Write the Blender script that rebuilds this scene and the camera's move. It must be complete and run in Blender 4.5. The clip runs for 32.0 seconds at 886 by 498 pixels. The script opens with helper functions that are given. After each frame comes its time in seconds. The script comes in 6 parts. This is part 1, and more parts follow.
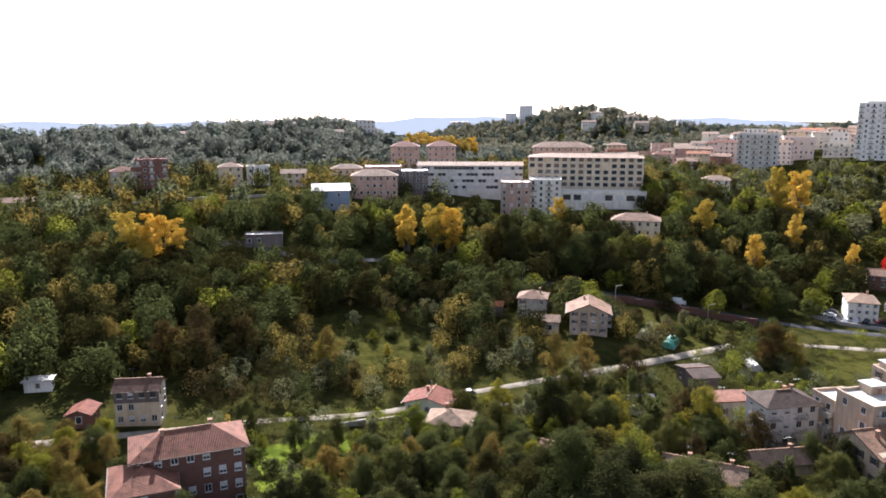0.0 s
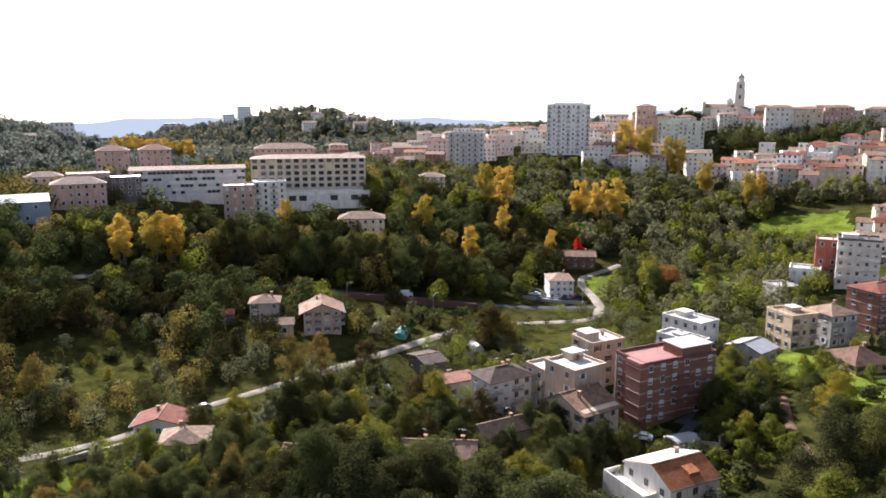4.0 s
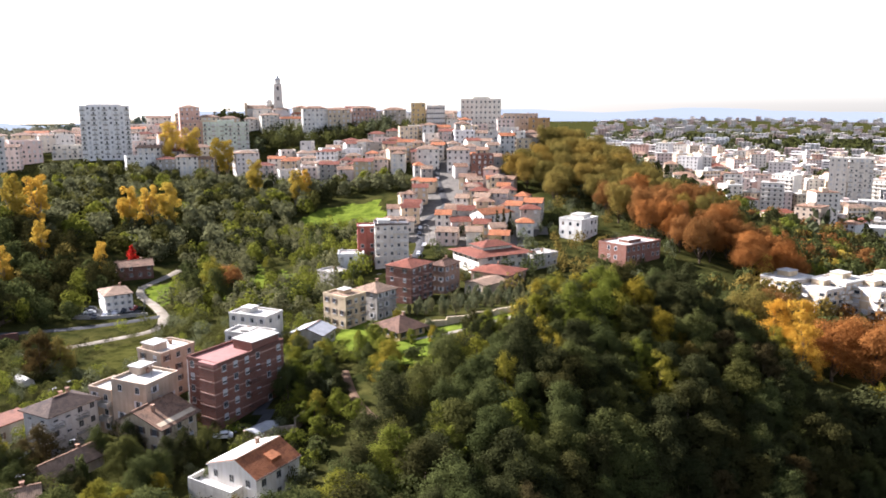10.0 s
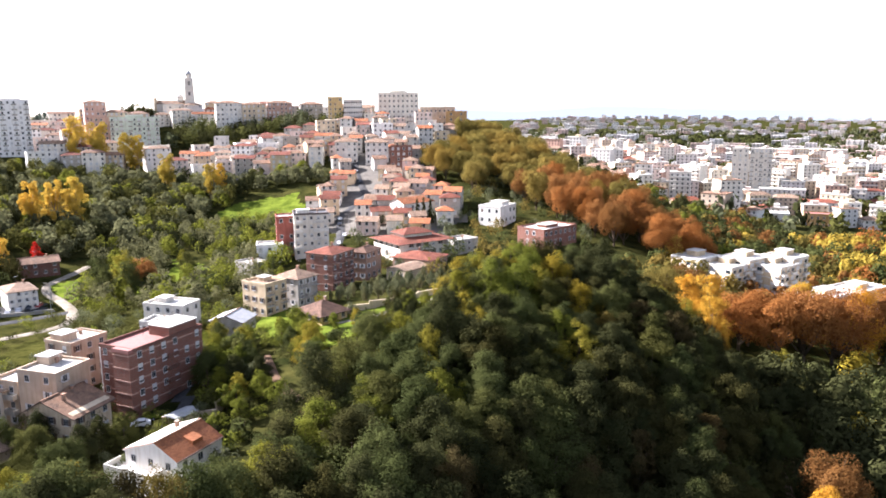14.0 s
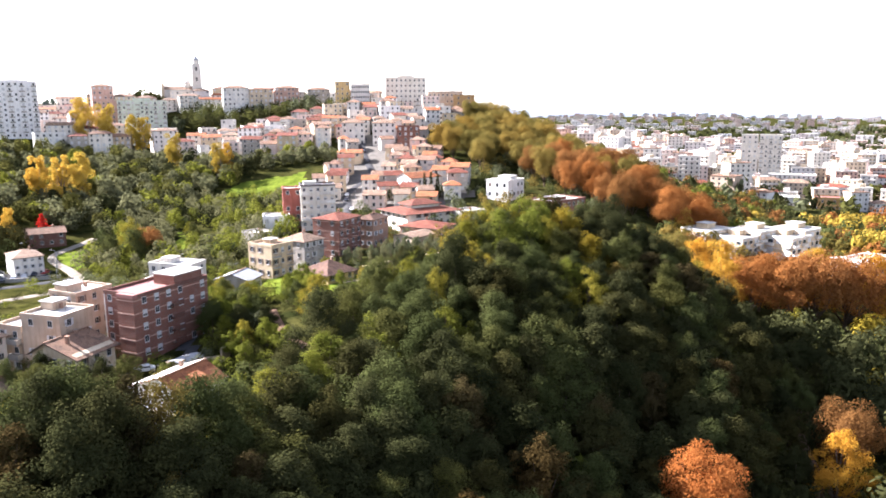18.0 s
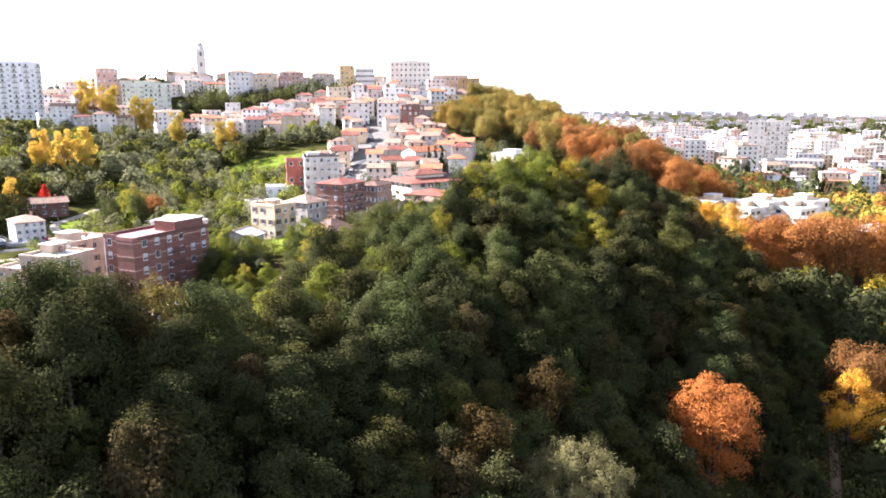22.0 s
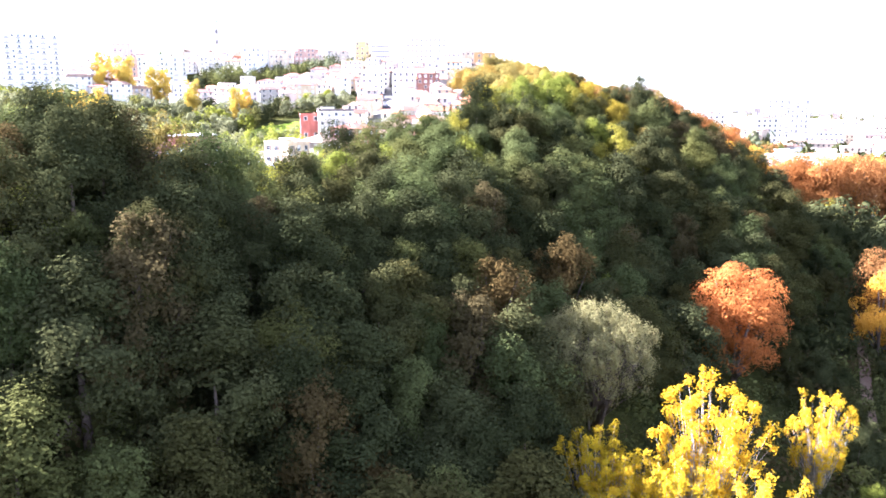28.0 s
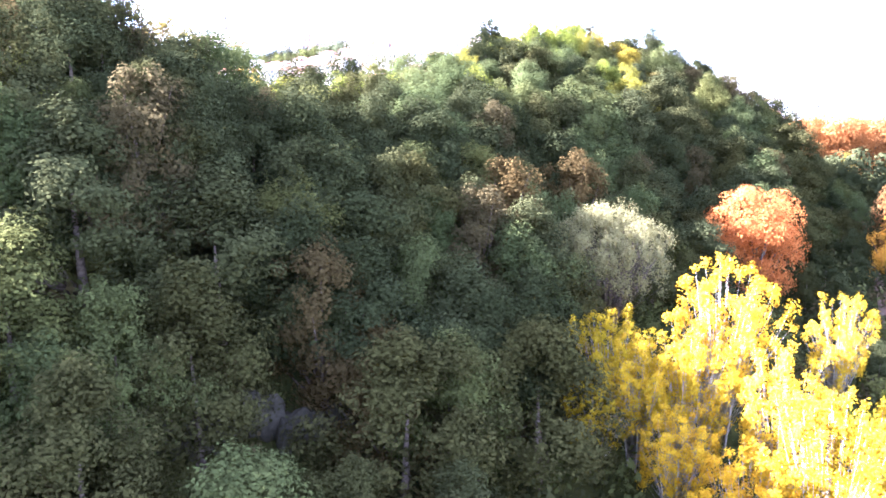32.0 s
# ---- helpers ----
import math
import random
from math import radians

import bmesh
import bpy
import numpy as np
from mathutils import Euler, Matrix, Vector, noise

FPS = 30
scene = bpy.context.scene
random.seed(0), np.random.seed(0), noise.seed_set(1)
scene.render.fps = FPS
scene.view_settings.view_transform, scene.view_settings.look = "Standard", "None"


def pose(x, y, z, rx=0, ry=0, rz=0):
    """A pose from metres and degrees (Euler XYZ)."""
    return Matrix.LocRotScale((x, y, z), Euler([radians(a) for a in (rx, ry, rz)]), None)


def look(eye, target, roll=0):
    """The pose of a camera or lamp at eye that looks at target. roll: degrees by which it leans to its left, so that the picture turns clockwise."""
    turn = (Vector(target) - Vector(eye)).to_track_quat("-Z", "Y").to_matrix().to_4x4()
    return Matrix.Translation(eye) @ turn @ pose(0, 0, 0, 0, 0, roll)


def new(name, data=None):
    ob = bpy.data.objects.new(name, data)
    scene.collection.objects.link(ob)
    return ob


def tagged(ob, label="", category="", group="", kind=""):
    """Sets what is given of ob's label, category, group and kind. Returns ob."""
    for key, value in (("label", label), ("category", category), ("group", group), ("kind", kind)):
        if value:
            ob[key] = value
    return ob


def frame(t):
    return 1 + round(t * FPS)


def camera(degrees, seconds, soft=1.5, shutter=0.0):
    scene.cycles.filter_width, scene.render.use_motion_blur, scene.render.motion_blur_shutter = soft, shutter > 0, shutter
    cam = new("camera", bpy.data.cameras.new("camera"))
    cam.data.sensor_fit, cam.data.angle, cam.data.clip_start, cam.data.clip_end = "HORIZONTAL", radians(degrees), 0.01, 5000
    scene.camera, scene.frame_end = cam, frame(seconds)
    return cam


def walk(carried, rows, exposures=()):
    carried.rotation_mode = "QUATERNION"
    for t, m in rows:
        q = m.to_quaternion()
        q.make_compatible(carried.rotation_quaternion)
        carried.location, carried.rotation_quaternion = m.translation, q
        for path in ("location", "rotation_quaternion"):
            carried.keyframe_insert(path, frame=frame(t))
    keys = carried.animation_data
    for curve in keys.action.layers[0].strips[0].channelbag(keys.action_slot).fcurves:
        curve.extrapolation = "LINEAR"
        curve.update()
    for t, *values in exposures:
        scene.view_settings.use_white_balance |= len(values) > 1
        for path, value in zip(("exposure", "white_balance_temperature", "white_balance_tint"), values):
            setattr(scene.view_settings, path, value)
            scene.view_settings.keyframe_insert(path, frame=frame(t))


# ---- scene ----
# ---- camera: a drone that turns on the spot and then sinks ----
cam = camera(60.64, 32.0, soft=1.8)
# seconds, x, y, z, heading to the left of +y, tilt, roll
PATH = [
    (0, -1.73, 5.29, 101.99, 59.879, -10.767, -0.142),
    (1, -0.93, 5.24, 102.24, 55.663, -10.767, -0.185),
    (2, -1.20, 5.08, 102.27, 50.447, -10.767, -0.094),
    (3, -1.07, 4.89, 102.25, 44.881, -10.766, -0.112),
    (3.5, -1.03, 4.60, 102.28, 42.041, -10.767, -0.076),
    (5.5, -0.90, 4.10, 102.38, 30.815, -10.767, -0.036),
    (6, -0.77, 3.93, 102.39, 28.027, -10.766, -0.033),
    (7, -0.50, 3.41, 102.45, 22.461, -10.769, -0.114),
    (8, -0.03, 2.51, 102.69, 16.908, -10.772, -0.088),
    (9, 0.12, 1.91, 102.85, 11.382, -10.772, -0.121),
    (10, -0.00, 1.36, 102.87, 6.149, -10.771, -0.105),
    (11, 0.02, 0.52, 102.65, 2.195, -10.767, -0.176),
    (12, 0.06, 0.37, 101.60, 0.375, -10.766, -0.344),
    (13, 0.00, -0.00, 100.00, -0.001, -10.762, -0.342),
    (14, -0.15, -0.14, 97.88, 0.035, -10.761, -0.292),
    (14.5, -0.29, -0.05, 96.65, 0.084, -10.764, -0.282),
    (16.5, -0.28, 0.02, 90.76, 0.363, -10.765, -0.220),
    (17, -0.28, 0.07, 89.25, 0.442, -10.765, -0.243),
    (18, -0.48, -0.08, 86.34, 0.547, -10.765, -0.220),
    (19, -0.40, 0.08, 83.30, 0.683, -10.763, -0.155),
    (20, -0.46, 0.11, 80.46, 0.739, -10.763, -0.076),
    (21, -0.44, 0.10, 77.55, 0.821, -10.765, -0.120),
    (22, -0.47, 0.12, 74.55, 0.888, -10.766, -0.099),
    (23, -0.52, -0.00, 71.61, 0.945, -10.768, -0.108),
    (24, -0.66, -0.10, 68.58, 0.993, -10.766, 0.026),
    (25, -0.82, -0.13, 65.49, 1.059, -10.762, 0.124),
    (25.5, -0.82, -0.12, 63.98, 1.150, -10.764, 0.140),
    (27.5, -0.83, 0.11, 57.99, 1.752, -10.773, 0.092),
    (28, -0.77, 0.14, 56.51, 1.972, -10.775, 0.050),
    (29, -0.64, 0.10, 53.65, 2.327, -10.768, -0.089),
    (30, -0.50, -0.01, 50.75, 2.573, -10.766, -0.151),
    (31, -0.60, 0.14, 47.82, 2.639, -10.765, -0.068),
    (32, -0.68, 0.20, 44.90, 2.643, -10.764, 0.040),
]


def drone(x, y, z, yaw, tilt, roll):
    return pose(x, y, z) @ pose(0, 0, 0, 0, 0, yaw) @ pose(0, 0, 0, 90 + tilt) @ pose(0, 0, 0, 0, 0, roll)


walk(cam, [(t, drone(*row)) for t, *row in PATH],
     exposures=[(0, 2.0, 5900, 18), (3, 1.9, 5900, 18), (6, 1.85, 5900, 18), (9, 2.05, 5900, 19), (14, 2.5, 5900, 20), (20, 2.9, 5800, 21), (25, 3.5, 5600, 23), (28, 4.3, 5300, 26), (32, 5.35, 4950, 33)])

# ---- sky and sun ----
SUN_AZ, SUN_EL = -67.0, 31.0     # degrees from +y towards +x, and above the horizon
world = bpy.data.worlds.new("sky")
scene.world = world
world.use_nodes = True
_wn = world.node_tree.nodes
_sky = _wn.new("ShaderNodeTexSky")
_sky.sky_type, _sky.sun_disc = "NISHITA", False
_sky.sun_elevation, _sky.sun_rotation = radians(SUN_EL), radians(SUN_AZ)
_sky.air_density, _sky.dust_density, _sky.ozone_density = 1.0, 0.8, 1.0
_veil = _wn.new("ShaderNodeHueSaturation")       # a hazy, whitish sky
_veil.inputs["Saturation"].default_value = 0.55
world.node_tree.links.new(_sky.outputs[0], _veil.inputs["Color"])
world.node_tree.links.new(_veil.outputs[0], _wn["Background"].inputs[0])
_wn["Background"].inputs[1].default_value = 0.064
_lamp = bpy.data.lights.new("sun", "SUN")
_lamp.energy, _lamp.angle, _lamp.color = 5.0, radians(0.6), (1.0, 0.95, 0.87)
sun = new("sun", _lamp)
_sa, _se = radians(SUN_AZ), radians(SUN_EL)
_to = Vector((math.sin(_sa) * math.cos(_se), math.cos(_sa) * math.cos(_se), math.sin(_se)))
sun.matrix_world = look(_to * 900, (0, 0, 0))


# ---- materials ----
def material(name, rough=0.8, metal=0.0):
    m = bpy.data.materials.new(name)
    m.use_nodes = True
    b = m.node_tree.nodes["Principled BSDF"]
    b.inputs["Roughness"].default_value, b.inputs["Metallic"].default_value = rough, metal
    return m, m.node_tree.nodes, m.node_tree.links, b


def ramp(nodes, links, fac, stops):
    r = nodes.new("ShaderNodeValToRGB")
    while len(r.color_ramp.elements) < len(stops):
        r.color_ramp.elements.new(0.5)
    for e, (p, c) in zip(r.color_ramp.elements, stops):
        e.position, e.color = p, (*c, 1)
    links.new(fac, r.inputs[0])
    return r.outputs[0]


def noise_node(nodes, links, scale, detail=4.0, coord=None, rough=0.6):
    n = nodes.new("ShaderNodeTexNoise")
    n.inputs["Scale"].default_value, n.inputs["Detail"].default_value, n.inputs["Roughness"].default_value = scale, detail, rough
    if coord is not None:
        links.new(coord, n.inputs["Vector"])
    return n.outputs["Fac"]


def mix_col(nodes, links, fac, a, b, blend="MIX"):
    m = nodes.new("ShaderNodeMix")
    m.data_type, m.blend_type = "RGBA", blend
    for sock, v in ((m.inputs[0], fac), (m.inputs[6], a), (m.inputs[7], b)):
        if hasattr(v, "is_linked"):
            links.new(v, sock)
        else:
            sock.default_value = v if isinstance(v, float) else (*v, 1)
    return m.outputs[2]


def bump(nodes, links, b, height, strength, distance=0.05):
    n = nodes.new("ShaderNodeBump")
    n.inputs["Strength"].default_value, n.inputs["Distance"].default_value = strength, distance
    links.new(height, n.inputs["Height"])
    links.new(n.outputs[0], b.inputs["Normal"])


def scaled(c, k):
    return tuple(min(1.0, v * k) for v in c)


def plaster(name, c, stain=0.75):
    """Painted plaster: fine grain, rain streaks and large blotches."""
    m, n, l, b = material(name, 0.9)
    b.inputs["Specular IOR Level"].default_value = 0.12
    co = n.new("ShaderNodeTexCoord").outputs["Object"]
    st = n.new("ShaderNodeMapping")
    st.inputs["Scale"].default_value = (1.2, 1.2, 0.12)
    l.new(co, st.inputs[0])
    big = ramp(n, l, noise_node(n, l, 0.25, 5, co), [(0.35, scaled(c, stain)), (0.65, c)])
    streak = ramp(n, l, noise_node(n, l, 1.0, 4, st.outputs[0]), [(0.3, (0.8, 0.77, 0.72)), (0.55, (1, 1, 1))])
    var = n.new("ShaderNodeObjectInfo").outputs["Random"]
    tone = ramp(n, l, var, [(0, (0.86, 0.85, 0.84)), (1, (1, 1, 1))])
    col = mix_col(n, l, 0.8, mix_col(n, l, 1.0, big, streak, "MULTIPLY"), tone, "MULTIPLY")
    l.new(col, b.inputs["Base Color"])
    bump(n, l, b, noise_node(n, l, 9.0, 3, co), 0.25)
    return m


def tiles(name, c, c2, pitch=0.28):
    """Clay pantiles in courses that run down the slope, with lichen and weathered patches."""
    m, n, l, b = material(name, 0.85)
    b.inputs["Specular IOR Level"].default_value = 0.12
    co = n.new("ShaderNodeTexCoord").outputs["Object"]
    w = n.new("ShaderNodeTexWave")
    w.bands_direction, w.inputs["Scale"].default_value, w.inputs["Distortion"].default_value = "X", 0.314 / pitch, 0.6
    l.new(co, w.inputs["Vector"])
    patch = ramp(n, l, noise_node(n, l, 0.5, 6, co, 0.7), [(0.35, scaled(c2, 0.8)), (0.5, c), (0.68, scaled(c, 1.3))])
    grain = ramp(n, l, noise_node(n, l, 4.0, 3, co), [(0.3, (0.6, 0.58, 0.55)), (0.7, (1, 1, 1))])
    rows = ramp(n, l, w.outputs["Fac"], [(0.0, (0.55, 0.5, 0.48)), (0.45, (1, 1, 1))])
    col = mix_col(n, l, 1.0, mix_col(n, l, 1.0, patch, grain, "MULTIPLY"), rows, "MULTIPLY")
    l.new(col, b.inputs["Base Color"])
    bump(n, l, b, w.outputs["Fac"], 0.7, 0.08)
    return m


def mottled(name, a, c, scale=1.0, rough=0.9, fine=8.0, strength=0.4):
    m, n, l, b = material(name, rough)
    if rough > 0.85:
        b.inputs["Specular IOR Level"].default_value = 0.0
    co = n.new("ShaderNodeTexCoord").outputs["Object"]
    col = ramp(n, l, noise_node(n, l, scale, 6, co, 0.65), [(0.32, a), (0.68, c)])
    g = noise_node(n, l, fine, 4, co)
    col = mix_col(n, l, 0.6, col, ramp(n, l, g, [(0.3, (0.5, 0.5, 0.5)), (0.7, (1, 1, 1))]), "MULTIPLY")
    l.new(col, b.inputs["Base Color"])
    bump(n, l, b, g, strength)
    return m


def brickwork(name, c, c2, mortar):
    m, n, l, b = material(name, 0.9)
    b.inputs["Specular IOR Level"].default_value = 0.12
    co = n.new("ShaderNodeTexCoord").outputs["Object"]
    sep = n.new("ShaderNodeSeparateXYZ")
    l.new(co, sep.inputs[0])
    add = n.new("ShaderNodeMath")
    l.new(sep.outputs[0], add.inputs[0])
    l.new(sep.outputs[1], add.inputs[1])
    com = n.new("ShaderNodeCombineXYZ")
    l.new(add.outputs[0], com.inputs[0])
    l.new(sep.outputs[2], com.inputs[1])
    t = n.new("ShaderNodeTexBrick")
    t.inputs["Scale"].default_value = 1.0
    t.inputs["Brick Width"].default_value, t.inputs["Row Height"].default_value, t.inputs["Mortar Size"].default_value = 0.26, 0.075, 0.008
    t.inputs["Color1"].default_value, t.inputs["Color2"].default_value, t.inputs["Mortar"].default_value = (*c, 1), (*c2, 1), (*mortar, 1)
    l.new(com.outputs[0], t.inputs["Vector"])
    big = ramp(n, l, noise_node(n, l, 0.3, 5, co), [(0.3, (0.7, 0.68, 0.66)), (0.7, (1, 1, 1))])
    l.new(mix_col(n, l, 1.0, t.outputs["Color"], big, "MULTIPLY"), b.inputs["Base Color"])
    return m


def foliage(name, dark, mid, light, through_light=0.45):
    """Leaves that differ one by one and tree by tree, and let some light through."""
    m, n, l, b = material(name, 0.85)
    b.inputs["Specular IOR Level"].default_value = 0.0
    geo = n.new("ShaderNodeNewGeometry").outputs["Random Per Island"]
    low, high = (tuple(0.45 * p + 0.55 * q for p, q in zip(c, mid)) for c in (dark, light))
    col = ramp(n, l, geo, [(0.0, low), (0.5, mid), (1.0, high)])
    var = n.new("ShaderNodeObjectInfo").outputs["Random"]
    col = mix_col(n, l, 1.0, col, ramp(n, l, var, [(0, (0.62, 0.66, 0.62)), (0.5, (0.95, 0.95, 0.9)), (1, (1.0, 0.86, 0.66))]), "MULTIPLY")
    l.new(col, b.inputs["Base Color"])
    t = n.new("ShaderNodeBsdfTranslucent")
    l.new(col, t.inputs[0])
    x = n.new("ShaderNodeMixShader")
    x.inputs[0].default_value = through_light
    l.new(b.outputs[0], x.inputs[1])
    l.new(t.outputs[0], x.inputs[2])
    l.new(x.outputs[0], n["Material Output"].inputs[0])
    return m


def glazing(name, c=(0.03, 0.035, 0.04)):
    m, n, l, b = material(name, 0.12)
    b.inputs["Base Color"].default_value = (*c, 1)
    return m


M = {
    "white": plaster("white_plaster", (0.7, 0.665, 0.6)), "bright_white": plaster("bright_white_plaster", (0.8, 0.78, 0.75), 0.9), "cream": plaster("cream_plaster", (0.62, 0.5, 0.35)),
    "sand": plaster("sand_plaster", (0.5, 0.39, 0.29)), "warm_cream": plaster("warm_cream_plaster", (0.6, 0.47, 0.31)), "yellow": plaster("yellow_plaster", (0.6, 0.44, 0.21)),
    # pale cream, pink and grey, lightened partly for haze over the hill town
    "pale_cream": plaster("pale_cream_plaster", (0.72, 0.66, 0.56), 0.85), "pale_pink": plaster("pale_pink_plaster", (0.68, 0.54, 0.47), 0.85), "pale_grey": plaster("pale_grey_plaster", (0.6, 0.57, 0.53), 0.85),
    "pink": plaster("pink_plaster", (0.5, 0.32, 0.25)), "ochre": plaster("ochre_plaster", (0.5, 0.3, 0.13)),
    "grey": plaster("grey_plaster", (0.4, 0.37, 0.33)), "mint": plaster("mint_plaster", (0.54, 0.6, 0.49)),
    "red_plaster": plaster("red_plaster", (0.36, 0.12, 0.09)), "dark_plaster": plaster("dark_plaster", (0.16, 0.13, 0.12)),
    "brick": brickwork("red_brick", (0.24, 0.1, 0.07), (0.185, 0.078, 0.056), (0.2, 0.15, 0.12)),
    "brick_tan": brickwork("tan_brick", (0.38, 0.22, 0.145), (0.3, 0.17, 0.115), (0.3, 0.25, 0.2)), "tile_rose": tiles("dusty_rose_tiles", (0.245, 0.112, 0.075), (0.18, 0.088, 0.062)), "tile_umber": tiles("umber_tiles", (0.17, 0.1, 0.07), (0.125, 0.075, 0.055)),
    "brick_dark": brickwork("dark_brick", (0.17, 0.072, 0.052), (0.13, 0.055, 0.04), (0.15, 0.12, 0.1)),
    "stone": mottled("old_stone", (0.3, 0.27, 0.23), (0.45, 0.41, 0.35), 0.8),
    "pale_stone": mottled("pale_limestone", (0.5, 0.46, 0.4), (0.64, 0.6, 0.54), 0.6),
    "concrete": mottled("concrete", (0.3, 0.28, 0.245), (0.43, 0.4, 0.35), 0.4),
    "tile_orange": tiles("orange_clay_tiles", (0.44, 0.17, 0.075), (0.34, 0.13, 0.065)),
    "tile_red": tiles("red_clay_tiles", (0.23, 0.08, 0.05), (0.17, 0.065, 0.045)),
    "tile_brown": tiles("brown_clay_tiles", (0.31, 0.19, 0.125), (0.22, 0.15, 0.11)),
    "tile_grey": tiles("weathered_clay_tiles", (0.33, 0.225, 0.155), (0.24, 0.175, 0.125)),
    "tile_dark": tiles("dark_brown_tiles", (0.1, 0.07, 0.055), (0.075, 0.055, 0.045)),
    "roof_red": mottled("red_roof_membrane", (0.22, 0.085, 0.07), (0.3, 0.125, 0.1), 0.5, 0.8),
    "roof_pale": mottled("pale_roof_membrane", (0.4, 0.375, 0.33), (0.6, 0.565, 0.5), 0.3, 0.6),
    "roof_dark": mottled("dark_roof_sheet", (0.05, 0.05, 0.05), (0.1, 0.09, 0.085), 0.6, 0.7),
    "metal": mottled("sheet_metal_roof", (0.26, 0.265, 0.27), (0.37, 0.37, 0.37), 0.4, 0.75),
    "glass": glazing("window_glass"), "frame": mottled("painted_wood", (0.5, 0.48, 0.45), (0.62, 0.6, 0.57), 2.0, 0.6),
    "shutter": mottled("brown_shutter", (0.1, 0.06, 0.04), (0.16, 0.1, 0.065), 2.0, 0.7),
    "shutter_pale": mottled("pale_shutter", (0.45, 0.44, 0.42), (0.58, 0.57, 0.55), 2.0, 0.7),
    "iron": mottled("dark_iron", (0.03, 0.03, 0.03), (0.06, 0.055, 0.05), 3.0, 0.5),
    "bark": mottled("bark", (0.07, 0.05, 0.035), (0.16, 0.12, 0.09), 3.0), "bark_pale": mottled("pale_bark", (0.17, 0.14, 0.105), (0.33, 0.28, 0.22), 3.0),
    "asphalt": mottled("asphalt", (0.055, 0.055, 0.058), (0.09, 0.088, 0.085), 0.3), "gravel": mottled("pale_gravel_road", (0.17, 0.145, 0.11), (0.34, 0.3, 0.24), 0.3),
    "paving": mottled("worn_paving", (0.1, 0.092, 0.08), (0.17, 0.155, 0.135), 0.3),
    "dirt": mottled("bare_earth", (0.1, 0.062, 0.04), (0.19, 0.125, 0.085), 0.4),
    "grass": mottled("meadow_grass", (0.05, 0.072, 0.01), (0.145, 0.18, 0.024), 0.16, 0.95, 1.6, 0.8),
    # rough grass and scrub are darkened to hold some of the trees' shade
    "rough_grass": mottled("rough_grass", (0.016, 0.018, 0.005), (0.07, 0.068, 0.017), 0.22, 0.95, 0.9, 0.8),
    "scrub": mottled("scrub_ground", (0.012, 0.016, 0.005), (0.06, 0.056, 0.016), 0.14, 0.95, 1.0, 1.0),
    # rock darkened to imitate shade, and browned against blue sky light
    "rock": mottled("shade_dark_rock", (0.034, 0.029, 0.02), (0.078, 0.066, 0.046), 0.7, 0.95, 3.0, 1.0),
    "blue_sheet": mottled("blue_grey_sheet", (0.16, 0.2, 0.26), (0.22, 0.27, 0.33), 0.4, 0.6),
    "car_white": mottled("white_car_paint", (0.7, 0.7, 0.7), (0.75, 0.75, 0.75), 0.5, 0.3), "car_dark": mottled("dark_car_paint", (0.03, 0.035, 0.05), (0.05, 0.055, 0.07), 0.5, 0.3),
    "car_red": mottled("red_car_paint", (0.35, 0.03, 0.03), (0.4, 0.04, 0.04), 0.5, 0.3), "rubber": mottled("rubber", (0.02, 0.02, 0.02), (0.04, 0.04, 0.04), 3.0),
    "teal": mottled("green_tarpaulin", (0.05, 0.3, 0.2), (0.1, 0.42, 0.3), 0.5, 0.5),
}
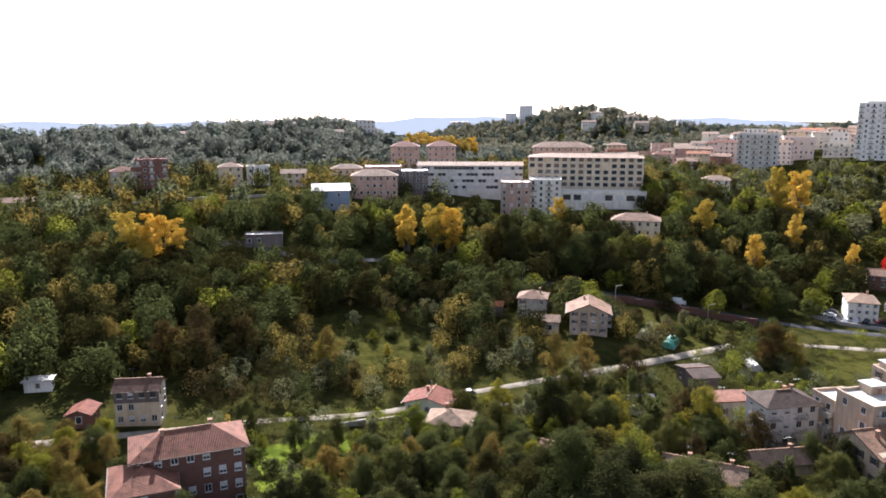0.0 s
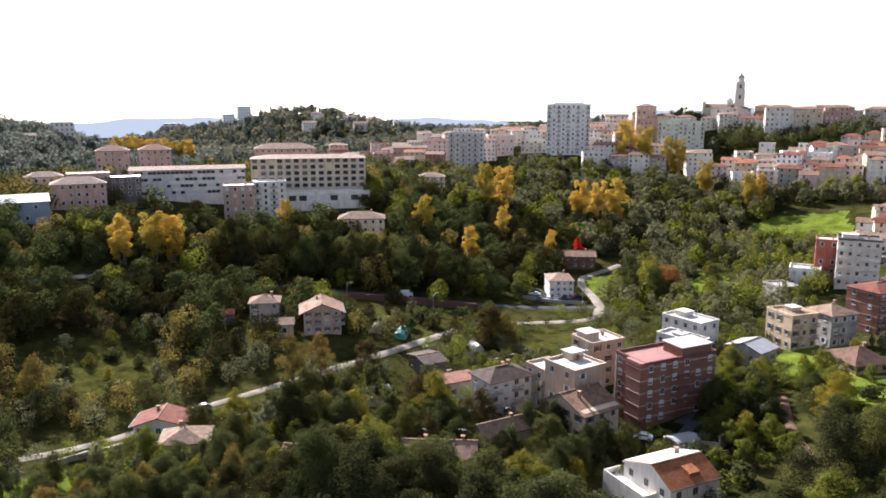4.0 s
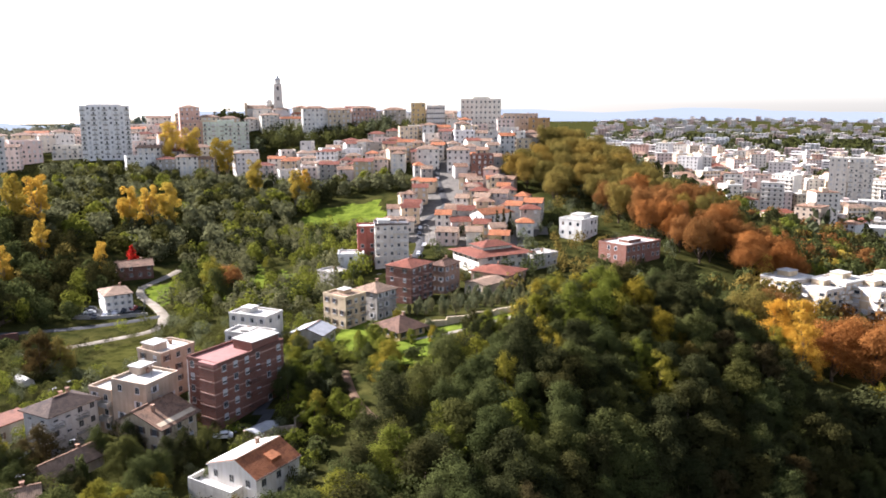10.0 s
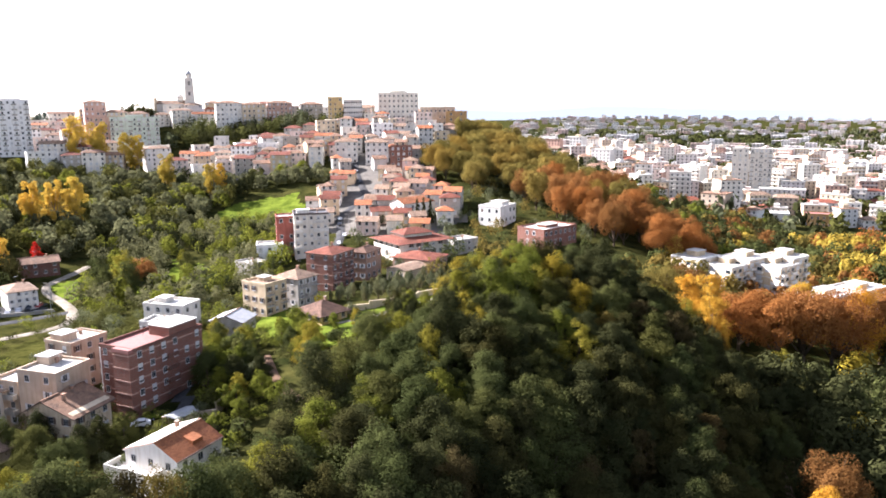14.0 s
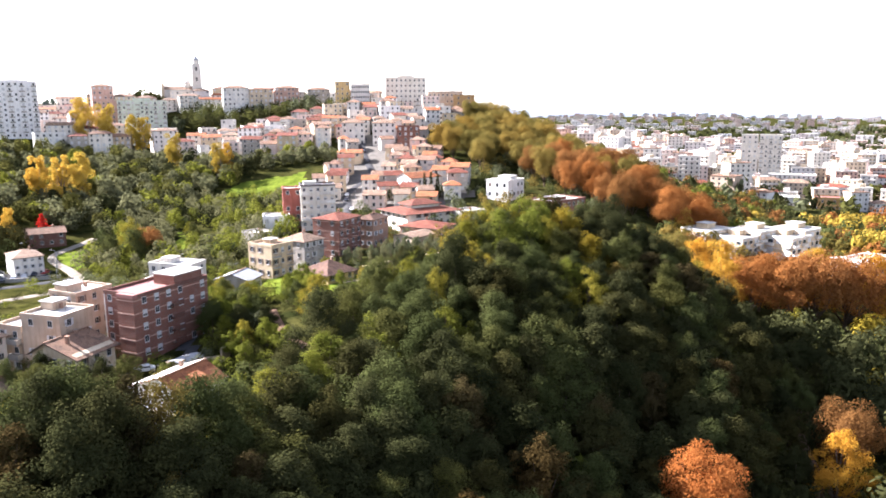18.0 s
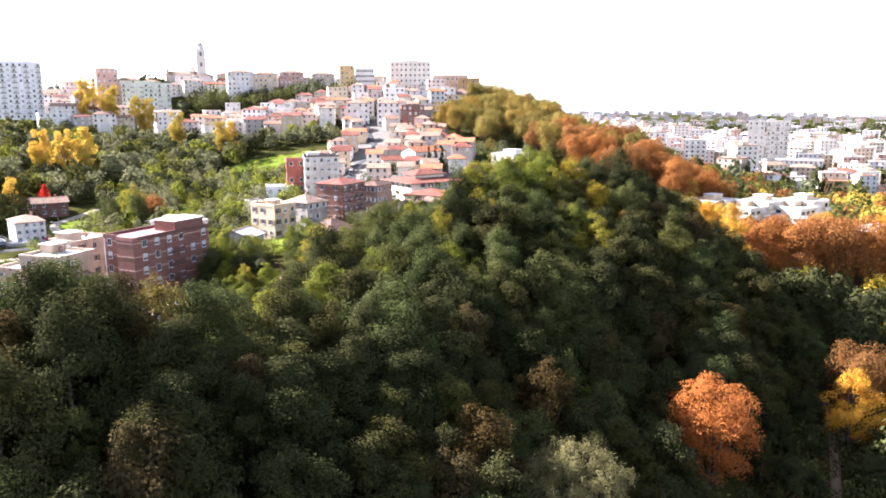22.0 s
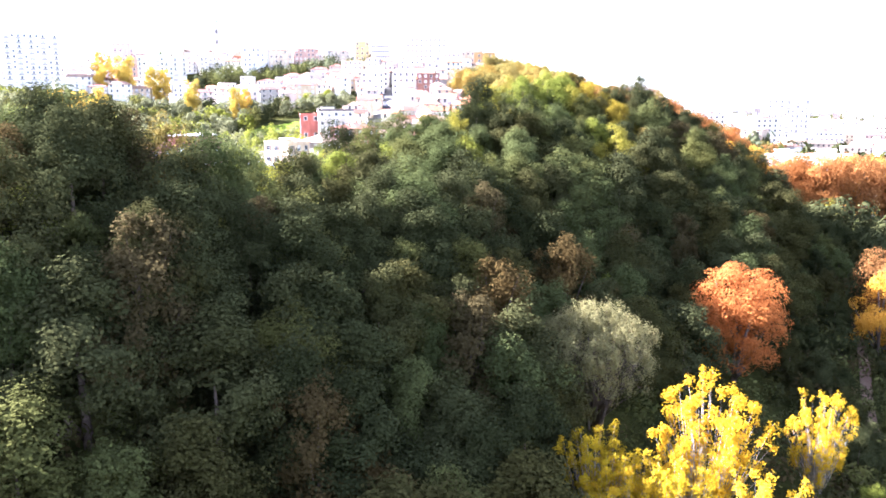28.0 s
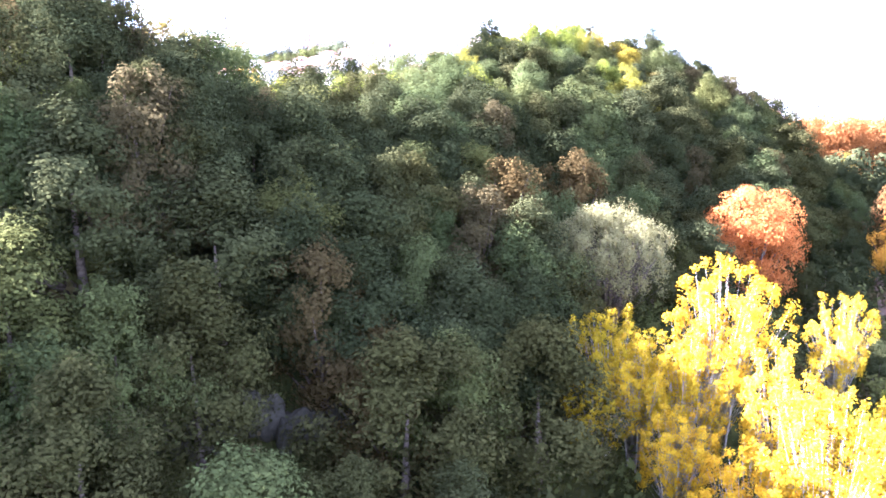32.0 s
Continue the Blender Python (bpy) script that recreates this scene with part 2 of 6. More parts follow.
LEAF = {
    "green": foliage("green_leaves", (0.038, 0.043, 0.014), (0.072, 0.08, 0.027), (0.115, 0.125, 0.043), 0.4),
    # dark leaves that also help the bluff look shaded
    "deep": foliage("deep_green_leaves", (0.02, 0.0205, 0.008), (0.038, 0.0395, 0.0155), (0.062, 0.0635, 0.0255), 0.22),
    "lime": foliage("lime_green_leaves", (0.077, 0.0825, 0.0132), (0.14, 0.15, 0.024), (0.21, 0.225, 0.036)),
    "mustard": foliage("mustard_leaves", (0.099, 0.0715, 0.0193), (0.18, 0.13, 0.035), (0.27, 0.195, 0.0525)),
    "yellow": foliage("yellow_leaves", (0.2, 0.13, 0.006), (0.46, 0.3, 0.012), (0.6, 0.4, 0.02), 0.4),
    "gold": foliage("golden_leaves", (0.3, 0.2, 0.035), (0.52, 0.355, 0.06), (0.64, 0.45, 0.085), 0.45),
    "rust": foliage("rust_leaves", (0.13, 0.056, 0.02), (0.26, 0.115, 0.038), (0.38, 0.175, 0.055)),
    "orange": foliage("orange_leaves", (0.18, 0.063, 0.017), (0.34, 0.12, 0.032), (0.47, 0.17, 0.044), 0.4),
    "bronze": foliage("bronze_leaves", (0.11, 0.0825, 0.022), (0.2, 0.15, 0.04), (0.3, 0.225, 0.06)),
    "red": foliage("scarlet_leaves", (0.3, 0.015, 0.012), (0.45, 0.03, 0.02), (0.55, 0.06, 0.03), 0.4),
    "silver": foliage("silver_leaves", (0.09, 0.08, 0.034), (0.165, 0.147, 0.062), (0.24, 0.212, 0.092)),
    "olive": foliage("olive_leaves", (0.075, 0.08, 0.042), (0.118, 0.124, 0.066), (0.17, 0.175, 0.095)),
    # two leaf colours for far trees, paled to imitate the haze
    "haze_green": foliage("haze_paled_leaves", (0.1275, 0.1403, 0.1232), (0.15, 0.165, 0.145), (0.168, 0.1848, 0.1624)),
    "haze_dark_green": foliage("haze_paled_dark_leaves", (0.075, 0.088, 0.07), (0.095, 0.11, 0.09), (0.115, 0.13, 0.11)),
    "linden": foliage("yellow_green_leaves", (0.11, 0.095, 0.014), (0.225, 0.19, 0.028), (0.32, 0.27, 0.04)),
    "amber": foliage("amber_leaves", (0.26, 0.14, 0.02), (0.48, 0.27, 0.035), (0.62, 0.38, 0.06)),
    "brown": foliage("brown_leaves", (0.034, 0.026, 0.011), (0.066, 0.05, 0.021), (0.098, 0.074, 0.032)),
}


# ---- the lie of the land: spot heights (x, y, z), smoothly joined ----
SPOTS_NEAR = [
    (0, 0, 9), (-40, 0, 22), (40, 20, 8), (0, 35, 9), (20, 68, 12), (46, 82, 9), (75, 105, 8), (-18, 48, 14),
    (-30, 64, 38), (-75, 70, 44), (-44, 74, 44), (-40, 93, 36), (-18, 104, 36), (3, 135, 42), (13, 180, 49), (30, 160, 42), (42, 195, 47), (58, 168, 35), (64, 205, 28),
    (78, 150, 17), (86, 185, 24), (98, 208, 22), (-62, 55, 34), (-110, 60, 33), (-45, 110, 33), (-75, 104, 33), (-24, 128, 35), (10, 100, 24), (30, 120, 20), (150, 120, 6),
]
SPOTS_VILLAGE = [
    (-50, 134, 31), (-74, 152, 33), (-61, 224, 35), (-48, 264, 35), (-47, 306, 37), (-100, 130, 31), (-120, 170, 30),
    (-150, 250, 28), (-172, 313, 33), (-130, 38, 33), (-168, 31, 33), (-154, 84, 30), (-166, 149, 36), (-200, 110, 31),
    (-210, 180, 36), (-15, 200, 40), (0, 240, 40), (0, 275, 38), (-232, 246, 46), (-196, 262, 32), (-90, 390, 40), (-115, 300, 31), (40, 260, 34),
]
SPOTS_HILLS = [
    (-260, 60, 44), (-250, 0, 40), (-311, 128, 57), (-350, 192, 59), (-281, 280, 56), (-295, 216, 48), (-420, 90, 62),
    (-330, 430, 56), (-290, 512, 66), (-212, 562, 56), (-164, 444, 46), (-218, 668, 90), (-22, 601, 84), (0, 480, 68),
    (-8, 400, 54), (-20, 340, 44), (20, 570, 79), (57, 476, 60), (84, 372, 46), (86, 305, 35), (-120, 560, 70), (-120, 640, 88),
    (-330, 640, 82), (-480, 480, 60), (-100, 760, 78), (60, 640, 55),
]
SPOTS_FAR = [
    (141, 296, 19), (112, 258, 20), (130, 330, 20), (170, 400, 20), (270, 630, 18), (160, 560, 26), (500, 900, 12), (300, 1500, 6), (1000, 2500, 0),
     (-980, 560, 45), (-850, 850, 40), (-1200, 900, 25), (-800, -300, 62),
    (-1000, 200, 30), (-1500, 300, 15), (-900, 1600, 30), (0, 1300, 20), (0, 3200, 5), (900, 3600, 28), (1800, 3000, 10), (2500, 0, 0),
    (0, -900, 20), (-2500, -1500, 10), (1500, -2000, 0), (-3500, 2500, 0), (600, 200, 5), (400, 500, 14), (1500, 4800, 20),
]
SPOTS_RIDGE = [(-642, -7, 80), (-641, 28, 70), (-639, 62, 76), (-635, 98, 78), (-631, 122, 73), (-619, 173, 79), (-603, 224, 83), (-593, 250, 80), (-574, 292, 66), (-560, 320, 58),
               (-540, 20, 58), (-545, 60, 68), (-550, 95, 58), (-545, 130, 70), (-535, 165, 60), (-520, 205, 70), (-505, 245, 60), (-480, 60, 56), (-470, 140, 54), (-460, 230, 54),
               (-760, 20, 50), (-760, 200, 55), (-740, 320, 45), (-875, 492, 57), (-861, 518, 66), (-841, 549, 70), (-821, 579, 75), (-799, 608, 82), (-777, 637, 90), (-750, 669, 94), (-731, 690, 85), (-701, 720, 77), (-682, 739, 71),
               (-700, 520, 54), (-690, 560, 66), (-660, 600, 58), (-640, 640, 70), (-590, 620, 56)]
SPOTS = np.array(SPOTS_NEAR + SPOTS_VILLAGE + SPOTS_HILLS + SPOTS_RIDGE + SPOTS_FAR, float)


def _swell(a, b):
    return -np.sqrt(((a[:, None, :2] - b[None, :, :2]) ** 2).sum(-1) + 9.0)


_n = len(SPOTS)
_mat = np.zeros((_n + 1, _n + 1))
_mat[:_n, :_n], _mat[:_n, _n], _mat[_n, :_n] = _swell(SPOTS, SPOTS), 1, 1
WEIGHTS = np.linalg.solve(_mat, np.r_[SPOTS[:, 2], 0])


def heights(xy):
    """Ground heights at rows of x, y."""
    xy = np.asarray(xy, float)
    out = np.empty(len(xy))
    for i in range(0, len(xy), 4000):
        out[i:i + 4000] = _swell(xy[i:i + 4000], SPOTS) @ WEIGHTS[:-1] + WEIGHTS[-1]
    far = np.clip((np.hypot(xy[:, 0], xy[:, 1]) - 4000) / 900, 0, 1)
    return out * (1 - far)


def ground(x, y):
    return float(heights([[x, y]])[0])


# ---- building blocks ----
def mesh_of(name, verts, faces, mats, index=None, smooth=False):
    me = bpy.data.meshes.new(name)
    me.from_pydata([tuple(v) for v in verts], [], faces)
    for m in mats:
        me.materials.append(m)
    if index is not None:
        me.polygons.foreach_set("material_index", np.asarray(index, np.int32))
    if smooth:
        me.polygons.foreach_set("use_smooth", np.ones(len(me.polygons), bool))
    me.update()
    return me


def quads_mesh(name, v, mat):
    """A mesh of loose four-cornered pieces: v is (n, 4, 3)."""
    n = len(v)
    me = bpy.data.meshes.new(name)
    me.vertices.add(4 * n)
    me.vertices.foreach_set("co", np.ascontiguousarray(v, np.float32).ravel())
    me.loops.add(4 * n)
    me.loops.foreach_set("vertex_index", np.arange(4 * n, dtype=np.int32))
    me.polygons.add(n)
    me.polygons.foreach_set("loop_start", np.arange(0, 4 * n, 4, dtype=np.int32))
    me.materials.append(mat)
    me.update(calc_edges=True)
    return me


class Solid:
    """Collects boxes and prisms for one mesh."""

    def __init__(self):
        self.v, self.f, self.m = [], [], []

    def add(self, verts, faces, mat=0):
        o = len(self.v)
        self.v += [tuple(p) for p in verts]
        self.f += [tuple(i + o for i in face) for face in faces]
        self.m += [mat] * len(faces)
        return self

    def box(self, x0, y0, z0, x1, y1, z1, mat=0):
        v = [(x, y, z) for z in (z0, z1) for x, y in ((x0, y0), (x1, y0), (x1, y1), (x0, y1))]
        return self.add(v, [(3, 2, 1, 0), (4, 5, 6, 7), (0, 1, 5, 4), (1, 2, 6, 5), (2, 3, 7, 6), (3, 0, 4, 7)], mat)

    def tube(self, points, radii, sides=6, mat=0):
        rings = []
        for k, p in enumerate(points):
            p = Vector(p)
            d = Vector(points[min(k + 1, len(points) - 1)]) - Vector(points[max(k - 1, 0)])
            q = d.to_track_quat("Z", "Y")
            rings.append([p + q @ Vector((radii[k] * math.cos(a), radii[k] * math.sin(a), 0)) for a in (2 * math.pi * i / sides for i in range(sides))])
        f = [(k * sides + i, k * sides + (i + 1) % sides, (k + 1) * sides + (i + 1) % sides, (k + 1) * sides + i)
             for k in range(len(points) - 1) for i in range(sides)]
        f += [tuple(reversed(range(sides))), tuple((len(points) - 1) * sides + i for i in range(sides))]
        return self.add([v for r in rings for v in r], f, mat)

    def mesh(self, name, mats, smooth=False):
        return mesh_of(name, self.v, self.f, mats if isinstance(mats, list) else [mats], self.m, smooth)


def part(name, data, parent, label="", at=None, kind=""):
    ob = new(name, data)
    ob.parent = parent
    if at is not None:
        ob.matrix_basis = at
    return tagged(ob, label, kind=kind)


def thing(name, at, label, category, group=""):
    ob = new(name)
    ob.empty_display_size = 0.5
    ob.matrix_basis = at
    return tagged(ob, label, category, group)


PLANTED = []          # x, y, radius of what stands already
CLEAR = []            # plots without trees


# ---- ground ----
def land():
    radii = np.r_[0, 6 * 1.0245 ** np.arange(278)]
    radii = radii[radii < 4950]
    angles = np.radians(np.r_[np.arange(-100, 45, 0.75), np.arange(45, 260, 3.0)])
    a, r = np.meshgrid(angles, radii)
    xy = np.stack([r * np.sin(a), r * np.cos(a)], -1)
    z = heights(xy.reshape(-1, 2)).reshape(r.shape)
    n, k = r.shape
    verts = np.concatenate([xy, z[..., None]], -1).reshape(-1, 3)
    i = np.arange((n - 1) * k).reshape(n - 1, k)
    j = np.roll(i, -1, 1)
    faces = np.stack([i, i + k, j + k, j], -1).reshape(-1, 4)
    me = mesh_of("ground", verts.tolist(), faces.tolist(), [M["scrub"]], smooth=True)
    return tagged(new("ground", me), "dark scrubby hillsides and valley floor with rough grass", "ground", kind="structure")


land()


def haze_band(name, start, end, radius, top, seed):
    """A plain glowing band, added as haze that closes the land against the sky."""
    m, n, l, b = material("haze_glow", 1.0)
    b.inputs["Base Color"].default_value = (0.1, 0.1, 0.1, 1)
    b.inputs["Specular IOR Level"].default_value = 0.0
    # emission imitates the light scattered by distant air
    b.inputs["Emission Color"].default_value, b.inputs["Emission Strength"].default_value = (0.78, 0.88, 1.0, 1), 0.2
    k = int((end - start) * 2)
    v, f = [], []
    for i in range(k + 1):
        a = radians(start + (end - start) * i / k)
        x, y = radius * math.sin(a), radius * math.cos(a)
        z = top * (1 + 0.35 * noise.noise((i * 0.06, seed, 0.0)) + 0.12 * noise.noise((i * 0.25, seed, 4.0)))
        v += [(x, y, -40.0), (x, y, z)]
        if i:
            f.append((2 * i - 2, 2 * i, 2 * i + 1, 2 * i - 1))
    return tagged(new(name, mesh_of(name, v, f, [m])), "glowing pale blue backdrop band that imitates distant haze", "distance", kind="structure")


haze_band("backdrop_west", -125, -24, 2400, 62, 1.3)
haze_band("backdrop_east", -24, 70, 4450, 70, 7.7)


def ribbon(name, points, width, mat, label, category, lift=0.12, kind="structure"):
    """A road or path draped over the ground along points."""
    pts = [Vector((*p, 0)) for p in points]
    line = []
    for a, b in zip(pts, pts[1:]):
        k = max(2, int((b - a).length / 3))
        line += [a.lerp(b, i / k) for i in range(k)]
    line.append(pts[-1])
    for _ in range(6):
        line = [line[0]] + [(line[i - 1] + line[i] * 2 + line[i + 1]) / 4 for i in range(1, len(line) - 1)] + [line[-1]]
    cols = 5
    rows = []
    PLANTED.extend((p.x, p.y, width / 2 + 1.8) for p in line[::2])
    for i, p in enumerate(line):
        d = (line[min(i + 1, len(line) - 1)] - line[max(i - 1, 0)]).normalized()
        s = Vector((-d.y, d.x, 0))
        z = max(ground(*(p + s * width * u).xy) for u in (-0.5, 0, 0.5)) + lift
        rows.append([(p + s * width * (u / (cols - 1) - 0.5)).xy[:] + (z - (0.5 if u in (0, cols - 1) else 0),) for u in range(cols)])
    v = [q for r in rows for q in r]
    f = [(i * cols + u, i * cols + u + 1, (i + 1) * cols + u + 1, (i + 1) * cols + u) for i in range(len(rows) - 1) for u in range(cols - 1)]
    return tagged(new(name, mesh_of(name, v, f, [mat], smooth=True)), label, category, kind=kind)


def inside(poly, x, y):
    hit = False
    for (x0, y0), (x1, y1) in zip(poly, poly[1:] + poly[:1]):
        if (y0 > y) != (y1 > y) and x < (x1 - x0) * (y - y0) / (y1 - y0) + x0:
            hit = not hit
    return hit


def meadow(name, poly, mat, label, lift=0.1, step=2.5):
    """A grassy patch with an uneven edge, lying on the ground."""
    CLEAR.append(poly)
    xs, ys = [p[0] for p in poly], [p[1] for p in poly]
    nx, ny = int((max(xs) - min(xs)) / step) + 2, int((max(ys) - min(ys)) / step) + 2
    g = np.array([[min(xs) + i * step, min(ys) + j * step] for j in range(ny) for i in range(nx)])
    z = heights(g) + lift
    wob = [noise.noise_vector((p[0] * 0.12, p[1] * 0.12, 3.1)) * 5 for p in g]
    keep = [inside(poly, p[0] + w.x, p[1] + w.y) for p, w in zip(g, wob)]
    f = [(j * nx + i, j * nx + i + 1, (j + 1) * nx + i + 1, (j + 1) * nx + i) for j in range(ny - 1) for i in range(nx - 1)
         if keep[j * nx + i] and keep[(j + 1) * nx + i + 1]]
    used = sorted({k for q in f for k in q})
    at = {k: i for i, k in enumerate(used)}
    me = mesh_of(name, [(*g[k], z[k]) for k in used], [tuple(at[k] for k in q) for q in f], [mat], smooth=True)
    return tagged(new(name, me), label, "meadow", kind="structure")


# ---- trees ----
def leaves(rng, blobs, n, size, spread=0.75, up=0.25, tall=0.85, core=0.72, mid=None, pull=1.3, reach=1.1):
    """Leaf pieces over the outsides of round clumps (x, y, z, r)."""
    b = np.array(blobs)
    w = b[:, 3] ** 2
    k = rng.choice(len(b), n, p=w / w.sum())
    d = rng.normal(size=(n, 3))
    d[:, 2] += up
    d /= np.linalg.norm(d, axis=1, keepdims=True)
    c = b[k, :3] + d * (b[k, 3] * (core + (reach - core) * rng.random(n)))[:, None] * [1, 1, tall]
    nrm = d + spread * rng.normal(size=(n, 3))
    if mid is not None:
        out = c - [0, 0, mid]
        nrm = nrm + pull * out / (np.linalg.norm(out, axis=1, keepdims=True) + 0.1)
    nrm /= np.linalg.norm(nrm, axis=1, keepdims=True)
    u = np.cross(nrm, rng.normal(size=(n, 3)))
    u /= np.linalg.norm(u, axis=1, keepdims=True)
    v = np.cross(nrm, u)
    s = (size * (0.6 + 0.8 * rng.random(n)))[:, None]
    return np.stack([c - u * s, c - v * s * 0.55, c + u * s, c + v * s * 0.55], 1)


def clumps(rng, shape, r, h, n):
    """Round clumps that make up a crown from z = 0 to h, of half width r."""
    out, hubs = [], []
    for i in range(n):
        a, t = rng.random() * 6.283, (i + 0.5) / n
        if shape == "dome":
            lobe = i % 11
            if i < 11:
                q = (lobe + 0.5) / 11
                lw = r * 0.62 * (0.75 + 0.45 * math.sin(3.0 * q + 0.2)) * (1.05 - q ** 3) * (0.7 + 0.45 * rng.random())
                hubs.append((lw * math.cos(lobe * 2.4), lw * math.sin(lobe * 2.4), h * (0.02 + 0.82 * q + 0.06 * rng.random()), r * (0.4 - 0.12 * q + 0.14 * rng.random())))
            hx, hy, hz, hr = hubs[lobe]
            el = rng.uniform(-0.9, 1.4)
            k = hr * (0.55 + 0.5 * rng.random())
            out.append((hx + k * math.cos(a) * math.cos(el), hy + k * math.sin(a) * math.cos(el), hz + k * 1.15 * math.sin(el), hr * (0.24 + 0.48 * rng.random())))
            continue
        elif shape == "column":
            z, w = h * (0.06 + 0.9 * t), r * 0.55 * math.sin(math.pi * (0.12 + 0.82 * t) ** 0.8) * rng.random()
            s = r * (0.34 + 0.2 * rng.random()) * (1.15 - 0.75 * t)
        elif shape == "round":
            z = h * (0.22 + 0.58 * t)
            w = r * 0.72 * math.sqrt(max(0.02, 1 - ((z / h - 0.4) / 0.62) ** 2)) * (0.45 + 0.6 * rng.random())
            s = r * (0.2 + 0.24 * rng.random())
        elif shape == "oval":
            z = h * (0.1 + 0.8 * t)
            w = r * 0.7 * math.sqrt(max(0.02, 1 - ((z / h - 0.5) / 0.53) ** 2)) * (0.35 + 0.65 * rng.random())
            s = r * (0.14 + 0.22 * rng.random()) * (1.05 - 0.4 * abs(2 * t - 1))
        elif shape == "vase":
            stem = i % 11
            if i < 11:
                lean = 0.12 + 0.8 * math.sqrt((stem + 0.3) / 11)
                hubs.append((r * lean * math.cos(stem * 2.4), r * lean * math.sin(stem * 2.4), h * (1.0 - 0.34 * lean ** 2) * (0.86 + 0.18 * rng.random())))
            hx, hy, top = hubs[stem]
            q = 1 - 0.62 * ((i // 11 + rng.random()) / (n / 11)) ** 1.3
            j = r * 0.17 * math.sqrt(rng.random())
            s = r * (0.08 + 0.09 * rng.random()) * (1.25 - 0.5 * q)
            out.append((hx * (0.45 + 0.55 * q) + j * math.cos(a), hy * (0.45 + 0.55 * q) + j * math.sin(a), top * q - s, s))
            continue
        elif shape == "broom":
            w = r * 0.92 * math.sqrt(rng.random())
            z = h * (0.9 - 0.3 * (w / r) ** 2 - 0.36 * rng.random() ** 1.8)
            s = r * (0.075 + 0.06 * rng.random())
        else:
            z, w, s = h * 0.5 * (0.4 + rng.random()), r * 0.6 * math.sqrt(rng.random()), r * (0.3 + 0.2 * rng.random())
        out.append((w * math.cos(a), w * math.sin(a), z, s))
    return out


def tree_model(kind, shape, leaf, r, h, trunk, n, size, seed, bark="bark", stems=1, count=22):
    """Meshes of one kind of tree: trunk with limbs, and crown."""
    rng = np.random.default_rng(seed)
    b = clumps(rng, shape, r, h, count)
    b = [(x, y, z + trunk, s) for x, y, z, s in b]
    wood = Solid()
    top = trunk + 0.55 * h
    for i in range(stems):
        a = i * 2.4
        o = Vector((math.cos(a), math.sin(a), 0)) * (0.12 * r if stems > 1 else 0)
        tip = o * (3.0 if stems > 1 else 1.0) + Vector((0.15, 0.1, top))
        k = len(wood.v)
        thick = 0.36 if stems > 1 else 1.0
        wood.tube([o - Vector((0, 0, 1.2)), o * 1.3 + Vector((0, 0, trunk * 0.6 + 0.3)), tip], [(0.05 * r + 0.12) * thick, (0.04 * r + 0.08) * thick, 0.05], 6)
        if k:
            wood.f.append((0, k, k + 1))
            wood.m.append(0)
    fan = shape in ("vase", "broom")
    for i, (x, y, z, s) in enumerate(b[:: 1 if fan else max(1, count // 11)]):
        a = trunk * 0.7 + 0.1 * h * (i % 3) if fan else max(trunk * 0.7, z - 0.45 * h)
        k = len(wood.v)
        fine = 0.22 if fan else 1.0
        wood.tube([(x * 0.1, y * 0.1, min(a, z * 0.6)), (x * 0.5, y * 0.5, a + (z - a) * 0.42), (x, y, z + s * 0.7)], [(0.03 * r + 0.03) * fine, (0.018 * r + 0.02) * fine, 0.012], 3 if fan else 4)
        wood.f.append((0, k, k + 1))
        wood.m.append(0)
    tall, core = {"vase": (1.15, 0.1), "broom": (1.7, 0.1), "dome": (1.0, 0.45)}.get(shape, (0.85, 0.72))
    spread, mid = (0.7, trunk + 0.4 * h) if shape in ("dome", "round") else (0.75, trunk + 0.55 * h)
    return (wood.mesh("trunk", M[bark], True), quads_mesh("crown", leaves(rng, b, n, size, spread, tall=tall, core=core, mid=mid, reach=1.22 if shape == "dome" else 1.1), LEAF[leaf]), kind, b)


def free(x, y, r):
    return all((x - a) ** 2 + (y - b) ** 2 > (r + c) ** 2 for a, b, c in PLANTED) and not any(inside(p, x, y) for p in CLEAR)


def within_poly(poly, p):
    hit = np.zeros(len(p), bool)
    for (x0, y0), (x1, y1) in zip(poly, poly[1:] + poly[:1]):
        if y0 != y1:
            hit ^= ((y0 > p[:, 1]) != (y1 > p[:, 1])) & (p[:, 0] < (x1 - x0) * (p[:, 1] - y0) / (y1 - y0) + x0)
    return hit


def sites(poly, step, seed, clear):
    """Places for trees over a piece of the plan: a jittered grid without what is built over."""
    rng = np.random.default_rng(seed)
    q = np.array(poly, float)
    x, y = np.meshgrid(np.arange(q[:, 0].min(), q[:, 0].max(), step), np.arange(q[:, 1].min(), q[:, 1].max(), step * 0.87))
    x[1::2] += step / 2
    p = np.stack([x.ravel(), y.ravel()], 1)
    p += rng.uniform(-0.38, 0.38, p.shape) * step
    p = p[within_poly(poly, p)]
    for c in CLEAR:
        p = p[~within_poly(c, p)]
    b = np.array(PLANTED)
    ok = np.ones(len(p), bool)
    for i in range(0, len(p), 500):
        d = ((p[i:i + 500, None] - b[None, :, :2]) ** 2).sum(-1)
        ok[i:i + 500] = (d > (b[:, 2] + clear) ** 2).all(1)
    return p[ok], rng


def plant(model, x, y, scale, label, turn=0.0, z=None, name="tree", category="tree", tall=1.0):
    base = ground(x, y) if z is None else z
    t = thing(name, pose(x, y, base, 0, 0, turn) @ Matrix.Diagonal((scale, scale, scale * tall, 1)), label, category)
    part("trunk", model[0], t)
    part("crown", model[1], t)
    return t


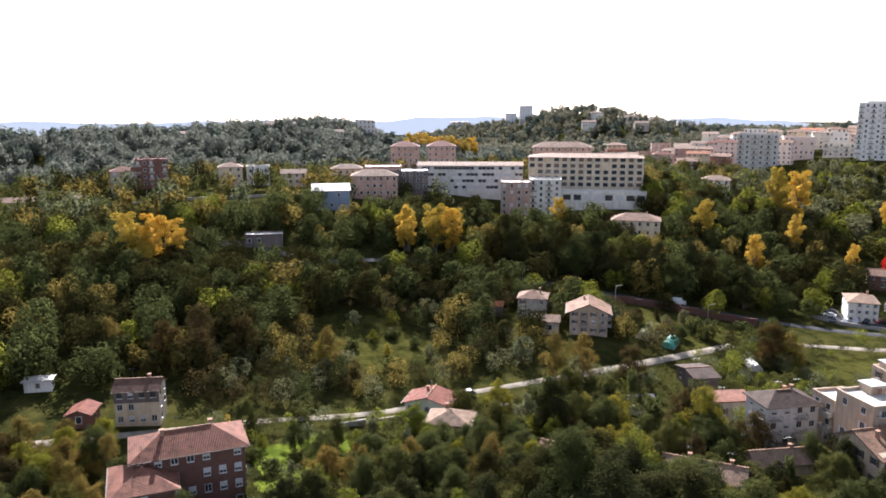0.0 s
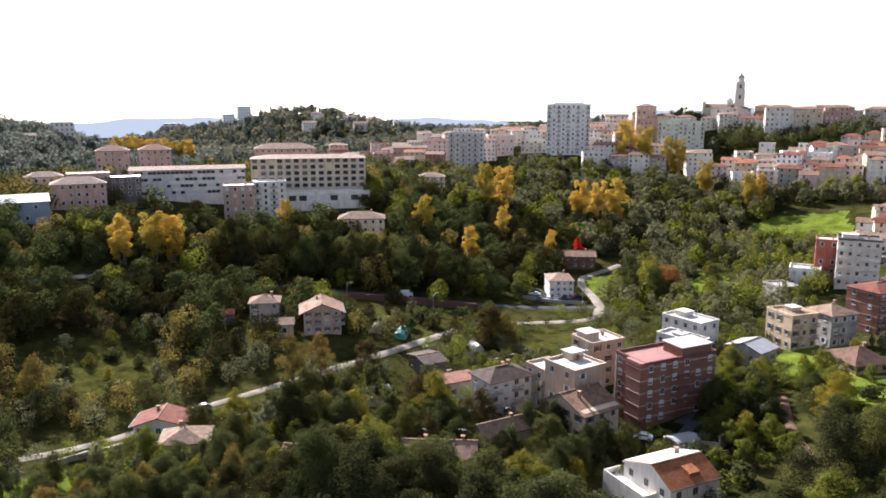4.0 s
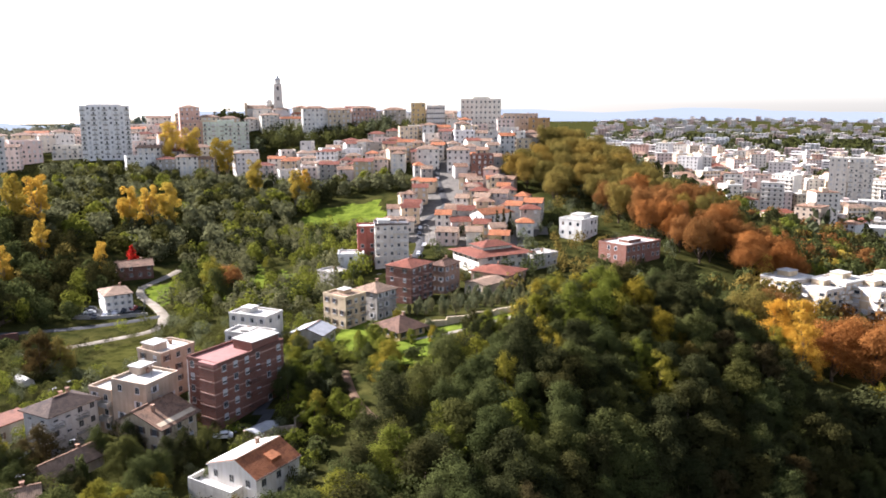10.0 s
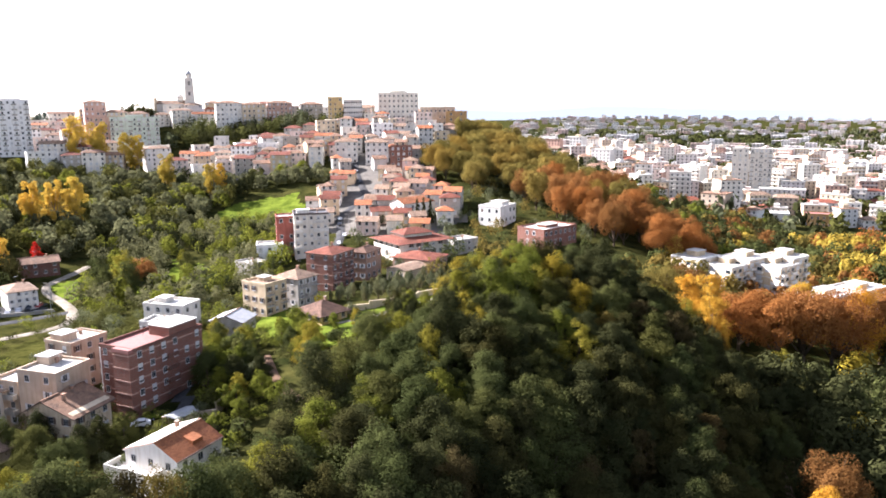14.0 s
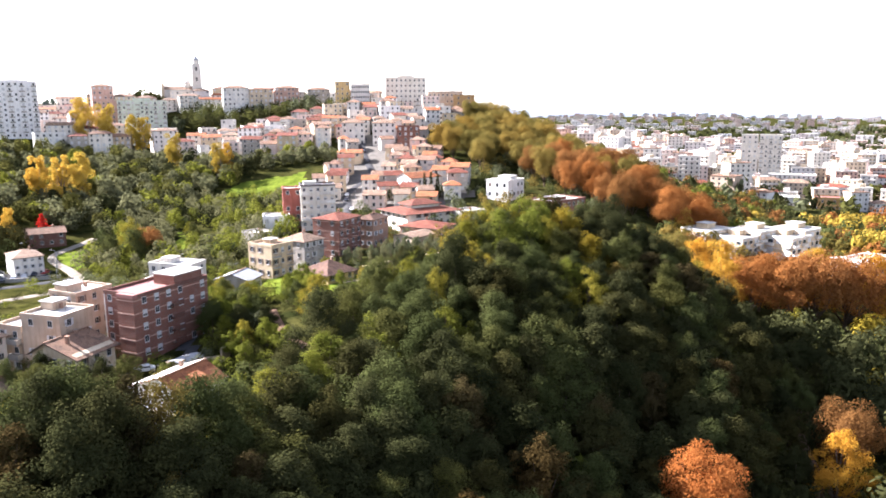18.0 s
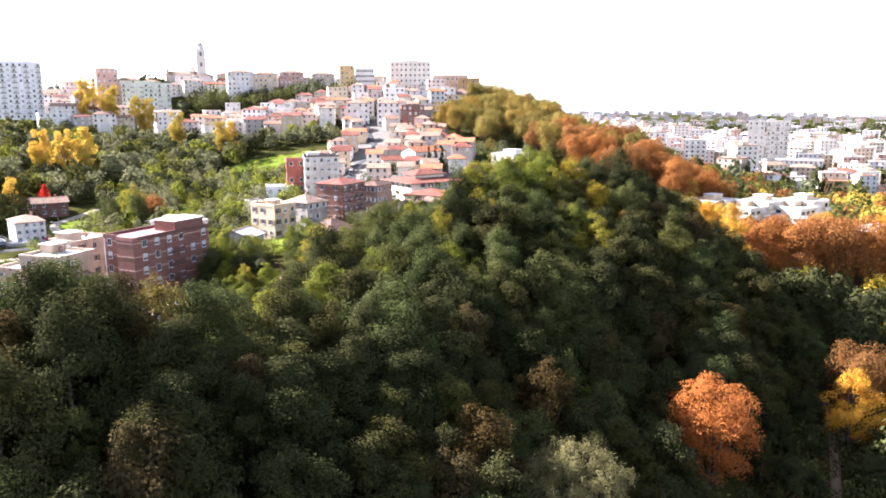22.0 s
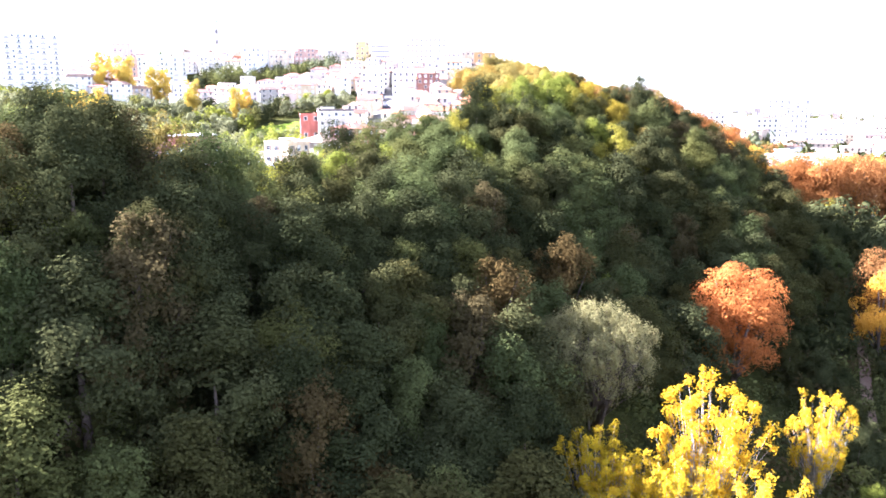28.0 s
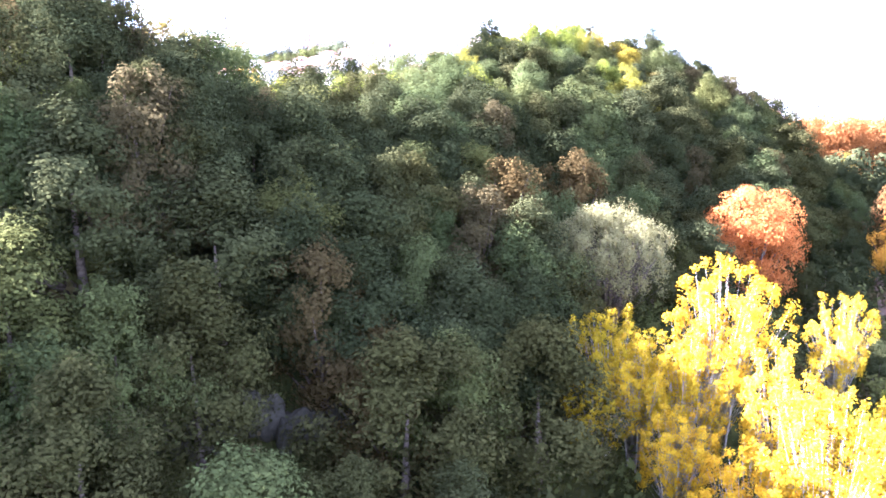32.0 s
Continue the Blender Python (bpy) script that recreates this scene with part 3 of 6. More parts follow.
# ---- buildings ----
def roof_mesh(kind, w, d, top, mats, over=0.5, rise=None, skew=0.0):
    """Roof over a w x d plan at height top; the ridge runs along x."""
    s = Solid()
    if kind == "flat":
        s.box(-w / 2 + 0.25, -d / 2 + 0.25, top - 0.3, w / 2 - 0.25, d / 2 - 0.25, top - 0.12)
        for a in ((-w / 2 - 0.1, -d / 2 - 0.1, w / 2 + 0.1, -d / 2 + 0.25), (-w / 2 - 0.1, d / 2 - 0.25, w / 2 + 0.1, d / 2 + 0.1),
                  (-w / 2 - 0.1, -d / 2 + 0.25, -w / 2 + 0.25, d / 2 - 0.25), (w / 2 - 0.25, -d / 2 + 0.25, w / 2 + 0.1, d / 2 - 0.25)):
            s.box(a[0], a[1], top - 0.3, a[2], a[3], top + 0.45, 1)
    elif kind == "slab":
        s.box(-w / 2 - over, -d / 2 - over, top, w / 2 + over, d / 2 + over, top + 0.3)
    else:
        rise = rise or d * 0.2
        a, b, t = w / 2 + over, d / 2 + over, 0.22
        k = 0.0 if kind == "gable" else min(b, a - 0.3)
        lo = top - over * rise / (d / 2)
        v = [(-a, -b, lo), (a, -b, lo), (a, b, lo), (-a, b, lo), (-a + k, skew, top + rise), (a - k, skew, top + rise)]
        f = [(0, 1, 5, 4), (2, 3, 4, 5), (1, 2, 5), (3, 0, 4)] if kind == "hip" else [(0, 1, 5, 4), (2, 3, 4, 5)]
        s.add(v, f)
        s.add([(x, y, z - t) for x, y, z in v], [tuple(reversed(q)) for q in f], 1)
        rim = [(0, 1), (1, 2), (2, 3), (3, 0)] if kind == "hip" else [(0, 1), (1, 5), (5, 2), (2, 3), (3, 4), (4, 0)]
        for p, q in rim:
            s.add([v[p], v[q], (v[q][0], v[q][1], v[q][2] - t), (v[p][0], v[p][1], v[p][2] - t)], [(3, 2, 1, 0)], 1)
    return s.mesh("roof", mats)


def wall_mesh(kind, w, d, top, deep, mats, rise, skew=0.0):
    s = Solid()
    if kind == "gable":
        v = [(x, y, z) for x in (-w / 2, w / 2) for y, z in ((-d / 2, -deep), (d / 2, -deep), (d / 2, top - 0.02), (skew, top + rise - 0.24), (-d / 2, top - 0.02))]
        s.add(v, [(4, 3, 2, 1, 0), (5, 6, 7, 8, 9), (0, 1, 6, 5), (1, 2, 7, 6), (2, 3, 8, 7), (3, 4, 9, 8), (4, 0, 5, 9)])
    else:
        s.box(-w / 2, -d / 2, -deep, w / 2, d / 2, top - (0.31 if kind == "flat" else 0.02))
    return s.mesh("wall", mats)


_WINDOWS = {}


def window_meshes(w, h, pale):
    key = (w, h, pale)
    if key not in _WINDOWS:
        prof = [(0.02, 0.0), (0.02, h), (-0.06, h), (-0.06, 0.02), (-0.16, 0.0), (-0.16, -0.1), (0.02, -0.1)]
        k = len(prof)
        v = [(x, y, z) for x in (-w / 2 - 0.06, w / 2 + 0.06) for y, z in prof]
        f = [tuple(range(k)), tuple(reversed(range(k, 2 * k)))] + [(i, (i + 1) % k, k + (i + 1) % k, k + i) for i in range(k)]
        frame_mesh = Solid().add(v, [tuple(reversed(q)) for q in f]).mesh("window", M["frame"])
        g = Solid().box(0.04, -0.075, 0.1, w / 2 - 0.05, -0.05, h - 0.08).mesh("pane", M["glass"])
        p = Solid().box(-w * 0.24, -0.09, 0, w * 0.24, 0.0, h).mesh("shutter", M["shutter_pale" if pale else "shutter"])
        r = Solid().box(-w / 2 + 0.04, -0.1, h * 0.4, w / 2 - 0.04, -0.04, h - 0.06).mesh("blind", M["shutter_pale"])
        one = Solid().box(-w / 2, -0.06, 0, w / 2, 0.02, h).mesh("window", M["glass"])
        _WINDOWS[key] = (frame_mesh, g, p, r, one)
    return _WINDOWS[key]


def facades(w, d):
    """Poses of the four faces, seen from outside: x along the face, y into the house, z up; with their widths."""
    return ((pose(0, -d / 2, 0), w), (pose(w / 2, 0, 0, 0, 0, 90), d), (pose(0, d / 2, 0, 0, 0, 180), w), (pose(-w / 2, 0, 0, 0, 0, -90), d))


_BALCONY = {}


def balcony_meshes(w, mat, solid):
    """A balcony tray with a parapet, or a slab with a railing."""
    key = (round(w, 1), mat, solid)
    if key not in _BALCONY:
        a, b = w / 2, w / 2 - 0.12
        if solid:
            v = [(-a, -1.25, -0.18), (a, -1.25, -0.18), (a, 0.02, -0.18), (-a, 0.02, -0.18), (-a, -1.25, 0.95), (a, -1.25, 0.95), (a, 0.02, 0.95), (-a, 0.02, 0.95),
                 (-b, -1.13, 0.95), (b, -1.13, 0.95), (b, -0.02, 0.95), (-b, -0.02, 0.95), (-b, -1.13, 0), (b, -1.13, 0), (b, -0.02, 0), (-b, -0.02, 0)]
            f = [(3, 2, 1, 0), (0, 1, 5, 4), (1, 2, 6, 5), (2, 3, 7, 6), (3, 0, 4, 7), (4, 5, 9, 8), (5, 6, 10, 9), (6, 7, 11, 10), (7, 4, 8, 11),
                 (8, 9, 13, 12), (9, 10, 14, 13), (10, 11, 15, 14), (11, 8, 12, 15), (12, 13, 14, 15)]
            _BALCONY[key] = (Solid().add(v, f).mesh("balcony", M[mat]), None)
        else:
            s = Solid().box(-a, -1.25, 0.9, a, -1.2, 0.96).box(-a, -1.2, 0.9, -a + 0.05, 0, 0.96).box(a - 0.05, -1.2, 0.9, a, 0, 0.96)
            k = int(w / 0.3)
            for i in range(k + 1):
                x = -a + 0.03 + i * (w - 0.06) / k
                s.box(x - 0.02, -1.24, 0, x + 0.02, -1.2, 0.9)
            _BALCONY[key] = (Solid().box(-a, -1.25, -0.18, a, 0.02, 0).mesh("balcony", M[mat]), s.mesh("railing", M["iron"]))
    return _BALCONY[key]


def details(t, roof, w, d, high, rise, over, rng, skew=0.0):
    """Ridge tiles, gutters and a television aerial."""
    top = high
    if roof in ("gable", "hip"):
        b = d / 2 + over
        lo = high - over * rise / (d / 2)
        half = w / 2 + over if roof == "gable" else max(0.3, w / 2 + over - b)
        top = high + rise
        part("ridge_cap", Solid().box(-half, skew - 0.16, top - 0.06, half, skew + 0.16, top + 0.1).mesh("ridge_cap", M["tile_brown"]), t)
        for side in (-1, 1):
            y0, y1 = sorted((side * (b + 0.01), side * (b + 0.14)))
            part("gutter", Solid().box(-w / 2 - over, y0, lo - 0.2, w / 2 + over, y1, lo - 0.05).mesh("gutter", M["shutter"]), t)
    x, y, m = rng.uniform(-0.25, 0.25) * w, (skew if top > high else rng.uniform(-0.2, 0.2) * d), Solid()
    m.tube([(x, y, top - 0.35), (x, y, top + 2.4)], [0.04, 0.03], 4).tube([(x - 0.8, y, top + 2.2), (x + 0.8, y, top + 2.2)], [0.025, 0.025], 3)
    for i in range(5):
        m.tube([(x - 0.7 + 0.32 * i, y - 0.35, top + 2.2), (x - 0.7 + 0.32 * i, y + 0.35, top + 2.2)], [0.018, 0.018], 3)
    part("aerial", m.mesh("aerial", M["iron"]), t)


def building(name, x, y, w, d, turn, high, wall, roof, label, roof_mat="tile_brown", floors=3, detail=0, pale=False, balconies=(),
             solid=False, blinds=0.3, rise=None, bands=0, band="concrete", cols=None, shutters=True, hut=None, chimneys=1, category="house", group="",
             z=None, over=0.5, faces=(0, 1, 3), skip=0.1, rim=None, win=None, skew=0.0):
    """A house of a plan w x d, of which high metres show above the ground at its middle."""
    rng = random.Random(int(x * 13 + y * 7))
    base = ground(x, y) if z is None else z
    t = thing(name, pose(x, y, base, 0, 0, turn), label, category, group)
    PLANTED.append((x, y, 0.42 * math.hypot(w, d) + (1.2 if high < 5 else 0.0)))
    rise = rise or d * 0.2
    part("wall", wall_mesh(roof, w, d, high, 5.0, [M[wall]], rise, skew), t)
    for i in range(bands):
        zb = high - 0.75 - i * high / floors
        part("floor_band", Solid().box(-w / 2 - 0.05, -d / 2 - 0.05, zb - 0.22, w / 2 + 0.05, d / 2 + 0.05, zb).mesh("floor_band", M[band]), t)
    rm = [M[roof_mat], M[rim or wall] if roof in ("flat", "slab") else M[rim or "shutter"]]
    part("roof", roof_mesh(roof, w, d, high, rm, over, rise, skew), t)
    fh = high / floors
    ww, wh = win or ((1.1, 1.45) if fh > 2.6 else (0.9, 1.2))
    joined, trays = Solid(), Solid()
    for n, (m, width) in enumerate(facades(w, d)):
        if n not in faces and detail:
            continue
        away = (Matrix.Rotation(radians(turn), 3, "Z") @ m.to_3x3() @ Vector((0, -1, 0))).dot(Vector((-x, -y, 0)).normalized())
        if detail and away < -0.12:
            continue
        k = cols[n % 2] if cols else max(1, int(width / 3.1))
        for f in range(floors):
            for i in range(k):
                if rng.random() < skip:
                    continue
                u, v = (i + 0.5) / k * width - width / 2, f * fh + fh * 0.34
                if detail == 2:
                    part("window", window_meshes(ww, wh, pale)[4], t, at=m @ pose(u, 0, v))
                elif detail:
                    fm, gm, pm, bm, _ = window_meshes(ww, wh, pale)
                    o = part("window", fm, t, at=m @ pose(u, 0, v))
                    part("pane", gm, o)
                    part("pane", gm, o, at=pose(-ww / 2, 0, 0))
                    if shutters and rng.random() < 0.6:
                        for side in (-0.76, 0.76):
                            part("shutter", pm, o, at=pose(side * ww + 0.02, 0, 0))
                    elif rng.random() < blinds:
                        part("blind", bm, o, at=pose(0, -0.04, 0))
                else:
                    q = [m @ Vector(p) for p in ((u - ww / 2, -0.04, v), (u + ww / 2, -0.04, v), (u + ww / 2, -0.04, v + wh), (u - ww / 2, -0.04, v + wh))]
                    joined.add(q, [(0, 1, 2, 3)], 1 if rng.random() < (0.45 if pale else 0.25) else 0)
                    e = 0.16
                    q = [m @ Vector(p) for p in ((u - ww / 2 - e, -0.02, v - e), (u + ww / 2 + e, -0.02, v - e), (u + ww / 2 + e, -0.02, v + wh + e), (u - ww / 2 - e, -0.02, v + wh + e))]
                    joined.add(q, [(0, 1, 2, 3)], 2)
        if n in balconies:
            cell = width / max(1, k)
            for f in range(1, floors):
                for i in range(k):
                    if i % 2 == n % 2 or k == 1:
                        if not detail:
                            c0, hw = (i + 0.5) / k * width - width / 2, cell * 0.45
                            z0 = f * fh
                            q = [m @ Vector((c0 + u, v, z0 + zz)) for zz in (0.0, 1.05) for u, v in ((-hw, -1.1), (hw, -1.1), (hw, 0.01), (-hw, 0.01))]
                            trays.add(q, [(3, 2, 1, 0), (0, 1, 5, 4), (1, 2, 6, 5), (3, 0, 4, 7)])
                            continue
                        tray, rail = balcony_meshes(round(cell * 0.9, 1), band, solid)
                        o = part("balcony", tray, t, at=m @ pose((i + 0.5) / k * width - width / 2, 0, f * fh + 0.12))
                        if rail:
                            part("railing", rail, o)
    if joined.f:
        part("glazing", joined.mesh("glazing", [M["glass"], M["shutter_pale" if pale else "shutter"], M["frame"]]), t, kind="stuff")
    if trays.f:
        part("loggia", trays.mesh("loggia", M[band]), t, kind="stuff")
    if detail == 1:
        details(t, roof, w, d, high, rise, over, rng, skew)
    if hut:
        hx, hy, hw, hd, hh = hut
        hh *= 0.7
        part("rooftop_room", Solid().box(hx - hw / 2, hy - hd / 2, high - 0.3, hx + hw / 2, hy + hd / 2, high + hh).mesh("rooftop_room", M[wall]), t)
        part("rooftop_slab", Solid().box(hx - hw / 2 - 0.3, hy - hd / 2 - 0.3, high + hh, hx + hw / 2 + 0.3, hy + hd / 2 + 0.3, high + hh + 0.22).mesh("rooftop_slab", M["roof_pale"]), t)
    for i in range(chimneys):
        cx, cy = w * (0.22 - 0.45 * i), d * (0.12 - 0.2 * (i % 2))
        ch = high + (rise * (1 - abs(cy) / (d / 2)) if roof in ("gable", "hip") else 0.0)
        part("chimney", Solid().box(cx - 0.3, cy - 0.3, ch - 0.6, cx + 0.3, cy + 0.3, ch + 0.9).box(cx - 0.42, cy - 0.42, ch + 0.9, cx + 0.42, cy + 0.42, ch + 1.02).mesh("chimney", M["brick_tan"]), t)
    return t


# ---- roads, yards and meadows ----
ribbon("road", [(-172, 0), (-164, 32), (-161, 52), (-157, 66), (-155, 80), (-157, 95), (-154, 104), (-151, 115), (-148, 127), (-145, 140), (-144, 155), (-145, 171), (-146, 188)],
       4.2, M["gravel"], "pale dusty lane along the valley floor", "road")
ribbon("road", [(-128, 250), (-143, 238), (-160, 223), (-178, 207), (-196, 191), (-215, 178), (-236, 162), (-252, 142), (-260, 114), (-264, 80)], 6.0, M["asphalt"], "grey asphalt road at the foot of the wooded slope", "road")
ribbon("road", [(-146, 200), (-130, 220), (-119, 231), (-126, 250), (-138, 266), (-150, 277), (-156, 286), (-152, 297), (-150, 312)], 5.0, M["gravel"], "pale curving lane between grass verges", "road")
ribbon("road", [(-38, 290), (-48, 310), (-45, 326), (-47, 346), (-51, 367), (-47, 385), (-40, 400), (-46, 426), (-53, 458), (-55, 490)], 4.6, M["asphalt"], "grey village street climbing to the old town", "road")
ribbon("road", [(-44, 180), (-40, 168), (-36, 158), (-30, 150)], 2.4, M["dirt"], "brown gravel track bending under the trees", "road")
ribbon("road", [(-30, 203), (-8, 213), (10, 226)], 3.0, M["gravel"], "pale garden lane beside a low wall", "road")
ribbon("road", [(72, 150), (70, 136), (66, 124), (60, 112), (56, 100)], 2.0, M["dirt"], "brown earth track in the wood", "road")
ribbon("road", [(-380, 40), (-372, 69), (-363, 96), (-356, 121), (-345, 150)], 7.0, M["asphalt"], "asphalt road along the plateau edge", "road")
ribbon("road", [(-310, 40), (-304, 61), (-290, 83), (-270, 96)], 5.0, M["asphalt"], "asphalt road on a terrace among trees", "road")
meadow("meadow", [(-124, 400), (-112, 424), (-83, 430), (-72, 392), (-91, 384), (-108, 386)], M["grass"], "bright green sloping meadow with scattered bushes")
meadow("meadow", [(-56, 222), (-44, 228), (-36, 206), (-46, 194), (-57, 202)], M["grass"], "bright green lawn beside the yellow house")
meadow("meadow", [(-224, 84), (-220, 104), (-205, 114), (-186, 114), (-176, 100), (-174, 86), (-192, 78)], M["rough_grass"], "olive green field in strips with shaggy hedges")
meadow("meadow", [(-150, 40), (-150, 66), (-128, 62), (-126, 40)], M["grass"], "green orchard grass beside the brick apartment house")
meadow("meadow", [(-154, 284), (-144, 300), (-130, 268), (-136, 262)], M["grass"], "green verge inside the bend of the lane")
meadow("meadow", [(-130, 298), (-111, 286), (-108, 262), (-120, 268)], M["grass"], "green terraced grass plot")
meadow("meadow", [(-128, 186), (-126, 216), (-108, 222), (-104, 190)], M["rough_grass"], "rough grey green vegetable field")
meadow("meadow", [(-40, 212), (-6, 224), (14, 236), (10, 222), (-20, 206)], M["grass"], "green grass strip above a garden wall")
meadow("meadow", [(-50, 224), (-38, 234), (-22, 208), (-15, 180), (-26, 172), (-34, 184), (-42, 196)], M["grass"], "sunlit grassy garden slope with scattered small trees")
meadow("meadow", [(-118, 326), (-92, 304), (-93, 276), (-116, 296)], M["grass"], "grassy clearing among the valley trees")
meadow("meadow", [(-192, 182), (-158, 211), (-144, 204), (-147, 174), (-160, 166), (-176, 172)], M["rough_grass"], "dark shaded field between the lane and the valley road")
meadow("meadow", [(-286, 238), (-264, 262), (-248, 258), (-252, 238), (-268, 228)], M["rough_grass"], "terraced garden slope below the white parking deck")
meadow("meadow", [(-570, -20), (-550, 34), (-500, 30), (-500, -20)], M["grass"], "light green pasture on a far slope")
meadow("yard", [(-158, 246), (-134, 253), (-142, 266), (-162, 260)], M["asphalt"], "asphalt car park beside a white house", 0.2)
meadow("yard", [(-78, 140), (-52, 148), (-54, 166), (-62, 176), (-60, 150)], M["asphalt"], "shaded asphalt yard between apartment blocks", 0.2)

meadow("yard", [(-40, 332), (-4, 316), (12, 345), (-6, 420), (-18, 500), (-74, 500), (-66, 440), (-70, 400), (-72, 350), (-56, 344)], M["paving"], "pale paved yards and lanes between the village houses", 0.05)
CLEAR.pop()

# ---- the village below the hill ----
B = building
_brick = B("apartment_building", -65.2, 162.4, 20.3, 9.7, 65, 14.0, "brick", "flat", "five storey red brick apartment building with pale concrete bands", "roof_red", 5, 1, True, (), True, bands=5, cols=(6, 3), band="pink", rim="brick_dark", hut=(4.6, -1.6, 8.4, 6.0, 3.0), category="apartments", shutters=False, blinds=0.6)
part("stair_bay", Solid().box(-11.4, -4.9, -5, -10.12, -0.3, 13.7).mesh("stair_bay", M["brick"]), _brick)
part("parapet", Solid().box(-11.5, -5.0, 13.7, -10.3, -0.2, 14.45).mesh("parapet", M["roof_red"]), _brick)
for k in range(5):
    part("floor_band", Solid().box(-11.46, -4.96, 13.25 - 2.8 * k - 0.22, -10.2, -0.24, 13.25 - 2.8 * k).mesh("floor_band", M["pink"]), _brick)
    if k:
        part("balcony", Solid().box(-1.6, -6.0, 13.7 - 2.8 * k - 1.0, 1.6, -4.86, 13.7 - 2.8 * k - 0.85).box(-1.6, -6.0, 13.7 - 2.8 * k - 0.85, 1.6, -5.9, 13.7 - 2.8 * k).mesh("balcony", M["brick_dark"]), _brick)
part("drainpipe", Solid().tube([(-10.3, 4.6, -3), (-10.3, 4.6, 13.6)], [0.12, 0.12], 6).mesh("drainpipe", M["frame"]), _brick)
B("apartment_building", -81.6, 150.7, 9.5, 9.8, 73, 12.5, "sand", "flat", "beige four storey apartment house with a pale flat roof", "roof_pale", 4, 1, True, (), cols=(2, 2), hut=(2.0, 3.0, 3.6, 3.2, 2.2), category="apartments")
B("apartment_building", -87.7, 173.1, 10.2, 8.5, 66, 12, "sand", "flat", "sandy beige apartment house with a rooftop room", "roof_pale", 4, 1, False, (), cols=(3, 2), hut=(-2.5, 1.0, 4, 4, 2.4), category="apartments")
B("house", -75.7, 144.3, 10.0, 11.0, 72, 6.9, "cream", "gable", "cream house under a broad brown tiled gable roof", "tile_brown", 2, 1, cols=(3, 3), rise=2.4, over=0.8, chimneys=2, skew=1.6)
_white = B("house", -49.5, 129.1, 11.3, 12.2, 65, 6.6, "bright_white", "gable", "white house with a bright orange tiled gable roof", "tile_orange", 2, 1, True, cols=(3, 3), rise=2.5, over=0.25, shutters=False, skew=-1.2, rim="bright_white")
# pale sheet laid over the tiles to imitate sunlight on this slope
part("sunlit_slope", Solid().add([(-5.7, -1.0, 9.2), (5.7, -1.0, 9.2), (5.7, 6.25, 6.66), (-5.7, 6.25, 6.66)], [(0, 1, 2, 3)]).mesh("sunlit_slope", M["roof_pale"]), _white, "roof slope paled to imitate strong sunlight")
part("dormer", Solid().add([(-0.5, -5.0, 7.2), (2.0, -5.0, 7.2), (2.0, -2.9, 8.2), (-0.5, -2.9, 8.2), (-0.5, -5.0, 7.9), (2.0, -5.0, 7.9), (2.0, -2.9, 8.45), (-0.5, -2.9, 8.45)], [(0, 1, 5, 4), (4, 5, 6, 7), (1, 2, 6, 5), (3, 0, 4, 7), (3, 2, 1, 0), (2, 3, 7, 6)]).mesh("dormer", M["tile_orange"]), _white)
B("apartment_building", -97.6, 144.5, 11.6, 8.2, 69, 9.5, "pale_grey", "hip", "pale grey three storey house with balconies and a dark hipped roof", "tile_dark", 3, 1, False, (0, 3), cols=(4, 2), over=0.7, category="apartments", shutters=False)
B("apartment_building", -90.5, 153.0, 7.0, 7.0, 70, 10.0, "sand", "flat", "beige house with rounded balconies in a terrace", "roof_pale", 3, 1, True, (3,), True, cols=(2, 2), category="apartments")
B("house", -104.0, 152.5, 8.0, 7.0, 69, 6.0, "sand", "gable", "low beige house with an orange tiled roof", "tile_orange", 2, 1, cols=(2, 2))
B("house", -112.0, 146.0, 9.0, 6.0, 66, 4.5, "grey", "slab", "low grey workshop with a flat rosy tiled roof", "tile_rose", 1, 1, cols=(3, 2), chimneys=0)
B("shed", -128.4, 153.7, 6.3, 9.8, 69, 4.0, "dark_plaster", "gable", "dark shed with a brown sheet roof", "tile_dark", 1, 1, cols=(1, 2), chimneys=0, rise=0.9, category="shed")
B("house", -150.2, 88.1, 7.2, 10.5, 134, 3.6, "mint", "gable", "pale green bungalow with a dark red roof", "tile_red", 1, 1, cols=(2, 3), rise=1.6, over=0.8)
B("house", -136.0, 85.0, 7.5, 9.0, 139, 3.8, "sand", "hip", "old house with a brown tiled hipped roof", "tile_grey", 1, 1, cols=(2, 3), over=0.6)
B("apartment_building", -131.2, 28.8, 18.0, 9.8, 82, 12, "brick_dark", "hip", "dark brick apartment house with a worn red tiled roof", "tile_rose", 4, 1, True, (), False, cols=(7, 3), over=0.8, rise=2.2, blinds=0.8, chimneys=2, category="apartments", shutters=False)
B("apartment_building", -127.0, 20.5, 11.0, 9.5, 172, 9.5, "brick_dark", "hip", "lower dark brick wing with an orange tiled hipped roof", "tile_rose", 3, 1, True, cols=(3, 3), over=0.7, rise=2.0, category="apartments", shutters=False)
_clad = B("house", -172.6, 26.9, 9.4, 6.4, 67, 8.2, "cream", "gable", "cream house with a dark clad upper storey and grey brown roof", "tile_umber", 3, 1, True, cols=(4, 2), rise=1.6, shutters=False, over=0.4)
part("cladding", Solid().box(-4.74, -3.27, 5.3, 4.74, -3.14, 7.9).mesh("cladding", M["dark_plaster"]), _clad, "dark brown cladding of the upper storey")
B("house", -168.5, 152.0, 10.0, 10.8, 140, 7.0, "sand", "gable", "three storey sandy brown house with long balconies and a gable roof", "tile_brown", 3, 1, False, (3, 0), cols=(3, 4), over=1.2, rise=2.4)
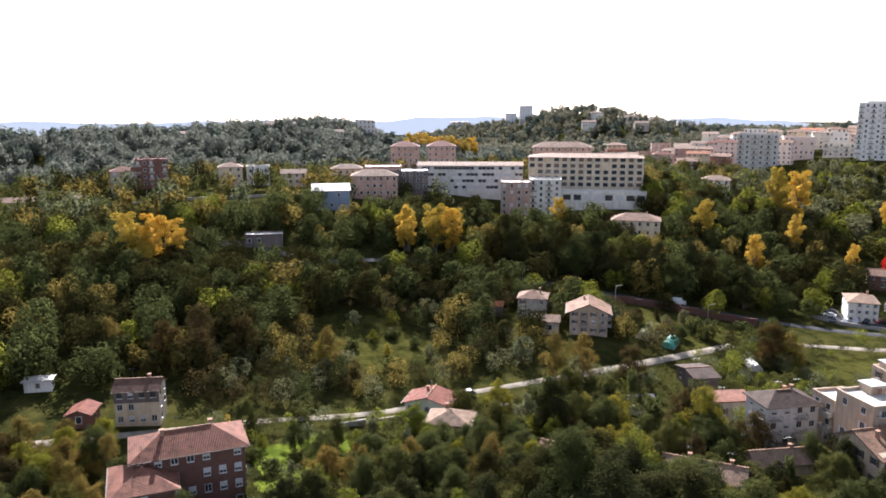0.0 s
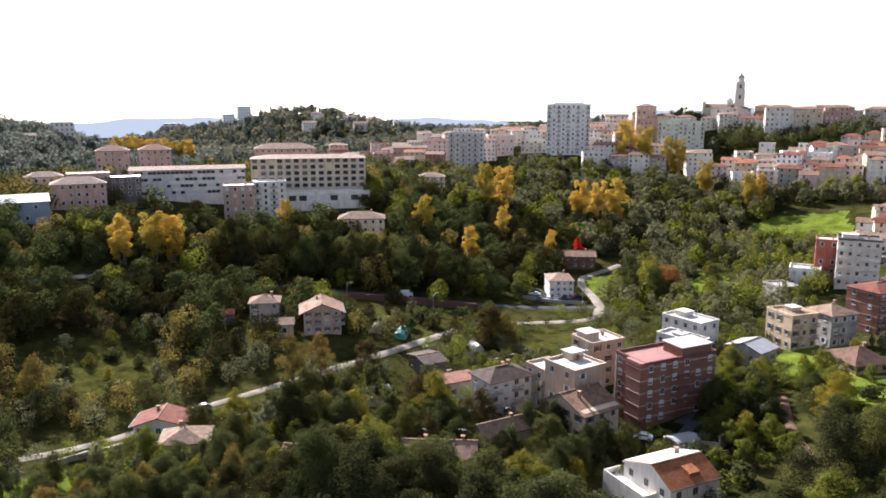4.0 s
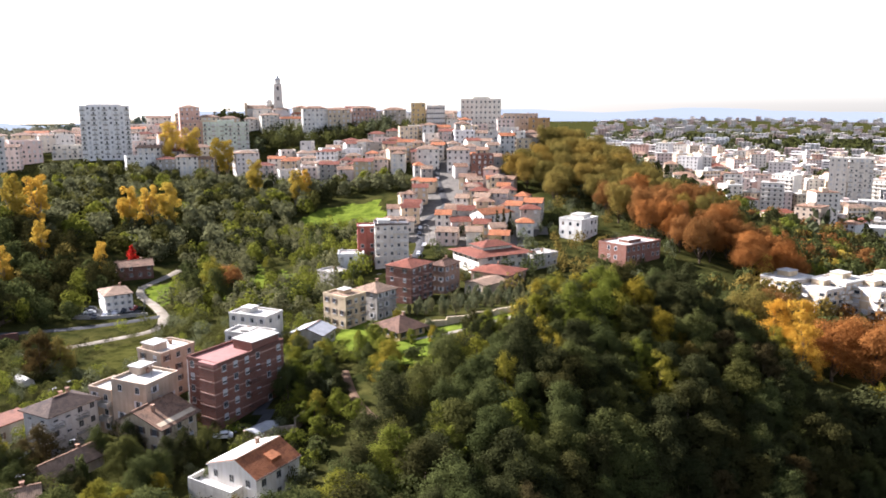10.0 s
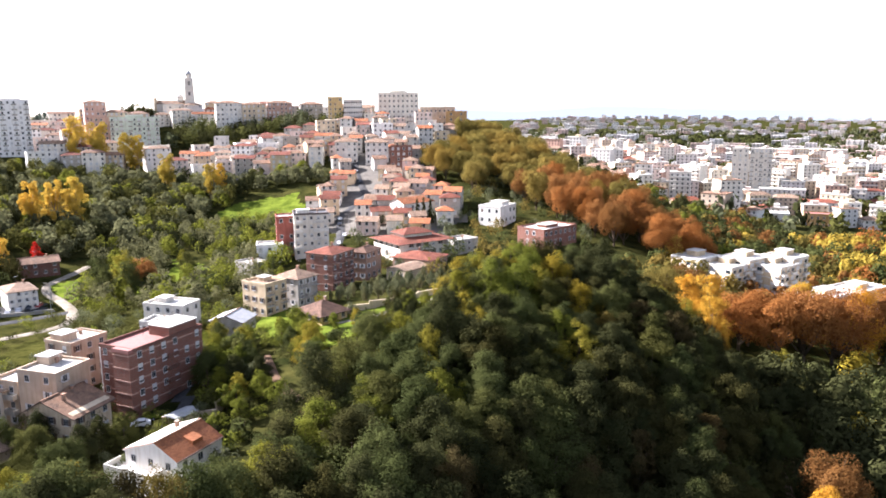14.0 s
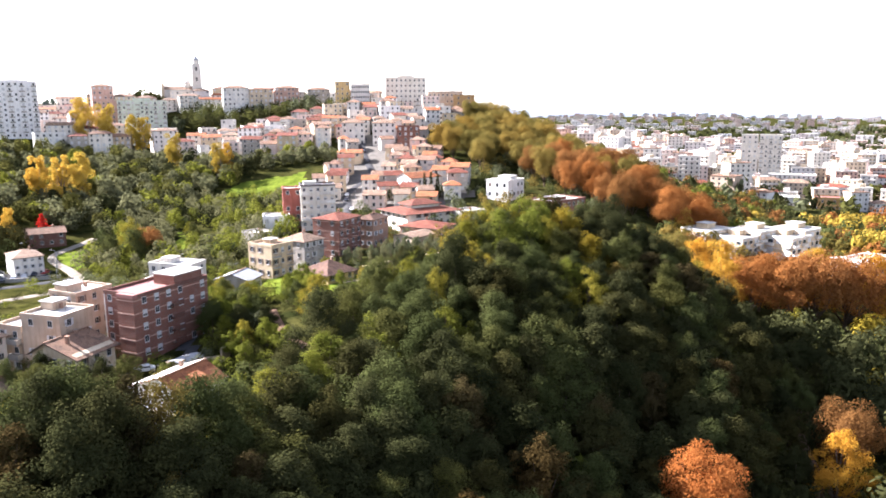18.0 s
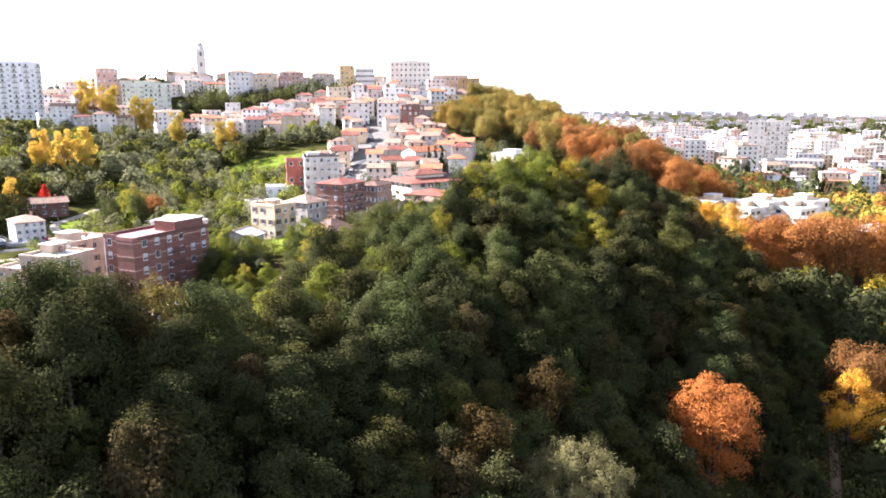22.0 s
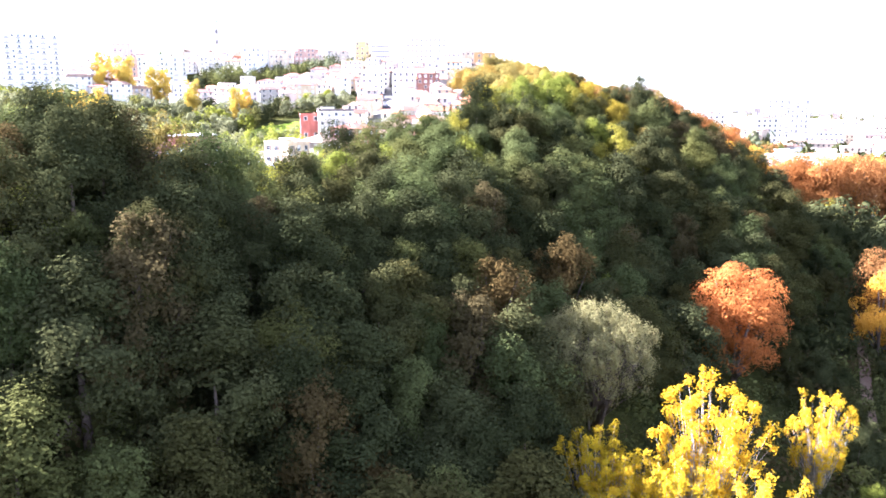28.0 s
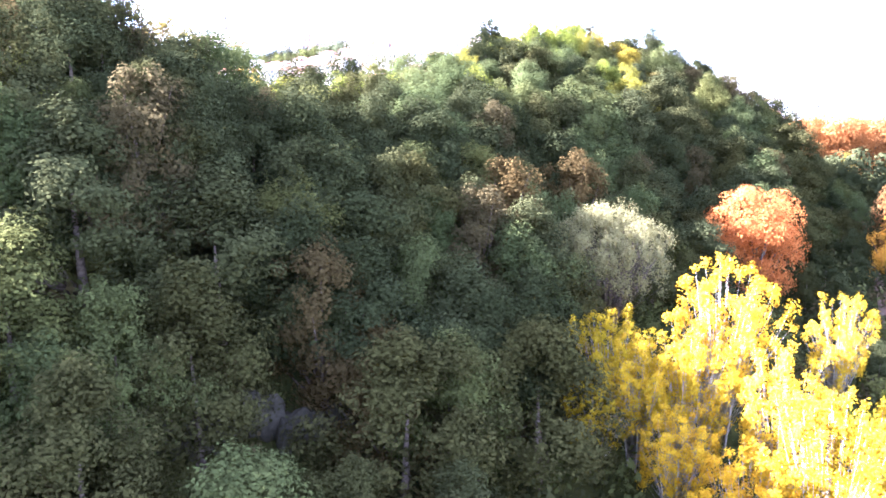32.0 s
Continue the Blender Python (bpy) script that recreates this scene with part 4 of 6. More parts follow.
B("shed", -175.0, 143.0, 5.0, 6.0, 50, 4.0, "sand", "gable", "small tiled outbuilding beside a sandy house", "tile_grey", 1, 0, chimneys=0, category="shed")
B("house", -193.0, 150.0, 9.0, 8.0, 48, 6.5, "stone", "hip", "two storey stone house with a brown tiled roof", "tile_brown", 2, 1, cols=(3, 2))
B("house", -201.0, 140.0, 6.0, 5.0, 48, 3.5, "dark_plaster", "gable", "low farm building with an orange roof", "tile_orange", 1, 0, chimneys=0)
B("house", -150.2, 259.8, 9.4, 13.0, 40, 7.2, "white", "hip", "white three storey house with a weathered tiled roof", "tile_grey", 3, 1, True, cols=(4, 3), over=0.4, rise=1.8)
B("house", -164.0, 300.0, 14.0, 9.0, 34, 5.5, "brick_dark", "gable", "dark red house with a brown tiled roof", "tile_brown", 2, 1, cols=(4, 2))
B("house", -79.1, 213.0, 8.2, 13.3, 73, 9.0, "white", "flat", "white block with a flat pale roof and parapet", "roof_pale", 3, 1, True, cols=(2, 4), hut=(1.0, 3.0, 3.5, 3.5, 1.6))
B("house", -75.8, 199.4, 6.3, 12.6, 76, 7.0, "white", "flat", "low white house with a flat grey roof terrace", "concrete", 2, 1, True, cols=(2, 4), hut=(0, 1.0, 2.5, 3.0, 0.8))
B("shed", -59.4, 205.4, 8.2, 9.6, 78, 4.5, "grey", "gable", "grey barn with a pale sheet metal roof", "metal", 1, 1, cols=(2, 2), rise=1.6, chimneys=0, category="shed")
B("house", -54.9, 225.2, 8.7, 9.9, 57, 10.0, "warm_cream", "flat", "yellow three storey house with a flat tiled terrace", "tile_grey", 3, 1, False, (0,), cols=(3, 3), hut=(1, 1, 3, 3, 1.4))
B("house", -46.6, 233.0, 8.7, 9.5, 57, 9.6, "grey", "hip", "grey beige terraced house with stacked balconies", "tile_grey", 3, 1, True, (0,), cols=(3, 2))
B("house", -34.7, 209.1, 9.3, 10.4, 48, 3.6, "yellow", "hip", "yellow bungalow with a dark brown pyramid roof", "tile_umber", 1, 1, cols=(3, 3), rise=2.4, over=1.0)
B("apartment_building", -39.2, 256.4, 13.2, 10.7, 63, 13.0, "brick", "hip", "red brick apartment house with a low red tiled roof", "tile_red", 4, 1, False, (0,), False, bands=4, band="pink", cols=(4, 2), rise=1.5, category="apartments")
B("apartment_building", -28.0, 266.3, 10.5, 6.5, 65, 10.5, "brick_tan", "hip", "narrow orange brick house with a brown tiled roof", "tile_umber", 3, 1, True, cols=(3, 2), category="apartments")
_block = B("apartment_building", -55.5, 312.0, 14.0, 11.0, 14, 17.6, "pale_cream", "flat", "cream five storey apartment block with stacked balconies and dark parapet", "roof_dark", 5, 1, False, (), True, cols=(5, 3), hut=(-3, 1, 5, 4, 1.5), category="apartments", rim="dark_plaster", shutters=False, blinds=0.5, skip=0.0)
for k in range(1, 5):
    for u, w in ((3.6, 6.4), (-5.2, 3.2)):
        part("balcony", Solid().box(u - w / 2, -6.9, 3.5 * k - 0.1, u + w / 2, -5.48, 3.5 * k + 0.08).box(u - w / 2, -6.9, 3.5 * k + 0.08, u + w / 2, -6.78, 3.5 * k + 0.95).mesh("balcony", M["white"]), _block)
B("apartment_building", -66.5, 315.0, 8.0, 9.0, 14, 16.5, "red_plaster", "flat", "brick red apartment block beside a cream one", "roof_pale", 5, 0, category="apartments")
B("house", -71.5, 306.0, 10.5, 9.0, 12, 7.5, "bright_white", "flat", "low white house with an arched doorway and flat roof", "concrete", 2, 0, True)
_villa = B("villa", -12.7, 300.7, 24.0, 20.0, 35, 6.4, "pale_cream", "hip", "wide villa with stepped red tiled roofs and terraces", "tile_red", 2, 1, rise=1.8, over=1.6, chimneys=2, category="villa", cols=(7, 5), bands=1, band="white")
part("upper_storey", Solid().box(-6.5, -4.5, 6.6, 6.5, 4.5, 9.0).mesh("upper_storey", M["pale_cream"]), _villa)
part("upper_roof", roof_mesh("hip", 13.0, 9.0, 9.0, [M["tile_red"], M["shutter"]], 1.0, 1.5), _villa)
part("terrace", Solid().box(-12.6, -14.5, -4.0, 12.6, -10.02, 0.9).box(-12.6, -14.5, 0.9, 12.6, -14.3, 1.8).mesh("terrace", M["concrete"]), _villa)
B("house", -8.9, 276.9, 13.0, 15.9, 62, 5.0, "pink", "hip", "low house with a wide red tiled roof", "tile_red", 1, 0, rise=1.6, over=0.8)
B("house", -13.0, 262.0, 12.0, 9.0, 54, 4.0, "cream", "gable", "low workshop with a beige tiled gable roof", "tile_grey", 1, 0, rise=1.0, chimneys=0)
B("house", 6.0, 301.0, 13.0, 9.0, 40, 5.0, "grey", "flat", "low grey house with flat roof terrace", "concrete", 2, 0)
B("house", -14.9, 352.1, 17.6, 10.5, 41, 8.0, "white", "gable", "white house with an orange gable roof on a bank", "tile_orange", 2, 0, True)
B("house", -74.8, 288.2, 7.8, 10.0, 53, 5.0, "grey", "flat", "derelict grey house among fields", "concrete", 2, 0)
B("house", 43.6, 314.7, 22.0, 14.0, 44, 7.0, "brick", "flat", "brick flat roofed building with white roof plant", "roof_pale", 2, 0, hut=(0, 0, 8, 5, 1.4))
B("house", 24.4, 340.7, 14.3, 11.2, 56, 8.0, "white", "flat", "white villa with stepped flat roofs", "roof_pale", 2, 0, hut=(2, 0, 6, 6, 2.2))
for k, (x, y, w, d, f) in enumerate(((102, 300, 15, 13, 4), (112, 292, 15, 13, 4), (121, 298, 15, 13, 4), (130, 292, 14, 14, 4), (138, 300, 12, 13, 4))):
    B("apartment_building", x, y, w, d, 37, 18.5 - 1.5 * (k % 2), "warm_cream", "flat", "cream stepped apartment block with wide white roof slabs", "roof_pale", 5, 0, True, (0, 3), True, band="white", rim="white", bands=5,
      win=(2.0, 1.5), hut=(2.5, 2.0, 5.5, 5.0, 2.6), z=19, category="apartments", group="stepped cream apartments")
for x, y, w, d in ((141, 272, 18, 13), (158, 281, 18, 13)):
    B("apartment_building", x, y, w, d, 32, 11, "warm_cream", "flat", "low cream apartment block with white roof slabs", "roof_pale", 3, 0, True, (0, 3), True, band="white", rim="white", bands=3, hut=(1, 1, 7, 5, 1.8), z=18, category="apartments", group="stepped cream apartments")


def terrace_annex():
    t = thing("terrace", pose(-54.9, 124.3, ground(-54.9, 124.3) + 0.7, 0, 0, 65), "white walled ground floor terrace of the house with the orange roof", "terrace")
    part("base", Solid().box(-1.9, -5.6, -4, 1.9, 5.6, 2.6).mesh("base", M["white"]), t)
    for a in ((-1.9, -5.6, 1.9, -5.4), (-1.9, 5.4, 1.9, 5.6), (-1.9, -5.4, -1.7, 5.4)):
        part("parapet", Solid().box(a[0], a[1], 2.6, a[2], a[3], 3.6).mesh("parapet", M["white"]), t)


terrace_annex()
for x, y, w, d, r, f, c in ((-103.5, 91.5, 11, 8, 25, 3.6, "stone"), (-88, 114, 9, 7, 35, 3.6, "sand"), (-94, 110, 8, 7, 35, 3.0, "sand"), (-88, 131, 12, 5, 68, 3.0, "sand")):
    B("farmhouse", x, y, w, d, r, f, c, "gable", "old low farmhouse with a weathered brown tiled roof", "tile_brown" if c == "stone" else "tile_grey", 1, 1, cols=(2, 1), rise=1.8, category="house")
B("shed", -199, 8, 6, 3, 75, 2.6, "white", "slab", "long white shed among the trees", "roof_pale", 1, 0, chimneys=0, category="shed")
B("shed", -176.5, 15.5, 6, 5, 157, 3.2, "brick", "gable", "small red brick outhouse beside the yellow house", "tile_red", 1, 0, chimneys=0, category="shed")

# ---- the plateau to the west ----
B("apartment_building", -302, 264, 57, 18, 49, 15.5, "cream", "hip", "long pale apartment block with rows of dark loggias", "tile_grey", 5, 0, False, (), cols=(14, 5), over=0.6, rise=1.6, skip=0.08, z=60.5, win=(2.5, 1.9), category="apartments")
B("parking_deck", -287, 250, 60, 9, 49, 6, "white", "flat", "low white parking deck with dark bays", "roof_pale", 1, 0, True, cols=(12, 2), z=54.5, win=(3.6, 2.6), chimneys=0, category="garage")
B("apartment_building", -353, 290, 34, 14, 51, 16, "pink", "hip", "pinkish apartment block behind a white one", "tile_brown", 5, 0, z=62, category="apartments")
B("school", -338, 217, 54, 14, 57, 13, "white", "gable", "long white four storey school with ribbon windows", "tile_grey", 4, 0, True, cols=(26, 4), rise=1.4, skip=0.0, z=58.5, win=(1.85, 1.4), category="school")
B("school", -338, 180, 20, 16, 62, 9, "dark_plaster", "flat", "dark end block of the school", "roof_pale", 3, 0, z=61, category="school")
B("terraced_house", -336, 161, 22, 13, 64, 10, "pink", "hip", "pink stepped terrace houses", "tile_grey", 3, 0, z=59)
B("terraced_house", -345, 170, 18, 12, 64, 12, "pink", "flat", "pink terrace house with a white roof", "roof_pale", 3, 0, z=60)
for x, y in ((-410, 216), (-401, 236)):
    B("apartment_building", x, y, 17, 14, 61, 17, "pink", "hip", "brick pink apartment tower with a pyramid roof", "tile_red", 5, 0, z=61, bands=5, category="apartments", group="twin apartment towers")
B("house", -370, 161, 16, 10, 67, 8, "cream", "hip", "peach house with a weathered roof", "tile_grey", 2, 0, z=62)
B("shed", -318, 131, 16, 15, 70, 8.5, "blue_sheet", "gable", "blue grey industrial shed with a pale metal roof", "metal", 2, 0, z=57, rise=2.4, chimneys=0, category="shed", skip=0.8)
B("apartment_building", -300, 219, 14, 12, 54, 15.5, "pink", "flat", "pink five storey apartment block with balconies", "roof_pale", 5, 0, True, (0,), True, z=50, category="apartments")
B("apartment_building", -295, 233, 15, 12, 52, 17, "white", "flat", "white six storey apartment block with small windows", "roof_pale", 6, 0, False, (0,), z=49.5, category="apartments")
B("apartment_building", -417, 72, 16, 12, 81, 14, "brick", "flat", "brick red apartment block with white balconies", "roof_red", 4, 0, True, (0,), True, z=61, category="apartments")
B("apartment_building", -414, 58, 12, 10, 81, 9, "pink", "hip", "pink house beside a brick block", "tile_red", 3, 0, True, (0,), True, z=61)
B("house", -399, 108, 12, 10, 75, 10, "cream", "hip", "grey villa with three gables", "tile_brown", 3, 0, z=61)
B("house", -404, 124, 12, 9, 73, 8, "white", "flat", "white modern house with a flat roof", "roof_pale", 2, 0, z=62)
B("house", -390, 139, 13, 9, 70, 6, "cream", "gable", "low cream house with a tiled roof", "tile_grey", 2, 0, z=61)
B("house", -415, 34, 12, 9, 86, 7, "white", "gable", "white house with a brown roof on a slope", "tile_grey", 2, 0, z=50)
B("house", -400, 10, 13, 9, 89, 7, "sand", "gable", "sandy house with a brown roof on a slope", "tile_brown", 2, 0, z=52)
B("house", -285, 342, 15, 11, 40, 9.5, "white", "hip", "white villa with loggias and a tiled roof", "tile_grey", 3, 0, False, (0,), True)
B("house", -240, 240, 20, 12, 45, 7, "cream", "hip", "pale farmhouse with a brown tiled roof", "tile_brown", 2, 0)
B("apartment_building", -330, 434, 25, 14, 37, 27, "pale_grey", "flat", "tall beige slab block with a recessed balcony bay", "roof_pale", 8, 0, False, (0,), True, cols=(6, 3), z=56, category="apartments")
B("pavilion", -285, 90, 14, 7, 70, 4, "dark_plaster", "flat", "long low hut with a pale roof", "roof_pale", 1, 0, category="shed", chimneys=0)

for x, y, w, d, h, c, rf, lab in ((-612, 134, 15, 9, 7, "white", "gable", "white house among the trees of the ridge"), (-604, 142, 9, 8, 6, "pale_cream", "hip", "small cream house among the trees of the ridge"),
                                  (-598, 195, 14, 9, 8, "pale_cream", "hip", "cream villa on the crest of the ridge"), (-594, 206, 11, 8, 7, "pale_pink", "gable", "pale pink house on the crest of the ridge"),
                                  (-572, 264, 13, 12, 17, "pale_grey", "flat", "grey five storey block standing on the ridge"), (-566, 280, 12, 8, 7, "white", "hip", "white house at the end of the ridge"),
                                  (-560, 232, 13, 8, 7, "white", "gable", "white house on the slope of the ridge"), (-806, 572, 14, 14, 16, "bright_white", "flat", "pale tower block on the far hill"),
                                  (-796, 588, 16, 14, 22, "bright_white", "flat", "tall pale tower block on the far hill"), (-690, 668, 16, 10, 9, "white", "hip", "white house on the far hill"),
                                  (-670, 690, 18, 10, 10, "pale_cream", "hip", "cream house on the far hill"), (-655, 650, 16, 10, 9, "pale_pink", "gable", "pale pink house on the far hill"), (-640, 705, 18, 11, 11, "white", "flat", "white block on the far hill"),
                                  (-700, 610, 16, 10, 9, "pale_cream", "gable", "cream house on the far hill"), (-720, 640, 15, 10, 9, "white", "hip", "white house on the far hill")):
    B("house" if h < 14 else "tower_block", x, y, w, d, math.degrees(-math.atan2(x, y)) + 8, h, c, rf, lab, "roof_pale" if rf == "flat" else "tile_grey", max(2, round(h / 3.2)), 0, chimneys=0)

# ---- the hill town ----
# the bright white of this tower partly stands in for haze
B("tower_block", -295, 515, 32, 16, 30, 37, "bright_white", "flat", "pale whitish ten storey tower block", "roof_pale", 11, 0, True, (0,), True, cols=(9, 4), z=65.5, hut=(0, 0, 22, 8, 1.8), category="apartments")
B("tower_block", -225, 560, 33, 14, 22, 36, "mint", "flat", "pale green eleven storey tower block with narrow balconies", "roof_pale", 11, 0, True, (0,), True, cols=(11, 4), z=54, hut=(0, 0, 12, 6, 2.5), category="apartments")
B("tower_block", -252, 566, 16, 14, 24, 30, "pink", "flat", "pink tower block beside a green one", "roof_pale", 9, 0, z=60, category="apartments")
B("palace", -35, 607, 31, 18, 3, 24, "pale_cream", "flat", "large cream government palace with regular windows", "roof_pale", 6, 0, False, cols=(9, 5), z=83, hut=(0, 0, 12, 8, 2.5), skip=0.0, category="palace")
B("palace", -4, 586, 26, 14, 1, 14, "sand", "flat", "long sandy brick building on the hilltop", "roof_pale", 3, 0, z=82, category="palace")
B("apartment_building", 10, 566, 15, 12, -4, 15, "ochre", "flat", "ochre apartment block with a dark side", "roof_dark", 4, 0, z=78, category="apartments", cols=(2, 4))
B("apartment_building", -84, 602, 11, 12, 7, 25, "yellow", "flat", "yellow tall block on the hilltop", "roof_pale", 7, 0, z=79, category="apartments")
B("apartment_building", -70, 600, 14, 12, 7, 23, "white", "flat", "white modern block with dark glass bands", "roof_pale", 6, 0, z=79, cols=(8, 3), category="apartments", skip=0.0)
B("apartment_building", -61, 480, 14, 11, 7, 14, "white", "hip", "white four storey house above the street", "tile_grey", 4, 0, True, z=62)
B("apartment_building", -41, 472, 14, 11, 5, 14, "white", "hip", "white house with tall windows above the street", "tile_grey", 4, 0, z=62)
B("apartment_building", -25, 453, 13, 11, 3, 12, "brick", "flat", "orange brick apartment block on the hillside", "roof_red", 4, 0, True, z=62, category="apartments")


for x, y, w, d, h, c, n in ((-264, 583, 15, 12, 31.5, "pink", 9), (-251, 590, 17, 11, 24, "cream", 7), (-238, 601, 15, 11, 21, "sand", 6), (-172, 617, 20, 11, 22, "white", 6), (-153, 621, 18, 11, 18, "cream", 5), (-133, 626, 19, 11, 16, "pink", 5), (-108, 630, 18, 11, 13, "stone", 4)):
    B("townhouse", x, y, w, d, math.degrees(-math.atan2(x, y)) + 6, h, c, "hip", "tall pale house on the hilltop beside the cathedral", "tile_brown", n, 0, True, (), rise=1.8, chimneys=0, category="house", group="hilltop houses")


def church():
    """The cathedral on the hilltop with its dome and tall bell tower."""
    t = thing("church", pose(-231, 660, 89, 0, 0, 19), "pale stone cathedral with a tiled nave roof and small dome", "church")
    part("wall", wall_mesh("gable", 26, 12, 11, 4, [M["pale_stone"], M["pale_stone"]], 3.0), t)
    part("roof", roof_mesh("gable", 26, 12, 11, [M["tile_grey"], M["pale_stone"]], 0.4, 3.0), t)
    part("front", Solid().box(-15, -7, -2, -12.9, 7, 14.5).box(-15, -4, 14.5, -12.9, 4, 16).mesh("front", M["cream"]), t)
    s = Solid().tube([(6, 0, 12), (6, 0, 16)], [3.0, 3.0], 10).tube([(6, 0, 16), (6, 0, 17.5), (6, 0, 18.5), (6, 0, 19.2)], [3.2, 2.6, 1.6, 0.3], 10)
    part("dome", s.mesh("dome", M["pale_stone"], True), t)
    b = thing("bell_tower", pose(-216, 659, 90, 0, 0, 18), "tall square stone bell tower with a belfry and little dome", "tower")
    z = 0
    for w, h in ((3.9, 13.5), (3.7, 9.5), (3.4, 6.5)):
        part("shaft", Solid().box(-w, -w, z - (4 if z == 0 else 0), w, w, z + h).mesh("shaft", M["pale_stone"]), b)
        part("cornice", Solid().box(-w - 0.3, -w - 0.3, z + h, w + 0.3, w + 0.3, z + h + 0.5).mesh("cornice", M["pale_stone"]), b)
        z += h + 0.5
    part("lantern", Solid().tube([(0, 0, z), (0, 0, z + 3.4)], [2.6, 2.6], 8).mesh("lantern", M["pale_stone"]), b)
    part("dome", Solid().tube([(0, 0, z + 3.4), (0, 0, z + 4.6), (0, 0, z + 5.6), (0, 0, z + 7.6)], [2.9, 2.3, 1.1, 0.1], 8).mesh("dome", M["metal"], True), b)
    for k in range(4):
        for zz, hh in ((6.0, 2.4), (17.0, 3.2), (25.5, 3.4)):
            w = (3.9, 3.7, 3.4)[(zz > 12) + (zz > 22)]
            part("belfry_opening", Solid().box(-0.9, -w - 0.05, zz, 0.9, -w + 0.1, zz + hh).mesh("belfry_opening", M["roof_dark"]), b, at=pose(0, 0, 0, 0, 0, 90 * k))


church()


def district(poly, rows, seed, floors, mats, roofs, group, label, size=(9, 15), keep=0.85, turn=None, roofkind=("hip", "gable", "flat"), name="house", close=0.42):
    """Houses in staggered rows across a quarter of the town."""
    rng = random.Random(seed)
    xs, ys = [p[0] for p in poly], [p[1] for p in poly]
    y = min(ys)
    while y < max(ys):
        x = min(xs) + rng.random() * 8
        while x < max(xs):
            w, d = rng.uniform(*size), rng.uniform(7, min(12, size[1]))
            px, py = x + rng.uniform(-2, 2), y + rng.uniform(-3, 3)
            if inside(poly, px, py) and rng.random() < keep and free(px, py, close * w):
                f = rng.choice(floors)
                wall, rf, kind = rng.choice(mats), rng.choice(roofs), rng.choice(roofkind)
                a = turn if turn is not None else math.degrees(-math.atan2(px, py))
                names = {"white": "white", "cream": "cream", "sand": "beige", "yellow": "yellow", "pink": "pink", "ochre": "ochre", "grey": "grey", "mint": "pale green", "red_plaster": "dark red", "brick": "brick", "stone": "stone", "pale_cream": "pale cream", "pale_pink": "pale pink", "pale_grey": "pale grey", "warm_cream": "buff", "bright_white": "bright white"}
                building(name, px, py, w, d, a + rng.uniform(-14, 14), f * 3.05, wall, kind, f"{names[wall]} {('', 'one', 'two', 'three', 'four', 'five', 'six', 'seven', 'eight')[f]} storey {label}", rf if kind != "flat" else rng.choice(("roof_pale", "concrete", "roof_red")),
                         f, 0, rng.random() < 0.5, (0,) if rng.random() < 0.25 and f > 2 else (), True, band="concrete", group=group, rise=1.7, chimneys=0, faces=(0, 1, 3))
            x += w + rng.uniform(0.5, 3.5)
        y += rows


# the pale paints put some of the town's haze into its walls
TOWN = ("white", "pale_cream", "cream", "pale_pink", "pale_grey", "pale_cream", "stone", "warm_cream", "pale_pink", "bright_white")
STREET = ("tile_brown", "tile_grey", "tile_grey", "tile_brown", "tile_grey", "tile_orange", "tile_red")
CLAY = ("tile_brown", "tile_grey", "tile_grey", "tile_red", "tile_brown", "tile_orange")
district([(-40, 335), (-6, 318), (10, 345), (-8, 420), (-20, 500), (-46, 500), (-34, 420), (-37, 380)], 7.2, 5, (2, 2, 2, 3), TOWN, STREET, "houses along the climbing street", "house along a climbing street", (6.5, 9.5), 1.0, roofkind=("hip", "gable", "gable"), close=0.28)
district([(-58, 345), (-70, 350), (-66, 400), (-62, 440), (-70, 500), (-58, 500), (-54, 440), (-56, 390)], 7.2, 6, (2, 2, 2, 3), TOWN, STREET, "houses along the climbing street", "house along a climbing street", (6.5, 9), 1.0, roofkind=("hip", "gable", "gable"), close=0.28)
district([(-178, 478), (-120, 466), (-72, 462), (-60, 500), (10, 500), (8, 545), (0, 600), (-60, 590), (-185, 565)], 10.5, 7, (2, 3, 3, 4), TOWN, CLAY, "hill town houses", "house of the hill town", (8, 14), 0.94)
district([(-250, 640), (-90, 612), (10, 612), (20, 660), (-100, 680), (-250, 690)], 14, 8, (3, 3, 4), TOWN, CLAY, "hilltop houses", "house on the hilltop", (11, 18), 0.95, name="townhouse")
district([(-420, 440), (-340, 450), (-320, 500), (-270, 540), (-240, 590), (-290, 640), (-430, 560), (-450, 480)], 17, 9, (3, 3, 4, 5), TOWN, CLAY, "hillside apartment houses", "house on the hillside", (12, 20), 0.88, name="apartment_house")
district([(-460, 400), (-350, 400), (-345, 455), (-470, 450)], 17, 10, (3, 3, 4), ("pink", "red_plaster", "cream", "brick", "pink"), CLAY, "rosy terrace houses", "house in a rosy terrace", (12, 18), 0.9, name="terraced_house")
district([(-280, 490), (-240, 470), (-190, 520), (-190, 560), (-240, 540)], 16, 11, (3, 4, 5), TOWN, CLAY, "hillside apartment houses", "house on the hillside", (12, 18), 0.8, name="apartment_house")


